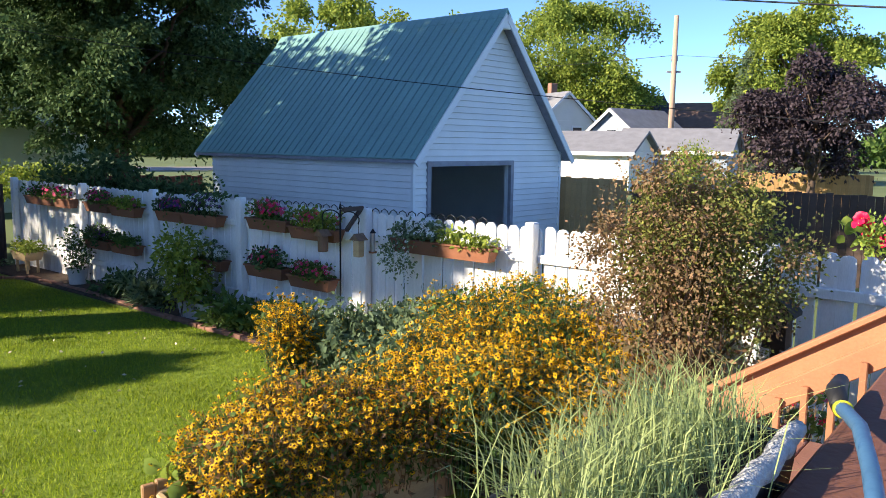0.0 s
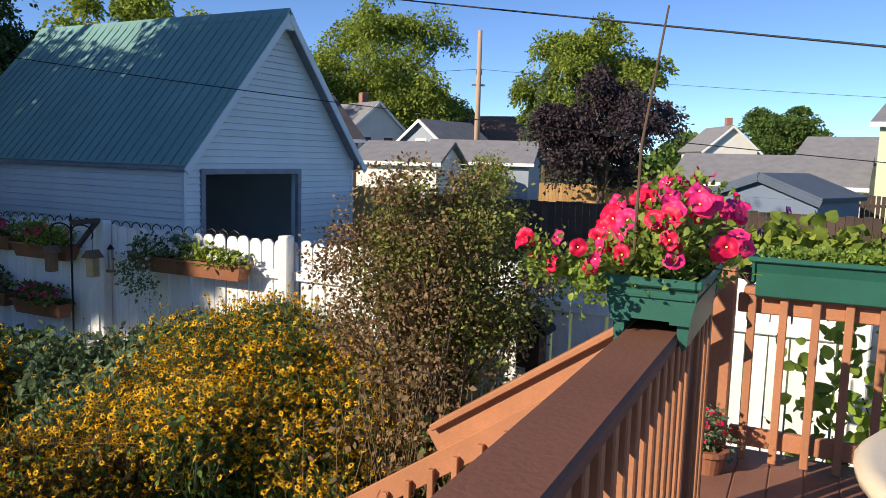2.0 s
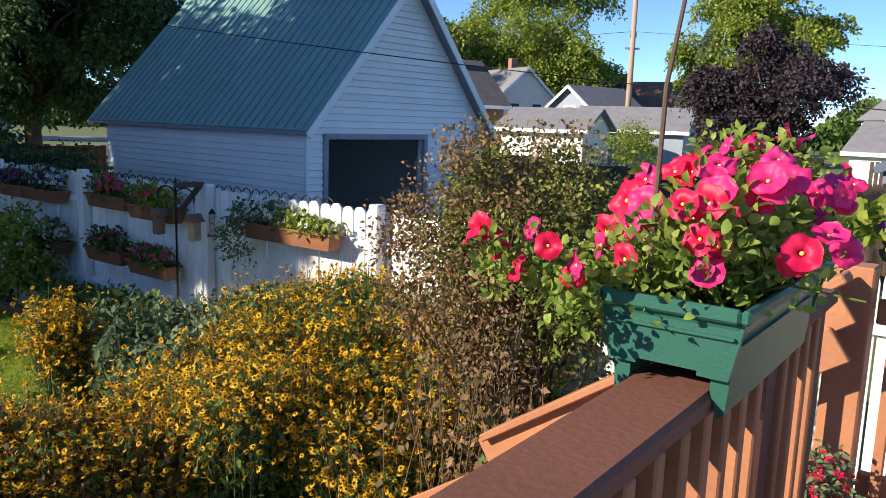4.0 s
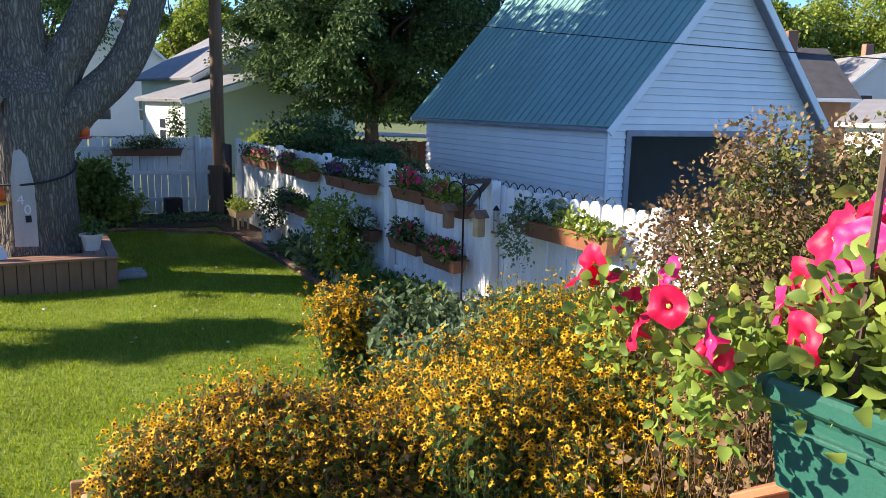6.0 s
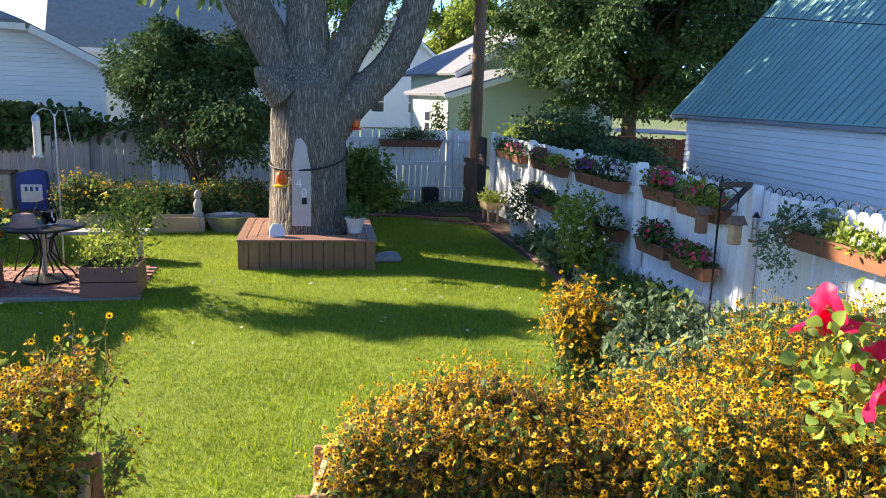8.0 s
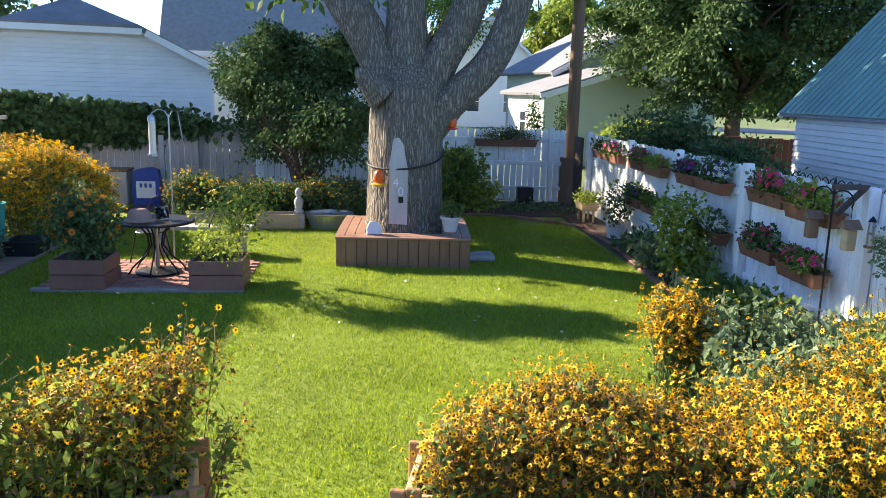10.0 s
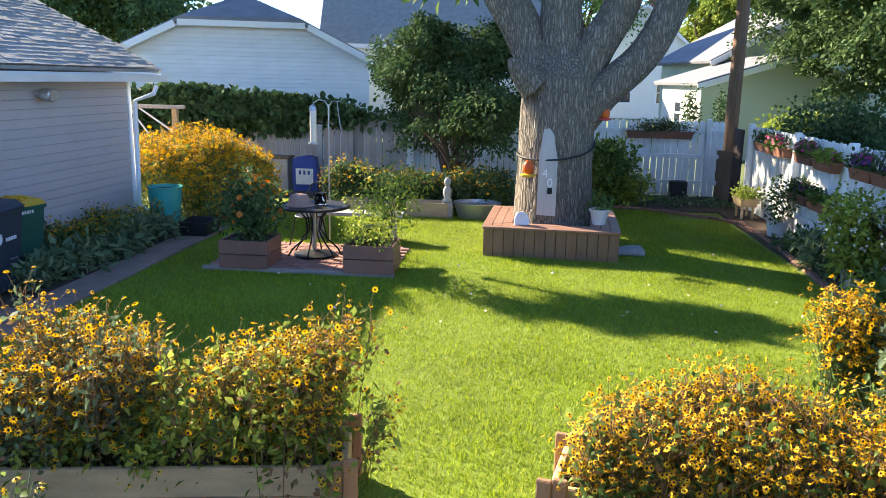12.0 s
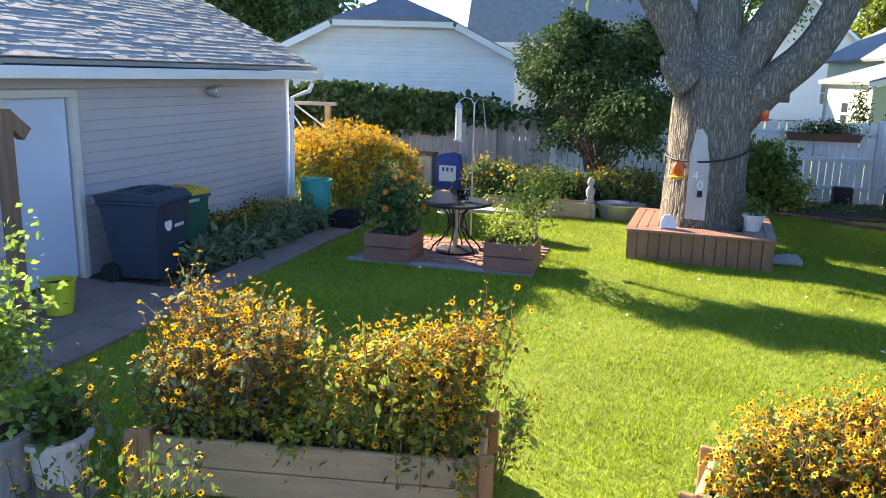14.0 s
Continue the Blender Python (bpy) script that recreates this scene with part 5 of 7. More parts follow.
daisies("black_eyed_susans", Y, 1.45, 2.2, -3.2, -2.5, 0.62, 0.8, 44, 3, 12, "low golden daisies beside the walk", 400, z0=0.02, edge=0.7)
daisies("black_eyed_susans", Y, -7.4, -5.2, -6.9, -6.1, 0.3, 0.62, 170, 4, 13, "shaded golden daisies at the foot of the siding", 3500, z0=0.02)
daisies("black_eyed_susans", Y, -10.7, -8.5, -7.7, -5.2, 1.35, 1.75, 620, 11, 14, "big sunlit bank of golden daisies beyond the shed", 8000, z0=0.02, dome=0.8, size=0.036, leaf=0.08, leaf_material=M_LEAFY)
daisies("black_eyed_susans", Y, -9.0, -8.3, -6.2, -5.4, 0.5, 0.95, 90, 4, 15, "small clump of golden daisies beside the teal tub", 1400, z0=0.02, size=0.034, leaf_material=M_LEAFY)
# the dark leaf colour carries the shade by the back fence
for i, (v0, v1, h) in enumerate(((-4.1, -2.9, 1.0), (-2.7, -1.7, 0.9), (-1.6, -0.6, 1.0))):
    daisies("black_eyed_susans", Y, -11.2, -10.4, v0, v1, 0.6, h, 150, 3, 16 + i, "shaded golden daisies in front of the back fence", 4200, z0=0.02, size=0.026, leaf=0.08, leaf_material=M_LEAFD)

# big ragged leaves hanging over the bed's corner
sq = thing("squash_plant", uv(0.05, 0.25, 0.3), "broad pale green squash leaves over the bed's corner", "plant")
leafy("leaves", sq, M_LEAFP, (0, 0, 0.12), (0.2, 0.2, 0.12), 24, 0.1, 19, 12, 0.3, broad=0.5)


# ---- plants made of leaf clumps ----
def plant(name, m, radii, cz, n, leaf, material, seed, label, category="plant", clumps=40, spread=0.2, stems=0, stem_material=M_TWIG, flowers=(), broad=0.32, group="", power=0.4):
    """A bush of leaves, with bare stems below and flowers on its skin: flowers as (material, count, size, petals)."""
    rng = np.random.default_rng(seed)
    t = thing(name, m, label, category, group)
    leafy("leaves", t, material, (0, 0, cz), radii, n, leaf, seed, clumps, spread, broad=broad, power=power)
    if stems:
        k = inside(stems, rng, 0.3)
        k[:, 2] = np.abs(k[:, 2])
        tips = k * np.array(radii) * 0.95 + [0, 0, cz - radii[2] * 0.3]
        g_ = Geo()
        for q in tips:
            b0 = Vector((rng.normal() * radii[0] * 0.08, rng.normal() * radii[1] * 0.08, 0))
            q = Vector(q)
            mid = b0.lerp(q, 0.5) + Vector(rng.normal(size=3)) * 0.06
            r = 0.012 * max(radii)
            g_.tube([b0, mid, q], [r * 1.3, r, r * 0.4], 5)
        part("stem_cluster", g_, stem_material, t)
    for mt, count, size, pet in flowers:
        d = inside(count, rng, 0.15)
        d[:, 2] = np.where(d[:, 2] < -0.3, -d[:, 2], d[:, 2])
        p_ = d * np.array(radii) * 1.06 + [0, 0, cz]
        v, f = flower_arrays(p_, d + rng.normal(size=(count, 3)) * 0.35 + [0, 0, 0.3], size * (0.7 + 0.5 * rng.random(count)), rng, pet, 0.15)
        part("blossoms", tri_mesh("blossoms", v, f, mt), None, t, kind="stuff")
    return t


# half-dry bush by the side fence, with bare twigs and a dark trunk
bush = thing("shrub", pose(1.85, 5.75, 0), "large half-dry shrub with curled brown and green leaves", "shrub")
rng = np.random.default_rng(5)
g = Geo()
tips = []
for i in range(34):
    d = inside(1, rng, 0.25)[0]
    q = Vector((d[0] * 0.68, d[1] * 0.6, 1.68 + d[2] * 0.72))
    b0 = Vector((rng.normal() * 0.05, rng.normal() * 0.05, 0.0))
    m1 = b0.lerp(q, 0.35) + Vector((rng.normal() * 0.05, rng.normal() * 0.05, 0.1))
    m2 = b0.lerp(q, 0.7) + Vector(rng.normal(size=3)) * 0.06
    g.tube([b0, m1, m2, q], [0.028, 0.018, 0.009, 0.003], 6)
    tips.append(q)
part("stem_cluster", g, M_TWIG, bush)
leafy("green_leaves", bush, M_LEAFBG, (0.12, 0, 1.75), (0.66, 0.56, 0.72), 19000, 0.033, 71, 130, 0.12, power=0.5)
leafy("dry_leaves", bush, M_LEAFBR, (-0.05, 0, 1.75), (0.74, 0.6, 0.76), 23000, 0.032, 72, 150, 0.11, power=0.45)
dry = thing("dry_stalks", pose(1.75, 5.3, 0), "tangle of dry brown stalks under the shrub", "plant", kind="")
n = 420
f0 = np.stack([rng.normal(size=n) * 0.42, rng.normal(size=n) * 0.3, np.zeros(n)], 1)
t0 = f0 + rng.normal(size=(n, 3)) * 0.16
t0[:, 2] = 0.45 + rng.random(n) * 0.75
v, f = stem_arrays(f0, t0, 0.004)
part("stalk_cluster", tri_mesh("stalk_cluster", v, f, M_LEAFBR), None, dry)
leafy("dry_leaves", dry, M_LEAFBR, (0, 0, 0.6), (0.75, 0.5, 0.6), 3200, 0.055, 73, 60, 0.2, power=0.6)

# shrubs and garden plants
b = uv(-12.0, 0.6)
tree("lilac_tree", b.translation.x - 1.5, b.translation.y - 1.8, 0, 0.5, 0.07, 2.25, (2.0, 1.6, 1.15), M_LEAFD, 30000, 0.085, 81, "dark green multi-stemmed small tree by the back fence", clumps=110, spread=0.14, limbs_n=22, power=0.5)
lilac = bpy.data.objects["lilac_tree"]
for k_, (x_, y_, z_, r_) in enumerate(((-1.1, -0.5, 2.9, 0.95), (0.9, 0.3, 3.1, 0.9), (0.1, -0.6, 3.35, 0.75), (1.5, -0.3, 1.9, 0.8), (-1.6, 0.2, 1.9, 0.8))):
    leafy("crown", lilac, M_LEAFD, (x_, y_, z_), (r_, r_ * 0.9, r_ * 0.62), 6500, 0.08, 820 + k_, 40, 0.16, power=0.5)
plant("rose_bush", uv(-5.55, 3.9, 0), (0.58, 0.38, 0.55), 0.75, 2600, 0.075, M_LEAFY, 83, "airy green shrub with small white flowers", "shrub", 60, 0.2, 14, flowers=((M_WPET, 170, 0.024, 5),))
plant("hosta", uv(-6.7, 3.95, 0), (0.5, 0.28, 0.28), 0.25, 900, 0.16, M_LEAFBL, 84, "arching grey-green lily leaves", "plant", 30, 0.25, broad=0.12)
plant("hosta", uv(-4.4, 3.95, 0), (0.6, 0.28, 0.22), 0.2, 800, 0.15, M_LEAF, 85, "low green perennials under the fence", "plant", 30, 0.25, broad=0.2)
plant("hosta", uv(-3.2, 3.9, 0), (0.7, 0.3, 0.3), 0.26, 1000, 0.12, M_LEAF, 86, "low green perennials under the fence", "plant", 30, 0.25, broad=0.25)
plant("hosta", uv(-7.6, 4.0, 0), (0.4, 0.25, 0.22), 0.2, 500, 0.12, M_LEAFD, 87, "low dark perennials under the fence", "plant", 20, 0.25, broad=0.2)
plant("tomato_plant", uv(-12.4, 1.5, 0), (0.55, 0.55, 0.62), 0.75, 2600, 0.12, M_LEAF, 88, "bushy green vegetable plant by the back fence", "plant", 60, 0.2, 10)
plant("green_bush", uv(-12.2, 1.9, 0), (0.45, 0.5, 0.35), 0.4, 1500, 0.1, M_LEAFY, 89, "low yellow-green bush by the back fence", "plant", 40, 0.2)
for i in range(5):
    plant("ground_cover", uv(-12.4 - 0.3 * (i % 2), 2.0 + i * 0.45, 0), (0.45, 0.3, 0.1), 0.07, 380, 0.07, M_LEAFBL, 90 + i, "thin grey-green ground cover on dark soil", "plant", 20, 0.3, group="ground cover")
for i in range(6):
    plant("hosta", uv(-6.9 + i * 0.62, -5.98 - 0.02 * i, 0), (0.38, 0.32, 0.2), 0.16, 420, 0.17, M_LEAFBL, 100 + i, "striped grey-green hosta at the foot of the wall", "plant", 18, 0.3, broad=0.16, group="hostas")
plant("climbing_vine", uv(1.9, 4.15, 0), (0.15, 0.12, 0.8), 0.9, 380, 0.11, M_LEAFP, 108, "climbing vine on the white fence", "plant", 20, 0.3, 4, broad=0.45)
plant("climbing_vine", deck_pose(1.15, 1.55, 0.1), (0.75, 0.18, 0.9), 1.0, 1900, 0.085, M_LEAFP, 109, "bright green climbing vine behind the deck railing", "plant", 40, 0.22, 12, broad=0.45)
plant("climbing_vine", deck_pose(2.1, 1.8, 0.1), (0.8, 0.25, 0.9), 1.0, 1600, 0.085, M_LEAF, 110, "green climbing vine behind the deck railing", "plant", 40, 0.22, 12, broad=0.45)
ivy = thing("ivy", pose(bend.x, bend.y, 0, 0, 0, 50), "thick dark ivy draped over the back fence", "ivy")
leafy("leaves", ivy, M_LEAFD, (2.8, -0.05, 1.68), (4.9, 0.3, 0.58), 15000, 0.15, 111, 150, 0.1, power=0.5, broad=0.42)
leafy("shaded_leaves", ivy, M_LEAFD, (2.4, 0.3, 1.5), (4.6, 0.3, 0.6), 4200, 0.17, 112, 120, 0.12, power=0.6, broad=0.42)
for i, (s_, h_) in enumerate(((38.0, 2.2), (35.9, 2.25))):
    pp_ = bearing(s_, 21.5).translation
    plant("arborvitae", pose(pp_.x, pp_.y, 0), (0.24, 0.24, h_ * 0.5), h_ * 0.5 + 0.15, 2200, 0.07, M_LEAFD, 113 + i, "narrow dark evergreen behind the fence", "tree", 40, 0.2, 2)
plant("shrub", pose(-7.8, 17.0, 0), (1.3, 0.8, 0.7), 1.6, 2600, 0.12, M_LEAFD, 117, "rambling dark shrubs behind the fence", "shrub", 60, 0.2, 8)
plant("shrub", bearing(30.2, 26, 0), (1.6, 0.8, 0.5), 1.3, 1800, 0.16, M_LEAFY, 118, "sunlit yellow-green shrubs behind the hedge", "shrub", 60, 0.2, 6)
b = bearing(-16.2, 24)
plant("clipped_bush", pose(b.translation.x, b.translation.y, 0), (0.75, 0.7, 0.7), 2.0, 4200, 0.07, M_LEAFY, 119, "rounded bright green clipped bush", "shrub", 80, 0.12, 6)
plant("squash_vine", bearing(-37, 13, 0), (2.2, 0.7, 0.35), 1.35, 700, 0.2, M_LEAFY, 120, "broad yellow-green vine leaves over a trellis", "plant", 30, 0.25, 8, broad=0.5)


# ---- petunias: five-lobed trumpets with pale throats ----
def petunias(t, spots, nrms, sizes, materials, seed, throats=True):
    """Trumpet blossoms at spots, sharing out the materials; each material is one mesh of blossoms."""
    rng = np.random.default_rng(seed)
    SEG = 25
    pick = np.clip(((spots[:, 0] + 0.42) / 0.84 + rng.normal(size=len(spots)) * 0.22) * len(materials), 0, len(materials) - 1).astype(int)
    for i, mt in enumerate(materials):
        sel = np.where(pick == i)[0]
        vs, fs = [], []
        for s in sel:
            nrm = unit(nrms[s:s + 1])[0]
            x = unit(np.cross(nrm, rng.normal(size=3))[None])[0]
            y = np.cross(nrm, x)
            R = sizes[s]
            droop = rng.uniform(-0.25, 0.22)
            rings = []
            flop = rng.uniform(-0.35, 0.35)
            for r, h in ((0.06, -0.8), (0.13, -0.35), (0.26, -0.05), (0.5, 0.07), (0.75, 0.08), (0.92, 0.5 * droop), (1.0, droop)):
                ring = []
                for k in range(SEG):
                    a = 2 * math.pi * k / SEG
                    lobe = 1 + (0.10 * abs(math.cos(2.5 * a)) - 0.06 + 0.025 * math.sin(9 * a + s)) * (r if r > 0.4 else 0)
                    hh_ = h + (0.09 * math.cos(5 * a + 0.6) + 0.10 * math.sin(3 * a + s) + 0.06 * math.sin(8 * a + 2 * s) + flop * math.cos(a)) * r ** 2
                    ring.append(spots[s] + (x * math.cos(a) + y * math.sin(a)) * R * r * lobe + nrm * R * hh_)
                rings.append(np.array(ring))
            vs.append(np.concatenate(rings))
            for q in range(len(rings) - 1):
                for k in range(SEG):
                    a0, a1 = q * SEG + k, q * SEG + (k + 1) % SEG
                    fs += [(a0, a1, a1 + SEG), (a0, a1 + SEG, a0 + SEG)]
            me = tri_mesh("blossom", vs[-1], np.array(fs), mt)
            me.polygons.foreach_set("use_smooth", [True] * len(me.polygons))
            part("blossom", me, None, t)
            vs, fs = [], []
    if throats:
        v, f = dome_arrays(spots - unit(nrms) * sizes[:, None] * 0.12, nrms, sizes * 0.13, rng)
        part("throats", tri_mesh("throats", v, f, M_CORE), None, t, "pale yellow throats", kind="stuff")


def rail_planter(m, L, label, group="rail planters"):
    """A green trough that straddles a handrail; local x along it, z=0 at the rail's top."""
    t = thing("rail_planter", m, label, "planter", group)
    h, wt, wb = 0.148, 0.24, 0.165
    body = Geo().tapered((L - 0.07, wb), (L - 0.005, wt - 0.012), 0.035, h - 0.012, 0.008)
    part("trough", body, M_GREENPOT, t)
    part("rim", Geo().box((0, -wt / 2, h - 0.012), (L + 0.012, 0.016, 0.024), ch=0.005).box((0, wt / 2, h - 0.012), (L + 0.012, 0.016, 0.024), ch=0.005).box((-L / 2, 0, h - 0.012), (0.016, wt - 0.014, 0.024), ch=0.005).box((L / 2, 0, h - 0.012), (0.016, wt - 0.014, 0.024), ch=0.005), M_GREENPOT, t)
    for s in (-1, 1):
        part("foot", Geo().prism([(s * 0.067, 0.045), (s * 0.067, 0.003), (s * 0.071, -0.008), (s * 0.082, -0.04), (s * 0.092, -0.032), (s * wb / 2 + s * 0.018, 0.075), (s * 0.067, 0.075)], -(L / 2 - 0.03), L / 2 - 0.03, pose(0, 0, 0, 0, 0, 90)), M_GREENPOT, t)
        part("groove", Geo().box((s * (L / 2 - 0.006), 0, h - 0.05), (0.008, wt - 0.03, 0.006), ch=0.002), M_GREENPOT, t)
        part("end_panel", Geo().prism([(-0.099, 0.03), (-0.119, h - 0.015), (0.119, h - 0.015), (0.099, 0.03), (0.05, 0.03), (0.05, 0.038), (-0.05, 0.038), (-0.05, 0.03)], s * (L / 2 - 0.016) - 0.006, s * (L / 2 - 0.016) + 0.006, pose(0, 0, 0, 0, 0, 90)), M_GREENPOT, t)
    part("soil", Geo().box((0, 0, h - 0.055), (L - 0.06, wt - 0.06, 0.02), ch=0.004), M_DIRT, t)
    return t


PL = deck_pose(0, -0.737, RZ, 90)
rail_planter(PL, 0.62, "dark green plastic planter straddling the brown handrail, full of petunias")
pet = thing("petunia_plants", PL @ pose(0, 0, 0.1), "pink and crimson petunias spilling from the green planter", "flowers")
leafy("leaves", pet, M_LEAFP, (0.0, 0.0, 0.09), (0.32, 0.16, 0.12), 4600, 0.021, 131, 150, 0.17, power=0.6, broad=0.38)
leafy("trailing_leaves", pet, M_LEAFP, (-0.26, 0.16, 0.06), (0.08, 0.09, 0.06), 480, 0.018, 133, 26, 0.25, power=0.6, broad=0.38)
leafy("leaves", pet, M_LEAFP, (0.14, 0.0, 0.19), (0.18, 0.13, 0.11), 1500, 0.02, 134, 46, 0.22, power=0.6, broad=0.38)
rng = np.random.default_rng(8)
g = Geo()
for i in range(46):
    b0 = Vector((rng.uniform(-0.27, 0.27), rng.uniform(-0.08, 0.08), 0))
    q = b0 + Vector((rng.normal() * 0.09, rng.normal() * 0.1, rng.uniform(0.05, 0.18)))
    g.tube([b0, b0.lerp(q, 0.5) + Vector((0, 0, 0.03)), q], [0.003, 0.0025, 0.0015], 5)
part("stem_cluster", g, M_LEAFP, pet)
n = 84
d = inside(n, rng, 0.12)
d[:, 2] = np.abs(d[:, 2]) * 0.95 - 0.08
spots = d * np.array([0.36, 0.22, 0.2]) + [0.0, 0.0, 0.1]
spots[:, 2] += 0.10 * np.clip(spots[:, 0] / 0.3, 0, 1) * (d[:, 2] > 0.2)
nr = d + rng.normal(size=(n, 3)) * 0.35 + np.array([-0.7, 0.1, 0.35])
over = np.array([(-0.388, 0.306, 0.140), (-0.398, 0.158, 0.090), (-0.351, 0.259, 0.130)])
more = np.concatenate([over + rng.normal(size=(3, 3)) * 0.022 for _ in range(3)])
spots, nr, n = np.concatenate([spots, more]), np.concatenate([nr, rng.normal(size=(len(more), 3)) * 0.5 + [-0.5, 0.3, 0.4]]), n + len(more)
for q in over:
    leafy("trailing_leaves", pet, M_LEAFP, tuple(q - np.array([-0.02, 0.02, 0.06])), (0.05, 0.05, 0.07), 130, 0.016, int(abs(q[0]) * 1000) + 5, 14, 0.3, power=0.6, broad=0.38)
    part("stem", Geo().tube([(-0.27, 0.08, 0.02), (q[0] * 0.6 - 0.1, q[1] * 0.8, q[2] * 0.3), tuple(q)], [0.004, 0.003, 0.002], 5), M_LEAFP, pet)
petunias(pet, spots, nr, np.where(np.arange(n) < n - len(more), 0.023 + 0.012 * rng.random(n), 0.019 + 0.007 * rng.random(n)), (M_RED, M_PINK, M_RED, M_PINK, M_MAG, M_PINK, M_PINK), 9)
n = 22
sp2 = np.stack([rng.uniform(-0.3, 0.4, n), rng.normal(size=n) * 0.12, rng.uniform(0.02, 0.32, n)], 1)
for q in sp2:
    v, f = leaf_arrays(np.stack([q] * 3), rng.normal(size=(3, 3)) * 0.35 + [0, 0, -1.2], 0.026, rng, 0.22)
    part("wilted_bud", tri_mesh("wilted_bud", v, f, M_PURP), None, pet, "wilted purple bud")
stake = solo("plant_stake", Geo().tube([(0, 0, -0.05), (0.004, -0.005, 0.35), (0.018, -0.05, 0.7)], [0.0045, 0.004, 0.0025], 6), M_TWIG, PL @ pose(-0.25, 0.06, 0.13), "thin brown bamboo stake in the planter", "stake")
PL2 = deck_pose(0.58, 0.86, R2, 0)
rail_planter(PL2, 0.92, "dark green plastic planter on the far handrail with low greens")
lo = thing("planter_greens", PL2 @ pose(0, 0, 0.1), "low yellow-green leafy plants in the planter", "plant")
leafy("leaves", lo, M_LEAFP, (0, 0, 0.06), (0.4, 0.09, 0.025), 2000, 0.022, 141, 60, 0.2, broad=0.42)


# ---- edging bricks, patio ----
edging = thing("brick_edging", uv(0, 0, 0), "weathered red brick edging along the lawn", "edging", kind="structure")
me_brick = Geo().box((0, 0, 0), (0.195, 0.09, 0.06), ch=0.008).mesh("brick", M_BRICK)
path = [(-1.3, 3.35), (-3.0, 3.62), (-5.5, 3.69), (-8.6, 3.83), (-10.3, 3.82), (-10.8, 3.4), (-11.3, 2.75), (-11.75, 2.0), (-11.6, 0.6)]
rng = random.Random(3)
left = 0.0
for (ax, ay), (bx, by) in zip(path, path[1:]):
    L = math.hypot(bx - ax, by - ay)
    a = math.degrees(math.atan2(by - ay, bx - ax))
    k = left
    while k < L:
        t = k / L
        piece("brick", me_brick, edging, pose(ax + (bx - ax) * t, ay + (by - ay) * t, 0.035 + rng.uniform(-0.01, 0.01), rng.uniform(-4, 4), rng.uniform(-4, 4), a + rng.uniform(-6, 6)))
        k += 0.205
    left = k - L
patio = thing("patio", uv(0, 0, 0), "small red brick patio under the table", "patio", kind="structure")
part("bedding", Geo().box((-6.15, -3.2, 0.01), (1.75, 2.5, 0.03)), M_CONC, patio)
me_pb = Geo().box((0, 0, 0), (0.097, 0.197, 0.03), ch=0.006).mesh("brick", M_PATIO)
for i in range(16):
    for j in range(12):
        piece("brick", me_pb, patio, pose(-6.93 + i * 0.104, -4.38 + j * 0.204 + (i % 2) * 0.1, 0.032 + rng.uniform(-0.003, 0.003), 0, 0, rng.uniform(-1, 1)))
part("border", Geo().box((-5.24, -3.2, 0.03), (0.08, 2.6, 0.06), ch=0.01), M_CONC, patio)

# ---- lawn grass ----
rng = np.random.default_rng(12)
n = 420000
gu, gv = -11.6 + rng.random(n) * 13.6, -5.2 + rng.random(n) * 8.8
keep = ~((gu > 0.05) & (gu < 0.72) & (gv > -3.2) & (gv < -1.3)) & ~((gu > -0.05) & (gv > -0.02)) & ~((gu > -7.05) & (gu < -5.2) & (gv > -4.5) & (gv < -1.95)) & (gv < np.where(gu < -2.5, 3.6, np.where(gu < -1.2, 3.3, 1.9))) & ~((gu < -10.6) & (gv > 2.6))
wx, wy = A0[0] + gu * U.x + gv * V.x, A0[1] + gu * U.y + gv * V.y
bx_, by_ = (wx + 7.65) * math.cos(radians(48.7)) + (wy - 8.2) * math.sin(radians(48.7)), -(wx + 7.65) * math.sin(radians(48.7)) + (wy - 8.2) * math.cos(radians(48.7))
keep &= ~((bx_ > 0) & (bx_ < BW) & (by_ > 0) & (by_ < BW))
p_ = np.stack([wx, wy, np.full(n, 0.0)], 1)[keep]
n = len(p_)
patch = 0.5 + 0.5 * np.sin(p_[:, :1] * 2.1 + np.sin(p_[:, 1:2] * 1.7)) * np.cos(p_[:, 1:2] * 2.6)
hgt = (0.022 + 0.03 * rng.random((n, 1))) * (0.75 + 0.45 * patch)
ang_ = rng.random(n) * 6.283
side_ = np.stack([np.cos(ang_), np.sin(ang_), 0 * ang_], 1) * 0.0042
tipv = p_ + rng.normal(size=(n, 3)) * hgt * 0.55
tipv[:, 2] = hgt[:, 0]
v = np.stack([p_ - side_, p_ + side_, tipv], 1).reshape(-1, 3)
tagged(new("grass", tri_mesh("grass", v, np.arange(n * 3).reshape(-1, 3), M_GRASS)), "short sunlit green lawn grass", "grass", kind="stuff")
n = 50
lf = np.stack([A0[0] + (-9 + rng.random(n) * 8) * U.x + (-1 + rng.random(n) * 4) * V.x, A0[1] + (-9 + rng.random(n) * 8) * U.y + (-1 + rng.random(n) * 4) * V.y, np.full(n, 0.045)], 1)
v, f = leaf_arrays(lf, rng.normal(size=(n, 3)) * [1, 1, 0.2], 0.05, rng)
tagged(new("fallen_leaves", tri_mesh("fallen_leaves", v, f, M_CREAM)), "a few pale fallen leaves on the lawn", "leaves", kind="stuff")


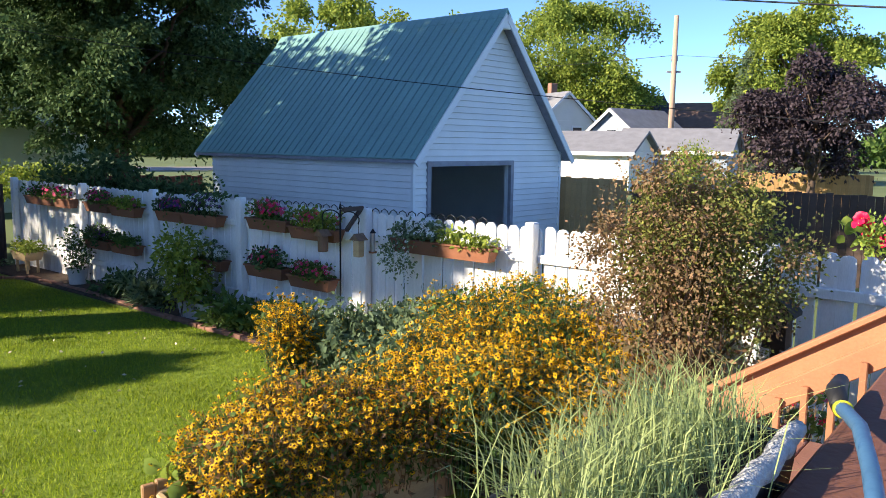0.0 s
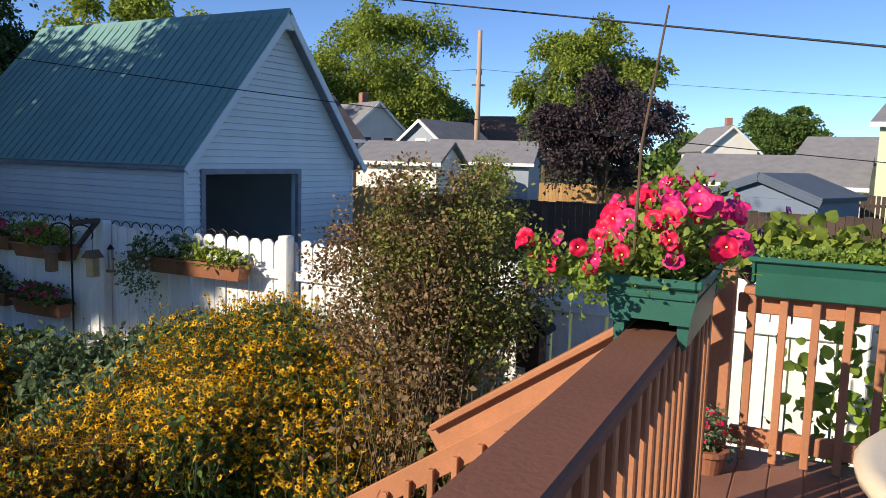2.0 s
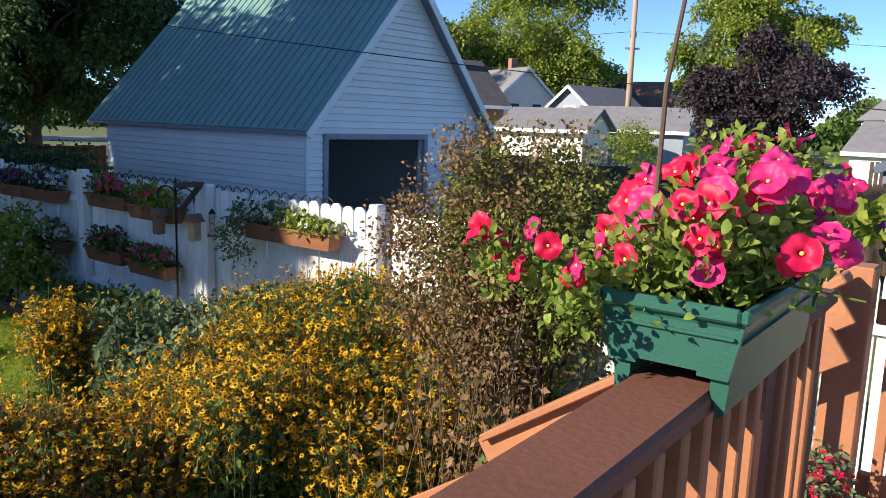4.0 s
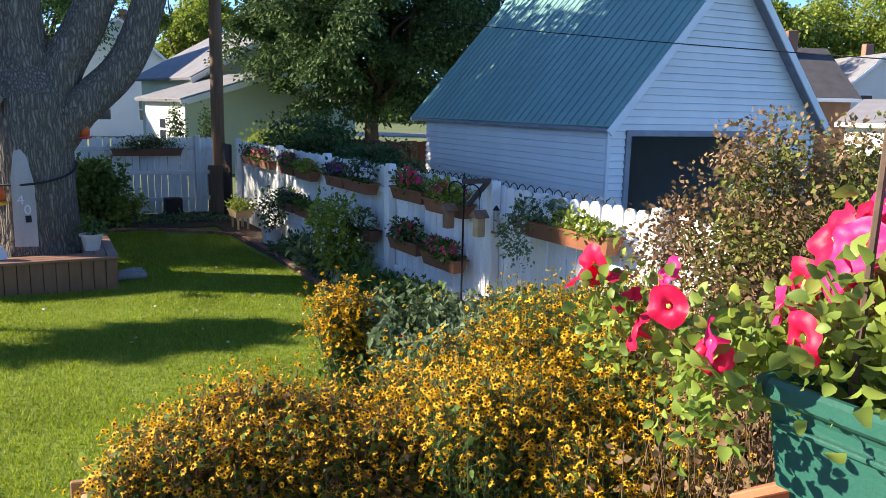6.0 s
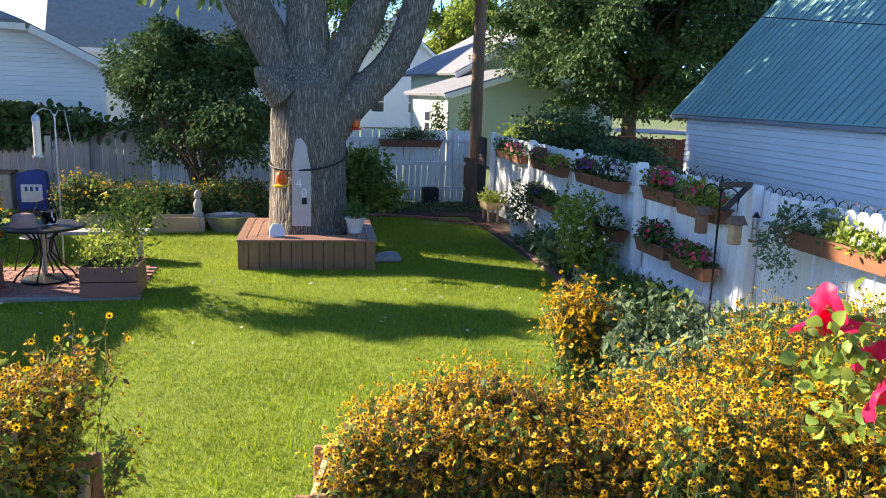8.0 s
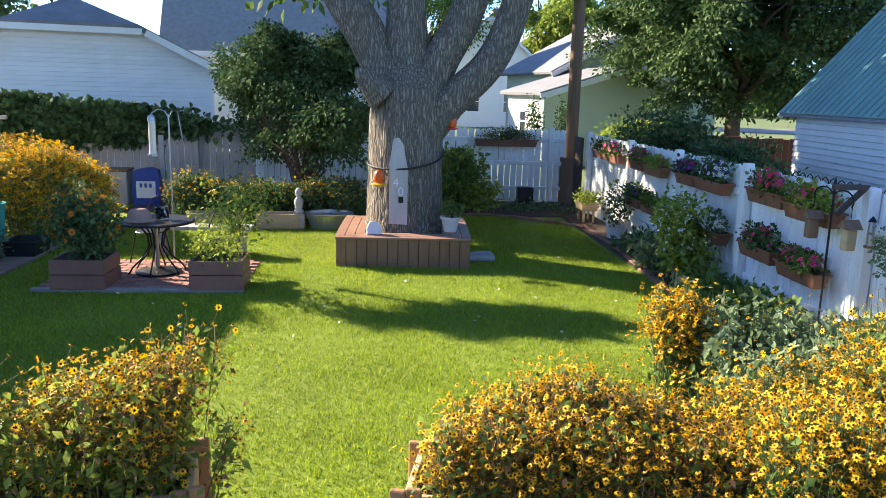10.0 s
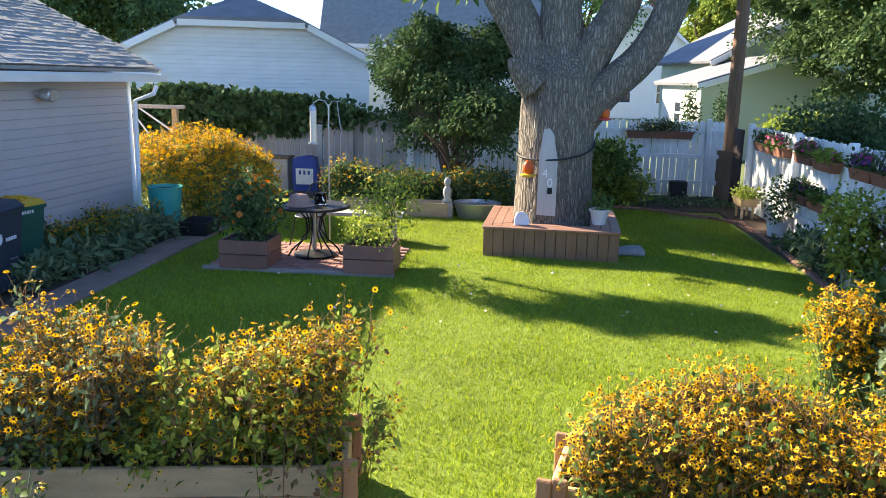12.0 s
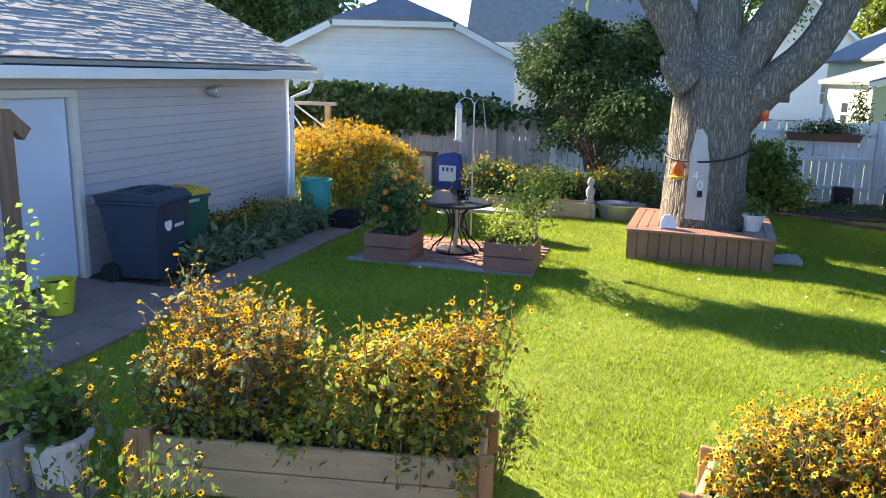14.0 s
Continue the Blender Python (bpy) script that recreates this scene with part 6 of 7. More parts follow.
# ---- flower boxes on the fences ----
def flower_box(m, L, material, label):
    """A tapered plastic trough; local x along it, y=0 at the fence side, z=0 at its rim."""
    t = thing("flower_box", m, label, "planter", "flower boxes on the fence")
    part("trough", Geo().tapered((L - 0.1, 0.13), (L, 0.19), -0.16, 0.0, 0.008), material, t)
    part("rim", Geo().box((0, -0.1, -0.01), (L + 0.02, 0.014, 0.024), ch=0.004).box((0, 0.1, -0.01), (L + 0.02, 0.014, 0.024), ch=0.004).box((-L / 2, 0, -0.01), (0.014, 0.186, 0.024), ch=0.004).box((L / 2, 0, -0.01), (0.014, 0.186, 0.024), ch=0.004), material, t)
    part("soil", Geo().box((0, 0, -0.035), (L - 0.04, 0.16, 0.02), ch=0.004), M_DIRT, t)
    return t


FM = pose(corner.x, corner.y, 0, 0, 0, YAW)
M_BOXD = mat("brown_plastic", (0.2, 0.085, 0.05), 0.2, 5, 50, 0.6, 0.15)
boxes = [  # along the fence, rim height, length, leaf, blossoms, height of the plants, colour
    (1.95, 1.5, 1.8, M_LEAF, ((M_PINK, 40), (M_MAG, 40)), 0.17, M_BOXD, "dusty pink flowers and dry greens"),
    (3.75, 1.5, 0.8, M_LEAF, ((M_PINK, 50), (M_MAG, 60)), 0.18, M_BOXD, "pink and purple flowers"),
    (4.6, 1.48, 0.8, M_LEAFY, ((M_MAG, 12),), 0.12, M_TERRA, "yellow-green foliage"),
    (5.95, 1.5, 0.7, M_LEAFD, ((M_PURP, 70), (M_MAG, 20)), 0.18, M_TERRA, "dark purple petunias"),
    (6.75, 1.5, 0.9, M_LEAFD, ((M_PURP, 50), (M_WPET, 80)), 0.24, M_TERRA, "white and purple petunias"),
    (8.3, 1.55, 0.85, M_LEAF, ((M_RED, 30), (M_PINK, 25), (M_MAG, 20)), 0.2, M_BOXD, "red and magenta petunias"),
    (9.2, 1.5, 0.9, M_LEAFY, ((M_RED, 10), (M_PINK, 22)), 0.19, M_BOXD, "pink petunias and bright greens"),
    (10.95, 1.5, 0.75, M_LEAFBL, ((M_WPET, 70),), 0.17, M_BOXD, "trailing foliage and white flowers"),
    (11.6, 1.5, 0.8, M_LEAFY, ((M_WPET, 26),), 0.11, M_TERRA, "sparse white flowers"),
    (3.75, 0.86, 0.8, M_LEAFD, ((M_PURP, 40),), 0.2, M_BOXD, "dark leaves and purple flowers"),
    (4.6, 0.86, 0.8, M_LEAF, (), 0.12, M_TERRA, "low green leaves"),
    (6.9, 0.86, 0.8, M_LEAFBL, ((M_WPET, 70),), 0.2, M_BOXD, "white flowers"),
    (8.25, 0.9, 0.8, M_LEAFD, ((M_RED, 14), (M_MAG, 34)), 0.2, M_BOXD, "dark magenta petunias"),
    (9.15, 0.86, 0.8, M_LEAF, ((M_PINK, 46),), 0.16, M_BOXD, "bright pink petunias"),
]
for i, (x, z, L, lm, bl, ph, mt, words) in enumerate(boxes):
    m = FM @ pose(x, -0.16 if z > 1.2 else -0.18, z)
    flower_box(m, L, mt, ("brown" if mt is M_BOXD else "terracotta") + " plastic flower box hung on the white fence")
    t = thing("box_flowers", m, words + " in a fence box", "flowers", "flowers in the fence boxes")
    leafy("leaves", t, lm, (0, -0.02, ph * 0.45), (L * 0.5, 0.13, ph * 0.75), 700, 0.055, 200 + i, 50, 0.2, power=0.6, broad=0.36)
    rg = np.random.default_rng(300 + i)
    for bm_, cnt in bl:
        d_ = inside(cnt, rg, 0.15)
        d_[:, 2] = np.abs(d_[:, 2])
        d_[:, 1] = np.where(d_[:, 1] > 0.3, -d_[:, 1], d_[:, 1])
        q_ = d_ * np.array([L * 0.5, 0.15, ph * 1.05]) + [0, -0.02, ph * 0.35]
        v, f = flower_arrays(q_, d_ + [0, -0.5, 0.3], 0.028 * (0.7 + 0.5 * rg.random(cnt)), rg, 6, 0.15)
        part("blossoms", tri_mesh("blossoms", v, f, bm_), None, t, kind="stuff")
tr = thing("trailing_vine", FM @ pose(10.75, -0.3, 1.45), "white-flowered vine trailing below its box", "plant")
leafy("leaves", tr, M_LEAFBL, (0, 0, -0.12), (0.25, 0.07, 0.24), 480, 0.04, 230, 26, 0.25)
rg = np.random.default_rng(4)
d_ = inside(24, rg, 0.4)
v, f = flower_arrays(d_ * np.array([0.25, 0.09, 0.24]) + [0, -0.03, -0.1], d_ + [0, -0.8, 0.2], 0.02, rg, 5, 0.1)
part("blossoms", tri_mesh("blossoms", v, f, M_WPET), None, tr, kind="stuff")
BM = pose(bk.x, bk.y, 0, 0, 0, 50)
m = BM @ pose(-1.5, -0.16, 1.5)
flower_box(m, 1.5, M_BOXD, "long dark brown flower box on the back fence")
t = thing("box_flowers", m, "dark wilting foliage in the back fence box", "flowers", "flowers in the fence boxes")
leafy("leaves", t, M_LEAFD, (0, 0, 0.1), (0.7, 0.12, 0.16), 800, 0.06, 231, 50, 0.2)
leafy("dry_leaves", t, M_LEAFBR, (0, 0, 0.12), (0.7, 0.1, 0.18), 260, 0.05, 232, 30, 0.2)

# black wire arches along the fence top, double shepherd's hook, bracket and feeders
arch = thing("wire_border", FM @ pose(0, 0.03, 1.72), "black wire arch border along the fence top", "border")
for k in range(26):
    x = 7.95 + k * 0.147
    part("arch", Geo().tube([(x, 0, -0.25), (x, 0, 0.0), (x + 0.02, 0, 0.05), (x + 0.07, 0, 0.075), (x + 0.12, 0, 0.05), (x + 0.14, 0, 0.0)], 0.006, 5), M_IRON, arch)
hook = thing("shepherds_hook", FM @ pose(9.85, -0.35, 0), "tall black iron double shepherd's hook", "plant hook")
part("shaft", Geo().tube([(0, 0, 0), (0, 0, 1.78)], 0.011, 8), M_IRON, hook)
part("finial", Geo().lathe([(0.004, 0), (0.02, 0.03), (0.012, 0.06), (0.002, 0.1)], 8, (0, 0, 1.78)), M_IRON, hook)
for s in (-1, 1):
    part("arm", Geo().tube([(0, 0, 1.64)] + [(s * (0.16 - 0.16 * math.cos(a)), 0, 1.68 + 0.09 * math.sin(a)) for a in np.linspace(0.3, 3.3, 9)] + [(s * 0.3, 0, 1.63)], 0.008, 6), M_IRON, hook)
    fd = thing("bird_feeder", FM @ pose(9.85 + s * 0.31, -0.35, 1.22), "small wooden bird feeder hanging from the hook", "bird feeder", "feeders on the hook")
    part("body", Geo().box((0, 0, 0.12), (0.1, 0.1, 0.2), ch=0.01), M_CEDAR if s > 0 else M_POLE, fd)
    part("roof", Geo().prism([(-0.08, 0.22), (0.08, 0.22), (0, 0.3)], -0.08, 0.08), M_POLE, fd)
    part("wire", Geo().tube([(0, 0, 0.28), (0, 0, 0.42)], 0.003, 4), M_IRON, fd)
br = thing("hanging_bracket", FM @ pose(10.0, -0.14, 1.55), "dark angled wooden bracket on the fence post", "bracket")
part("arm", Geo().box((0, -0.15, 0.25), (0.05, 0.34, 0.05)), M_DARKFENCE, br)
part("brace", Geo().box((0, -0.13, 0.12), (0.045, 0.36, 0.045), pose(0, 0, 0, 45, 0, 0)), M_DARKFENCE, br)
fd = thing("bird_feeder", FM @ pose(10.25, -0.2, 1.28), "slim glass tube bird feeder on the fence", "bird feeder", "feeders on the hook")
part("tube", Geo().lathe([(0.03, 0.02), (0.03, 0.24)], 12), M_GALV, fd)
part("base", Geo().lathe([(0.05, 0), (0.05, 0.02)], 12), M_TERRA, fd)
part("cap", Geo().lathe([(0.04, 0.24), (0.005, 0.29)], 12), M_IRON, fd)
bh = thing("birdhouse", pose(2.72, 6.15, 0, 0, 0, YAW), "dark weathered wooden birdhouse on a post", "birdhouse")
part("post", Geo().box((0, 0, 0.5), (0.07, 0.07, 1.0)), M_DARKFENCE, bh)
part("body", Geo().prism([(-0.09, 1.0), (0.09, 1.0), (0.09, 1.3), (0, 1.4), (-0.09, 1.3)], -0.1, 0.08), M_DARKFENCE, bh)
part("roof", Geo().prism([(-0.15, 1.27), (0, 1.41), (0.15, 1.27), (0.15, 1.3), (0, 1.45), (-0.15, 1.3)], -0.15, 0.12), M_IRON, bh)
part("entrance", Geo().tube([(0, -0.104, 1.2), (0, -0.09, 1.2)], 0.025, 12), M_RUBBER, bh)
fl = thing("small_flag", deck_pose(-0.35, 1.2, 0), "small striped red and white garden flag", "flag")
part("staff", Geo().tube([(0, 0, 0), (0, 0, 2.05)], 0.008, 6), M_PLANK, fl)
for k in range(4):
    part("stripe", Geo().box((0.03 + 0.028 * k, 0.0, 1.84), (0.0275, 0.006, 0.2), pose(0, 0, 0, 0, 8, 0), ch=0.002), M_REDCLOTH if k % 2 == 0 else M_PAPER, fl)

# ---- things on and round the bench ----
bench_m = pose(-7.65, 8.2, 0, 0, 0, 48.7)
plank = thing("number_board", TREE @ pose(-0.1, -0.69, 0.4, -2, -1.5, 0), "grey weathered board with a house number on the trunk", "sign")
part("board", Geo().prism([(-0.16, 0.0), (0.15, -0.02), (0.17, 0.9), (0.1, 1.32), (0.03, 1.42), (-0.06, 1.4), (-0.13, 1.0)], -0.018, 0.018), M_SIGN, plank)


def letters(text, m, size, material, label, parent):
    cu = bpy.data.curves.new("numeral", "FONT")
    cu.body, cu.size, cu.extrude, cu.align_x = text, size, 0.004, "CENTER"
    ob = new("numeral", cu)
    dg = bpy.context.evaluated_depsgraph_get()
    me = bpy.data.meshes.new_from_object(ob.evaluated_get(dg))
    bpy.data.objects.remove(ob)
    me.materials.clear()
    me.materials.append(material)
    o = new("numeral", me)
    o.parent, o.matrix_basis = parent, m
    return tagged(o, label)


letters("4", pose(-0.03, -0.024, 0.62, 90, 0, 0), 0.2, M_PAPER, "white numeral four", plank)
letters("0", pose(0.05, -0.024, 0.47, 90, 0, 0), 0.2, M_PAPER, "white numeral nought", plank)
part("plate", Geo().box((0.05, -0.024, 0.4), (0.08, 0.012, 0.1)), M_IRON, plank)
rope = thing("rope", TREE @ pose(0, 0, 0), "dark rope slung round the trunk", "rope")
part("strand", Geo().tube([(-0.63 * math.cos(a) * 1.04, -0.66 * math.sin(a) * 1.03, 1.35 + 0.2 * (a / 3.1) - 0.14 * math.sin(a)) for a in np.linspace(-0.2, 3.3, 24)], 0.018, 6), M_RUBBER, rope, smooth=True)
hf = thing("hummingbird_feeder", TREE @ pose(-0.42, -0.84, 1.03), "orange-red plastic hummingbird feeder on a hook", "bird feeder")
part("bottle", Geo().lathe([(0.05, 0.06), (0.085, 0.1), (0.085, 0.2), (0.06, 0.24), (0.045, 0.27)], 16), M_ORANGE, hf, smooth=True)
part("dish", Geo().lathe([(0.05, 0.0), (0.13, 0.03), (0.13, 0.05), (0.05, 0.065)], 18), M_YLID, hf, "yellow feeding dish")
part("hanger", Geo().tube([(0, 0, 0.27), (0, 0, 0.42), (0.05, 0.2, 0.46)], 0.006, 5), M_IRON, hf)
hb = thing("hummingbird_feeder", TREE @ pose(0.78, -0.3, 1.95), "small red glass feeder hanging from the low limb", "bird feeder")
part("bottle", Geo().lathe([(0.03, 0.03), (0.07, 0.06), (0.075, 0.14), (0.04, 0.2), (0.02, 0.22)], 14), M_ORANGE, hb, smooth=True)
part("dish", Geo().lathe([(0.04, 0.0), (0.1, 0.015), (0.1, 0.035), (0.04, 0.045)], 16), M_REDCLOTH, hb)
part("hanger", Geo().tube([(0, 0, 0.22), (0, 0.05, 0.36)], 0.006, 5), M_IRON, hb)
st = solo("white_stone", Geo().prism([(-0.15, 0), (0.15, 0), (0.16, 0.1), (0.1, 0.21), (0.02, 0.25), (-0.09, 0.23), (-0.15, 0.12)], -0.04, 0.05), M_PAPER, bench_m @ pose(0.55, 0.25, 0.458, -8, 0, 10) @ Matrix.Diagonal((0.72, 0.72, 0.8, 1)), "white scalloped stone leaning on the trunk", "stone")


def pot(name, m, r0, r1, h, material, label, rim=0.02, category="pot"):
    t = thing(name, m, label, category)
    part("vessel", Geo().lathe([(r0, 0), (r1, h), (r1 + rim, h), (r1 + rim, h + rim * 1.6), (r1 - 0.012, h + rim * 1.6), (r1 - 0.02, h - 0.05), (0.01, h - 0.05)], 20), material, t, smooth=False)
    part("soil", Geo().lathe([(r1 - 0.025, h - 0.049), (r1 - 0.025, h - 0.03)], 16), M_DIRT, t)
    return t


pot("flower_pot", bench_m @ pose(1.7, 0.62, 0.457), 0.1, 0.14, 0.2, M_CORD, "white square-shouldered plastic flower pot on the bench")
plant("potted_plant", bench_m @ pose(1.7, 0.62, 0.62), (0.16, 0.16, 0.14), 0.16, 180, 0.07, M_LEAF, 240, "small green plant in the white pot")
for k in range(3):
    solo("firewood", Geo().tube([(-0.2, 0, 0), (0.0, 0.01, 0.01), (0.2, 0.02, 0.0)], [0.05, 0.055, 0.045], 9), M_PLANK, bench_m @ pose(2.2, 0.5 + k * 0.16, 0.052, 0, 0, 15 * k), "grey split log beside the bench", "log", "logs by the bench")

# ---- patio furniture ----
def patio_box(m, label):
    t = thing("wooden_planter", m, label, "planter", "patio planters")
    for z in (0.1, 0.29):
        for s in (-1, 1):
            part("board", Geo().box((s * 0.3, 0, z), (0.03, 0.66, 0.18), ch=0.006), M_DECK, t)
            part("board", Geo().box((0, s * 0.315, z), (0.568, 0.03, 0.18), ch=0.006), M_DECK, t)
    part("soil", Geo().box((0, 0, 0.3), (0.56, 0.59, 0.1)), M_DIRT, t)
    return t


patio_box(uv(-5.5, -3.92, 0.04), "reddish-brown wooden planter with orange marigolds")
patio_box(uv(-5.5, -2.24, 0.04), "reddish-brown wooden planter with lanky greens")
plant("marigolds", uv(-5.5, -3.92, 0.36), (0.36, 0.4, 0.48), 0.45, 3000, 0.06, M_LEAFD, 250, "tall feathery marigolds with orange heads", "flowers", 60, 0.2, 12, M_LEAF, flowers=((M_MARI, 58, 0.045, 12),))
plant("lanky_plant", uv(-5.5, -2.24, 0.36), (0.4, 0.38, 0.36), 0.26, 1100, 0.055, M_LEAFY, 251, "sprawling pale green plants in the planter", "plant", 50, 0.22, 14, M_LEAFY)
plant("lanky_plant", uv(-5.4, -2.0, 0.78), (0.36, 0.5, 0.34), 0.35, 900, 0.05, M_LEAFY, 252, "tall yellow-flowered stems leaning outwards", "plant", 30, 0.22, 12, M_LEAFY, flowers=((M_YEL, 22, 0.035, 10),))
tb = thing("patio_table", uv(-6.15, -3.21, 0.045), "round black metal patio table with scrolled legs", "table")
part("top", Geo().lathe([(0.5, 0.70), (0.515, 0.71), (0.515, 0.725), (0.49, 0.735)], 40), M_IRON, tb, smooth=False)
part("column", Geo().tube([(0, 0, 0.05), (0, 0, 0.7)], 0.03, 10), M_GALV, tb)
part("base", Geo().lathe([(0.28, 0.0), (0.3, 0.03), (0.1, 0.07), (0.035, 0.09)], 24), M_IRON, tb)
for k in range(6):
    a = k * math.pi / 3
    part("leg", Geo().tube([(math.cos(a) * r, math.sin(a) * r, z) for r, z in ((0.38, 0.02), (0.33, 0.1), (0.2, 0.22), (0.09, 0.38), (0.12, 0.55), (0.24, 0.69))], 0.012, 6), M_IRON, tb, smooth=True)
TT = uv(-6.15, -3.21, 0.782)
solo("sun_hat", Geo().lathe([(0.2, 0.0), (0.17, 0.012), (0.145, 0.03), (0.135, 0.1), (0.1, 0.15), (0.04, 0.165)], 24, sx=1.0, sy=1.1), M_HAT, TT @ pose(0.1, -0.18, 0), "dusty pink woven sun hat on the table", "hat", smooth=True)
jar = thing("glass_jar", TT @ pose(-0.05, 0.08, 0), "clear glass jar candle on the table", "jar")
part("glass", Geo().lathe([(0.075, 0), (0.085, 0.01), (0.09, 0.16), (0.092, 0.17), (0.084, 0.17), (0.08, 0.02), (0.01, 0.015)], 20), glass("clear_glass"), jar, smooth=True)
part("wax", Geo().lathe([(0.074, 0.021), (0.074, 0.07)], 18), M_CREAM, jar)


def chair(m):
    t = thing("patio_chair", m, "black wrought iron patio chair", "chair", "patio chairs")
    part("seat", Geo().lathe([(0.2, 0.43), (0.21, 0.44), (0.2, 0.45)], 22), M_IRON, t)
    for x in (-0.16, 0.16):
        for y in (-0.16, 0.16):
            part("leg", Geo().tube([(x * 0.9, y * 0.9, 0.43), (x * 1.1, y * 1.1, 0.2), (x * 1.3, y * 1.3, 0)], 0.01, 6), M_IRON, t)
    part("backrest", Geo().tube([(-0.19, 0.17, 0.44), (-0.2, 0.22, 0.7), (-0.12, 0.25, 0.88), (0, 0.26, 0.93), (0.12, 0.25, 0.88), (0.2, 0.22, 0.7), (0.19, 0.17, 0.44)], 0.011, 6), M_IRON, t)
    for x in (-0.08, 0.0, 0.08):
        part("spindle", Geo().tube([(x, 0.18, 0.45), (x * 0.7, 0.25, 0.9)], 0.006, 5), M_IRON, t)
    return t


ch1 = chair(uv(-6.2, -2.3, 0.045, -80))
copy_thing(ch1, uv(-6.9, -3.5, 0.045, 70))
bt = solo("bench_seat", Geo().box((0, 0, 0.43), (0.35, 1.5, 0.05), ch=0.01).box((0, -0.6, 0.2), (0.3, 0.06, 0.42)).box((0, 0.6, 0.2), (0.3, 0.06, 0.42)), M_PLANK, uv(-7.6, -2.9, 0.0), "low grey wooden bench behind the table", "bench")
fp = thing("feeder_pole", uv(-7.16, -3.24, 0), "tall grey iron pole with hanging arms", "plant hook")
part("shaft", Geo().tube([(0, 0, 0), (0, 0, 2.15)], 0.012, 8), M_GALV, fp)
part("arm", Geo().tube([(0, 0, 2.1), (0.0, -0.05, 2.2), (0.0, -0.15, 2.22), (0, -0.24, 2.16)], 0.008, 6), M_GALV, fp)
part("arm", Geo().tube([(0, 0, 2.1), (0.0, 0.05, 2.2), (0.0, 0.13, 2.2), (0, 0.2, 1.7)], 0.007, 6), M_GALV, fp)
tf = thing("bird_feeder", uv(-7.16, -3.48, 1.55), "clear tube bird feeder full of seed", "bird feeder")
part("tube", Geo().lathe([(0.05, 0.03), (0.05, 0.5)], 14), M_CREAM, tf)
part("cap", Geo().lathe([(0.06, 0.5), (0.05, 0.56), (0.01, 0.6)], 14), M_GALV, tf)
part("tray", Geo().lathe([(0.075, 0.0), (0.075, 0.03)], 14), M_GALV, tf)
bg = thing("soil_bag", uv(-12.6, -5.15, 0), "blue plastic sack printed with white panels", "bag")
part("sack", Geo().prism([(-0.27, 0), (0.27, 0), (0.29, 0.5), (0.25, 0.78), (0.1, 0.83), (-0.12, 0.8), (-0.26, 0.76), (-0.29, 0.4)], -0.12, 0.1, pose(0, 0, 0, 0, 0, 90)), M_BAG, bg)
part("print", Geo().box((0.125, 0, 0.36), (0.012, 0.4, 0.36)), M_PAPER, bg, "white printed panel")
for k in (-0.1, 0.0, 0.1):
    part("letter_bar", Geo().box((0.134, k, 0.45), (0.006, 0.05, 0.09)), M_BAG, bg)
solo("wooden_stake", Geo().box((0, 0, 0.75), (0.06, 0.12, 1.5)), M_PLANK, uv(-12.9, -4.9, 0), "pale upright board by the fence", "stake")
crate = thing("storage_box", uv(-12.9, -5.9, 0), "dull brown storage box by the fence", "box")
part("body", Geo().box((0, 0, 0.36), (0.45, 0.62, 0.72), ch=0.02), M_OLDWOOD, crate)
part("lid", Geo().box((0, 0, 0.745), (0.5, 0.67, 0.05), ch=0.012), M_POLE, crate)
pot("plastic_tub", uv(-7.7, -6.15, 0), 0.22, 0.27, 0.72, M_TEAL, "tall teal plastic tub", 0.015, "tub")
solo("black_tub", Geo().tapered((0.5, 0.4), (0.6, 0.5), 0, 0.26, 0.015), M_RUBBER, uv(-7.4, -5.45, 0), "low black plastic tub", "tub")
cl = thing("clothesline", uv(-10.3, -7.1, 0), "wooden clothesline frame with thin struts", "clothesline")
part("post", Geo().box((0, 0, 0.95), (0.1, 0.1, 1.9)), M_CEDAR, cl)
part("arm", Geo().box((0, -0.55, 1.92), (0.08, 1.5, 0.07)), M_PLANK, cl)
part("strut", Geo().tube([(0, 0, 1.4), (0, -0.75, 1.9)], 0.018, 6), M_PAPER, cl)
part("strut", Geo().tube([(0, -0.5, 1.3), (0, -0.95, 1.9)], 0.018, 6), M_PAPER, cl)

# ---- carts by the shed door ----
SHM = pose(-8.73, 1.01, 0, 0, 0, 139)


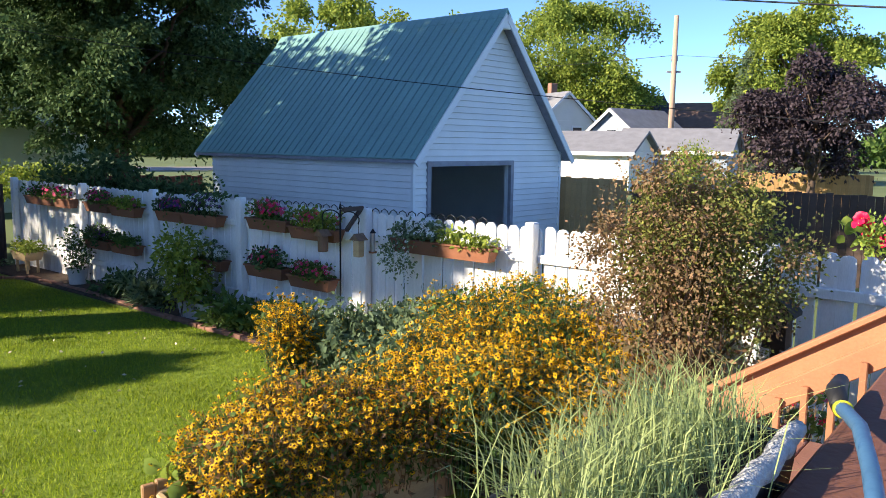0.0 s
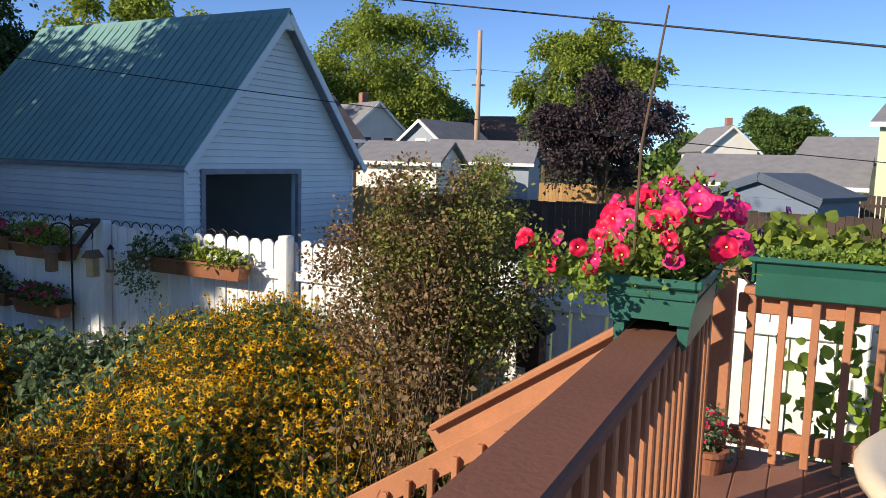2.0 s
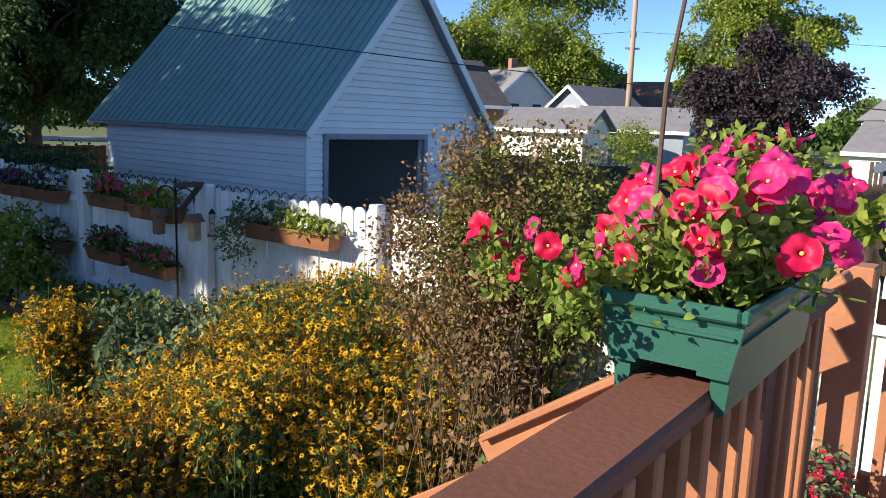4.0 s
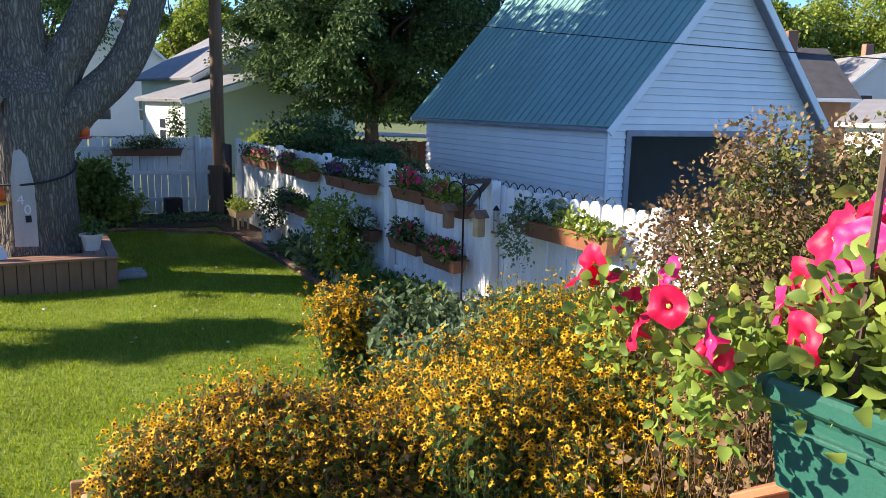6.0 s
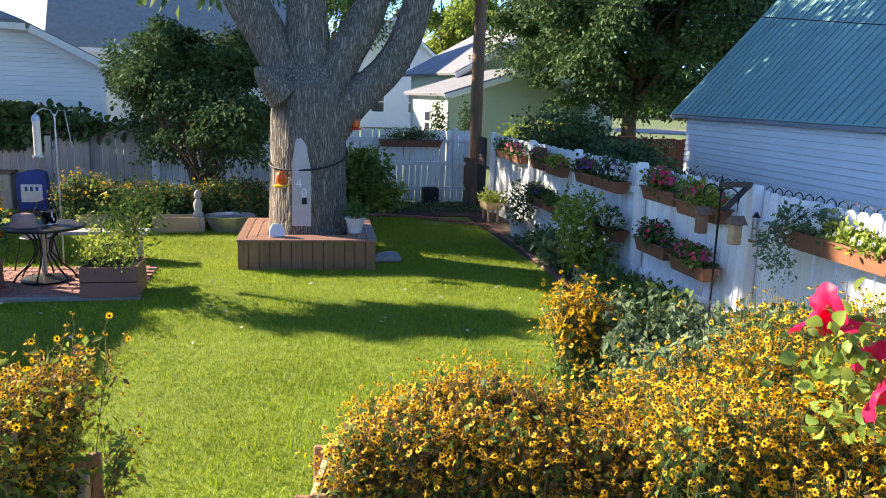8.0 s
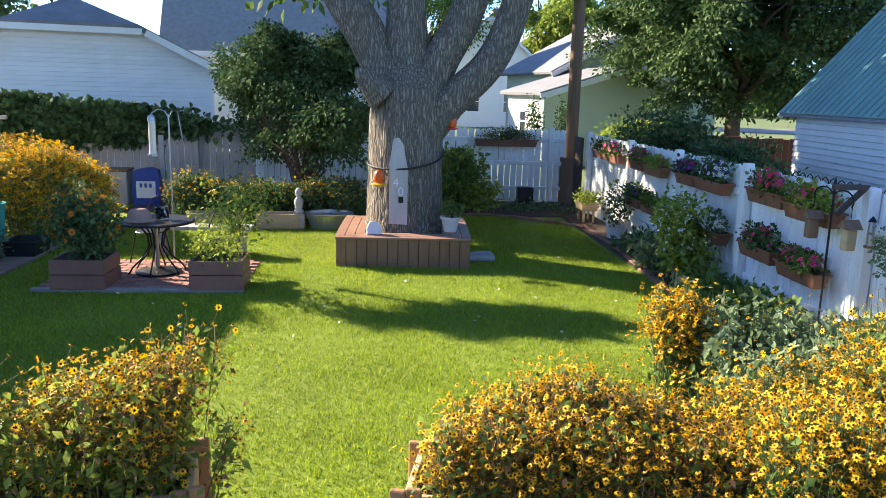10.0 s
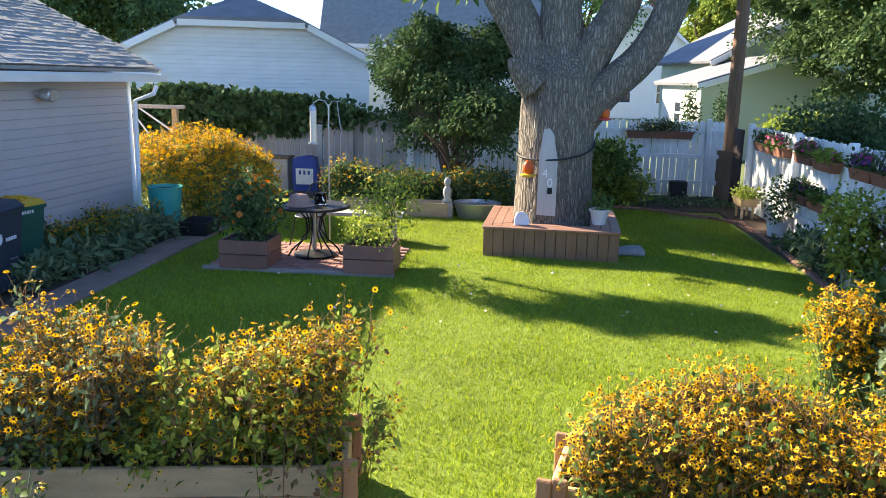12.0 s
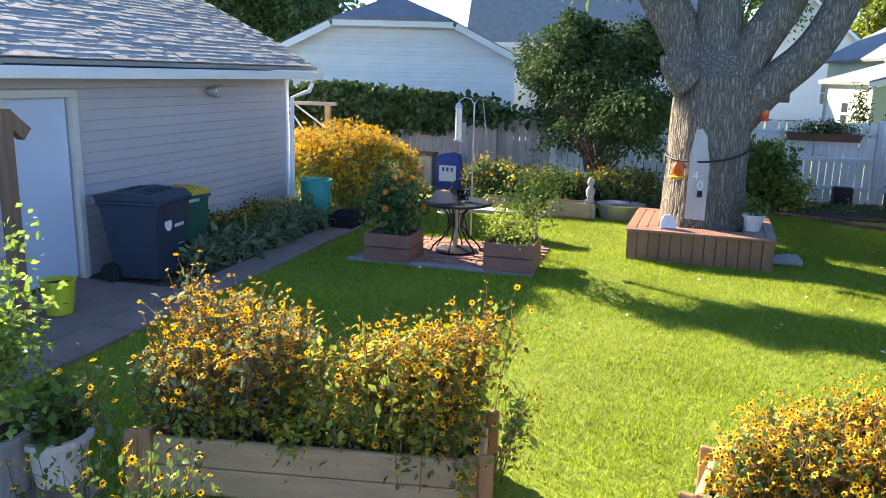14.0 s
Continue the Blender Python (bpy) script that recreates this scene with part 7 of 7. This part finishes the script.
def cart(m, w, d, h, body, lid, label):
    t = thing("waste_cart", m, label, "waste cart", "waste carts")
    g_ = Geo()
    g_.add([(-w * 0.42, -d * 0.4, 0.06), (w * 0.42, -d * 0.4, 0.06), (w * 0.42, d * 0.3, 0.06), (-w * 0.42, d * 0.3, 0.06), (-w / 2, -d / 2, h * 0.9), (w / 2, -d / 2, h * 0.9), (w / 2, d / 2, h * 0.9), (-w / 2, d / 2, h * 0.9)],
           [(3, 2, 1, 0), (4, 5, 6, 7), (0, 1, 5, 4), (1, 2, 6, 5), (2, 3, 7, 6), (3, 0, 4, 7)])
    part("body", g_, body, t)
    part("rim", Geo().box((0, 0, h * 0.9), (w + 0.05, d + 0.05, 0.05), ch=0.012), body, t)
    ld = part("lid", Geo().prism([(-d * 0.54, h * 0.925), (d * 0.54, h * 0.925), (d * 0.5, h * 0.98), (d * 0.1, h * 1.01), (-d * 0.4, h * 0.985)], -w * 0.53, w * 0.53, pose(0, 0, 0, 0, 0, 90)), lid, t)
    for k in (-0.3, -0.1, 0.1, 0.3):
        part("ridge", Geo().box((k * w, 0, h * 1.0), (0.04, d * 0.6, 0.03), ch=0.008), lid, ld)
    for s in (-1, 1):
        part("wheel", Geo().tube([(s * w * 0.44, d * 0.36, 0.12), (s * w * 0.52, d * 0.36, 0.12)], 0.12, 16), M_RUBBER, t)
    part("handle", Geo().tube([(-w * 0.4, d * 0.5, h * 0.9), (-w * 0.4, d * 0.62, h * 0.94), (w * 0.4, d * 0.62, h * 0.94), (w * 0.4, d * 0.5, h * 0.9)], 0.018, 8), body, t)
    return t


CT = SHM @ pose(0.36, -0.72, 0.03, 0, 0, 8)
c1 = cart(CT, 0.76, 0.76, 1.08, M_NAVY, M_NAVY, "dark navy wheeled waste cart with white markings")
part("emblem", Geo().lathe([(0.001, 0.0), (0.075, 0.001), (0.08, 0.004)], 20), M_PAPER, c1, "white round emblem").matrix_basis = pose(-0.12, -0.36, 0.7, 85, 0, 0)
for k in range(7):
    part("marking", Geo().box((0.02 + k * 0.032, -0.372, 0.66), (0.02, 0.006, 0.04), ch=0.001), M_PAPER, c1)
part("latch", Geo().box((0.16, -0.36, 0.42), (0.14, 0.02, 0.012)), M_GALV, c1)
c2 = cart(SHM @ pose(1.24, -0.5, 0.03, 0, 0, -6), 0.56, 0.6, 0.98, M_CARTG, M_YLID, "green wheeled cart with a yellow lid")
for k in range(5):
    part("marking", Geo().box((-0.08 + k * 0.04, -0.302, 0.84), (0.026, 0.006, 0.05), ch=0.001), M_PAPER, c2)
solo("wooden_post", Geo().box((0, 0, 1.05), (0.12, 0.12, 2.2)).box((0.12, 0, 2.0), (0.3, 0.1, 0.14), pose(0, 0, 0, 0, 40, 0)), M_POLE, SHM @ pose(-1.72, -0.9, 0), "weathered brown pergola post by the door", "post")

# ---- pots beside the walk ----
pot("flower_pot", uv(0.93, -3.8, 0.02), 0.13, 0.19, 0.3, M_CORD, "white ribbed clay flower pot", 0.025)
plant("potted_plant", uv(0.93, -3.8, 0.28), (0.22, 0.22, 0.18), 0.14, 260, 0.1, M_LEAF, 260, "broad green leaves in the white pot")
pot("barrel_planter", uv(1.2, -4.15, 0.02), 0.27, 0.33, 0.4, M_PLANK, "grey wooden half-barrel planter beside the walk", 0.02, "planter")
plant("tall_herbs", uv(1.2, -4.15, 0.4), (0.45, 0.45, 0.62), 0.5, 4200, 0.055, M_LEAFP, 261, "tall pale green feathery herbs in the barrel", "plant", 80, 0.2, 18, M_LEAFY, flowers=((M_YEL, 12, 0.03, 8),))
pot("bucket", uv(-1.85, -6.3, 0.04), 0.13, 0.17, 0.34, M_YPOT, "yellow-green plastic bucket by the carts", 0.01, "bucket")

# ---- things by the back fence ----
for v_, L in ((-2.05, 0.8), (-3.2, 1.0)):
    t = thing("wooden_box", uv(-10.05, v_, 0), "low pale wooden planting box", "planter", "low boxes")
    part("front_board", Geo().box((0.2, 0, 0.14), (0.04, L, 0.28), ch=0.008), M_CEDAR, t)
    part("back_board", Geo().box((-0.2, 0, 0.14), (0.04, L, 0.28), ch=0.008), M_CEDAR, t)
    part("soil", Geo().box((0, 0, 0.1), (0.36, L - 0.04, 0.18)), M_DIRT, t)
    for s in (-1, 1):
        part("end_board", Geo().box((0, s * (L / 2 - 0.02), 0.14), (0.36, 0.04, 0.28), ch=0.008), M_CEDAR, t)
solo("garden_statue", Geo().lathe([(0.09, 0), (0.09, 0.06), (0.06, 0.08), (0.075, 0.16), (0.085, 0.24), (0.05, 0.3), (0.035, 0.32), (0.062, 0.36), (0.068, 0.41), (0.045, 0.46), (0.01, 0.48)], 16), M_STONE, uv(-9.98, -1.68, 0.28 - 0.0), "small pale stone garden figure", "statue", smooth=True)
solo("wash_tub", Geo().lathe([(0.28, 0), (0.35, 0.27), (0.37, 0.28), (0.37, 0.3), (0.34, 0.3), (0.33, 0.24), (0.01, 0.23)], 24, sy=1.25), M_GALV, uv(-10.05, -1.12, 0), "oval galvanised wash tub", "tub", smooth=False)
solo("statue_block", Geo().box((0, 0, 0.14), (0.22, 0.22, 0.28), ch=0.01), M_STONE, uv(-9.98, -1.68, 0), "stone block under the figure", "block")
solo("metal_lid", Geo().lathe([(0.3, 0), (0.3, 0.02), (0.24, 0.05), (0.02, 0.06)], 24), M_GALV, uv(-12.9, 0.1, 0.85) @ pose(0, 0, 0, 0, 80, 0), "round grey metal lid leaning by the fence", "lid", smooth=False)
solo("dark_box", Geo().box((0, 0, 0.22), (0.3, 0.36, 0.44), ch=0.02), M_RUBBER, uv(-13.3, 3.2, 0), "small dark bin against the back fence", "bin")
pot("flower_pot", uv(-9.15, 4.1, 0), 0.14, 0.18, 0.3, M_CORD, "white plastic pot at the fence", 0.015)
plant("potted_plant", uv(-9.15, 4.1, 0.28), (0.26, 0.22, 0.36), 0.34, 700, 0.06, M_LEAFD, 262, "dark plant with pale purple flowers in the pot", "flowers", 40, 0.2, 6, flowers=((M_WPET, 30, 0.022, 5), (M_PURP, 20, 0.022, 5)))
wb = thing("wooden_stand", uv(-11.0, 4.05, 0), "low wooden plant stand in the corner", "plant stand")
part("tray", Geo().tapered((0.5, 0.3), (0.62, 0.36), 0.28, 0.44, 0.02), M_CEDAR, wb)
for x in (-0.2, 0.2):
    for y in (-0.1, 0.1):
        part("leg", Geo().box((x, y, 0.14), (0.04, 0.04, 0.28)), M_CEDAR, wb)
plant("potted_plant", uv(-11.0, 4.05, 0.4), (0.42, 0.26, 0.14), 0.12, 500, 0.07, M_LEAFY, 263, "yellow-green foliage in the plant stand")
solo("garden_trough", Geo().tapered((0.7, 0.26), (0.8, 0.32), 0, 0.26, 0.02), M_PLANK, uv(-5.2, 3.95, 0.03), "grey trough under the white-flowered shrub", "planter")

# ---- beside and on the deck ----
tq = deck_pose(-0.205, -3.0, 1.98, 90)
tr = thing("grass_trough", tq, "long black trough with a fuzzy grey liner", "planter")
part("trough", Geo().tapered((0.54, 0.20), (0.58, 0.24), 0, 0.19, 0.012), M_RUBBER, tr)
rg = random.Random(2)
for y in (-0.118,):
    liner = Geo().tube([(-0.29 + k * 0.029, y + rg.uniform(-0.004, 0.004), 0.195 + rg.uniform(-0.004, 0.004)) for k in range(21)], [0.015 + rg.uniform(-0.002, 0.003) for _ in range(21)], 10)
    part("liner", liner, M_FUZZ, tr, "fuzzy grey fibre liner", smooth=True)
part("soil", Geo().box((0, 0, 0.16), (0.54, 0.19, 0.03)), M_DIRT, tr)
for x in (-0.2, 0.2):
    part("bracket", Geo().box((x, -0.13, 0.08), (0.03, 0.06, 0.12)).box((x, -0.02, -0.01), (0.03, 0.24, 0.02)), M_IRON, tr)
rng = np.random.default_rng(6)
og = thing("ornamental_grass", tq @ pose(0, 0, 0.17), "fine arching blue-green ornamental grass", "plant")
n = 1700
b0 = np.stack([rng.uniform(-0.26, 0.26, n), rng.normal(size=n) * 0.045, np.zeros(n)], 1)
out = rng.normal(size=(n, 3)) * [0.045, 0.04, 0] + [0.02, 0.02, 0]
hgt = 0.03 + 0.12 * rng.random((n, 1)) ** 1.6
mid = b0 + out * 0.45 + hgt * [0, 0, 0.75]
tip = b0 + out * 1.5 + hgt * [0, 0, 0.92]
w = unit(np.cross(out + 1e-3, [[0, 0, 1.0]])) * 0.0009
v = np.stack([b0 - w, b0 + w, mid - w, mid + w, tip], 1).reshape(-1, 3)
k = np.arange(n)[:, None] * 5
part("blades", tri_mesh("blades", v, np.concatenate([k + [0, 1, 3], k + [0, 3, 2], k + [2, 3, 4]], 0), M_ORNG), None, og)
hs = thing("garden_hose", deck_pose(0, 0, 0), "blue garden hose looped beside the handrail", "hose")
part("loop", Geo().tube([(-0.07, -2.52, 2.166), (-0.05, -2.58, 2.18), (-0.01, -2.68, 2.19), (0.03, -2.82, 2.18), (0.06, -2.94, 2.165), (0.085, -3.04, 2.12), (0.1, -3.1, 1.95), (0.1, -3.12, 1.6), (0.1, -3.12, 1.21)], 0.012, 10), M_BLUE, hs, smooth=True)
part("nozzle", Geo().tube([(-0.07, -2.52, 2.166), (-0.09, -2.45, 2.172), (-0.1, -2.36, 2.168)], [0.014, 0.018, 0.014], 10), M_RUBBER, hs, smooth=True)
part("connector", Geo().tube([(-0.063, -2.535, 2.168), (-0.055, -2.56, 2.175)], 0.0155, 12), M_YPOT, hs, "yellow-green connector", smooth=True)
dt_ = thing("deck_table", deck_pose(1.03, -1.03, DZ), "round patio table with a blue-grey top and cream rim", "table")
part("top", Geo().lathe([(0.5, 0.70), (0.5, 0.72)], 40), M_TABLETOP, dt_)
part("rim", Geo().lathe([(0.5, 0.685), (0.54, 0.69), (0.545, 0.715), (0.525, 0.735), (0.5, 0.73)], 40), M_CREAM, dt_, smooth=True)
for k in range(4):
    a = k * math.pi / 2 + 0.6
    part("leg", Geo().tube([(0.4 * math.cos(a), 0.4 * math.sin(a), 0.7), (0.46 * math.cos(a), 0.46 * math.sin(a), 0)], 0.018, 8), M_CREAM, dt_)
pot("flower_pot", deck_pose(0.01, 0.60, DZ), 0.06, 0.08, 0.09, M_TERRA, "terracotta flower pot in the deck corner", 0.015)
plant("potted_flowers", deck_pose(0.01, 0.60, DZ + 0.07), (0.1, 0.1, 0.12), 0.1, 420, 0.03, M_LEAFBL, 264, "small red flowers in a deck-corner pot", "flowers", 30, 0.2, 4, flowers=((M_RED, 26, 0.022, 6),))
plant("garden_flowers", deck_pose(-0.9, 1.15, 0.0), (0.7, 0.35, 0.35), 0.75, 900, 0.06, M_LEAF, 265, "magenta petunias growing beyond the stair railing", "flowers", 40, 0.2, 10, flowers=((M_MAG, 30, 0.03, 5), (M_RED, 20, 0.03, 5)))
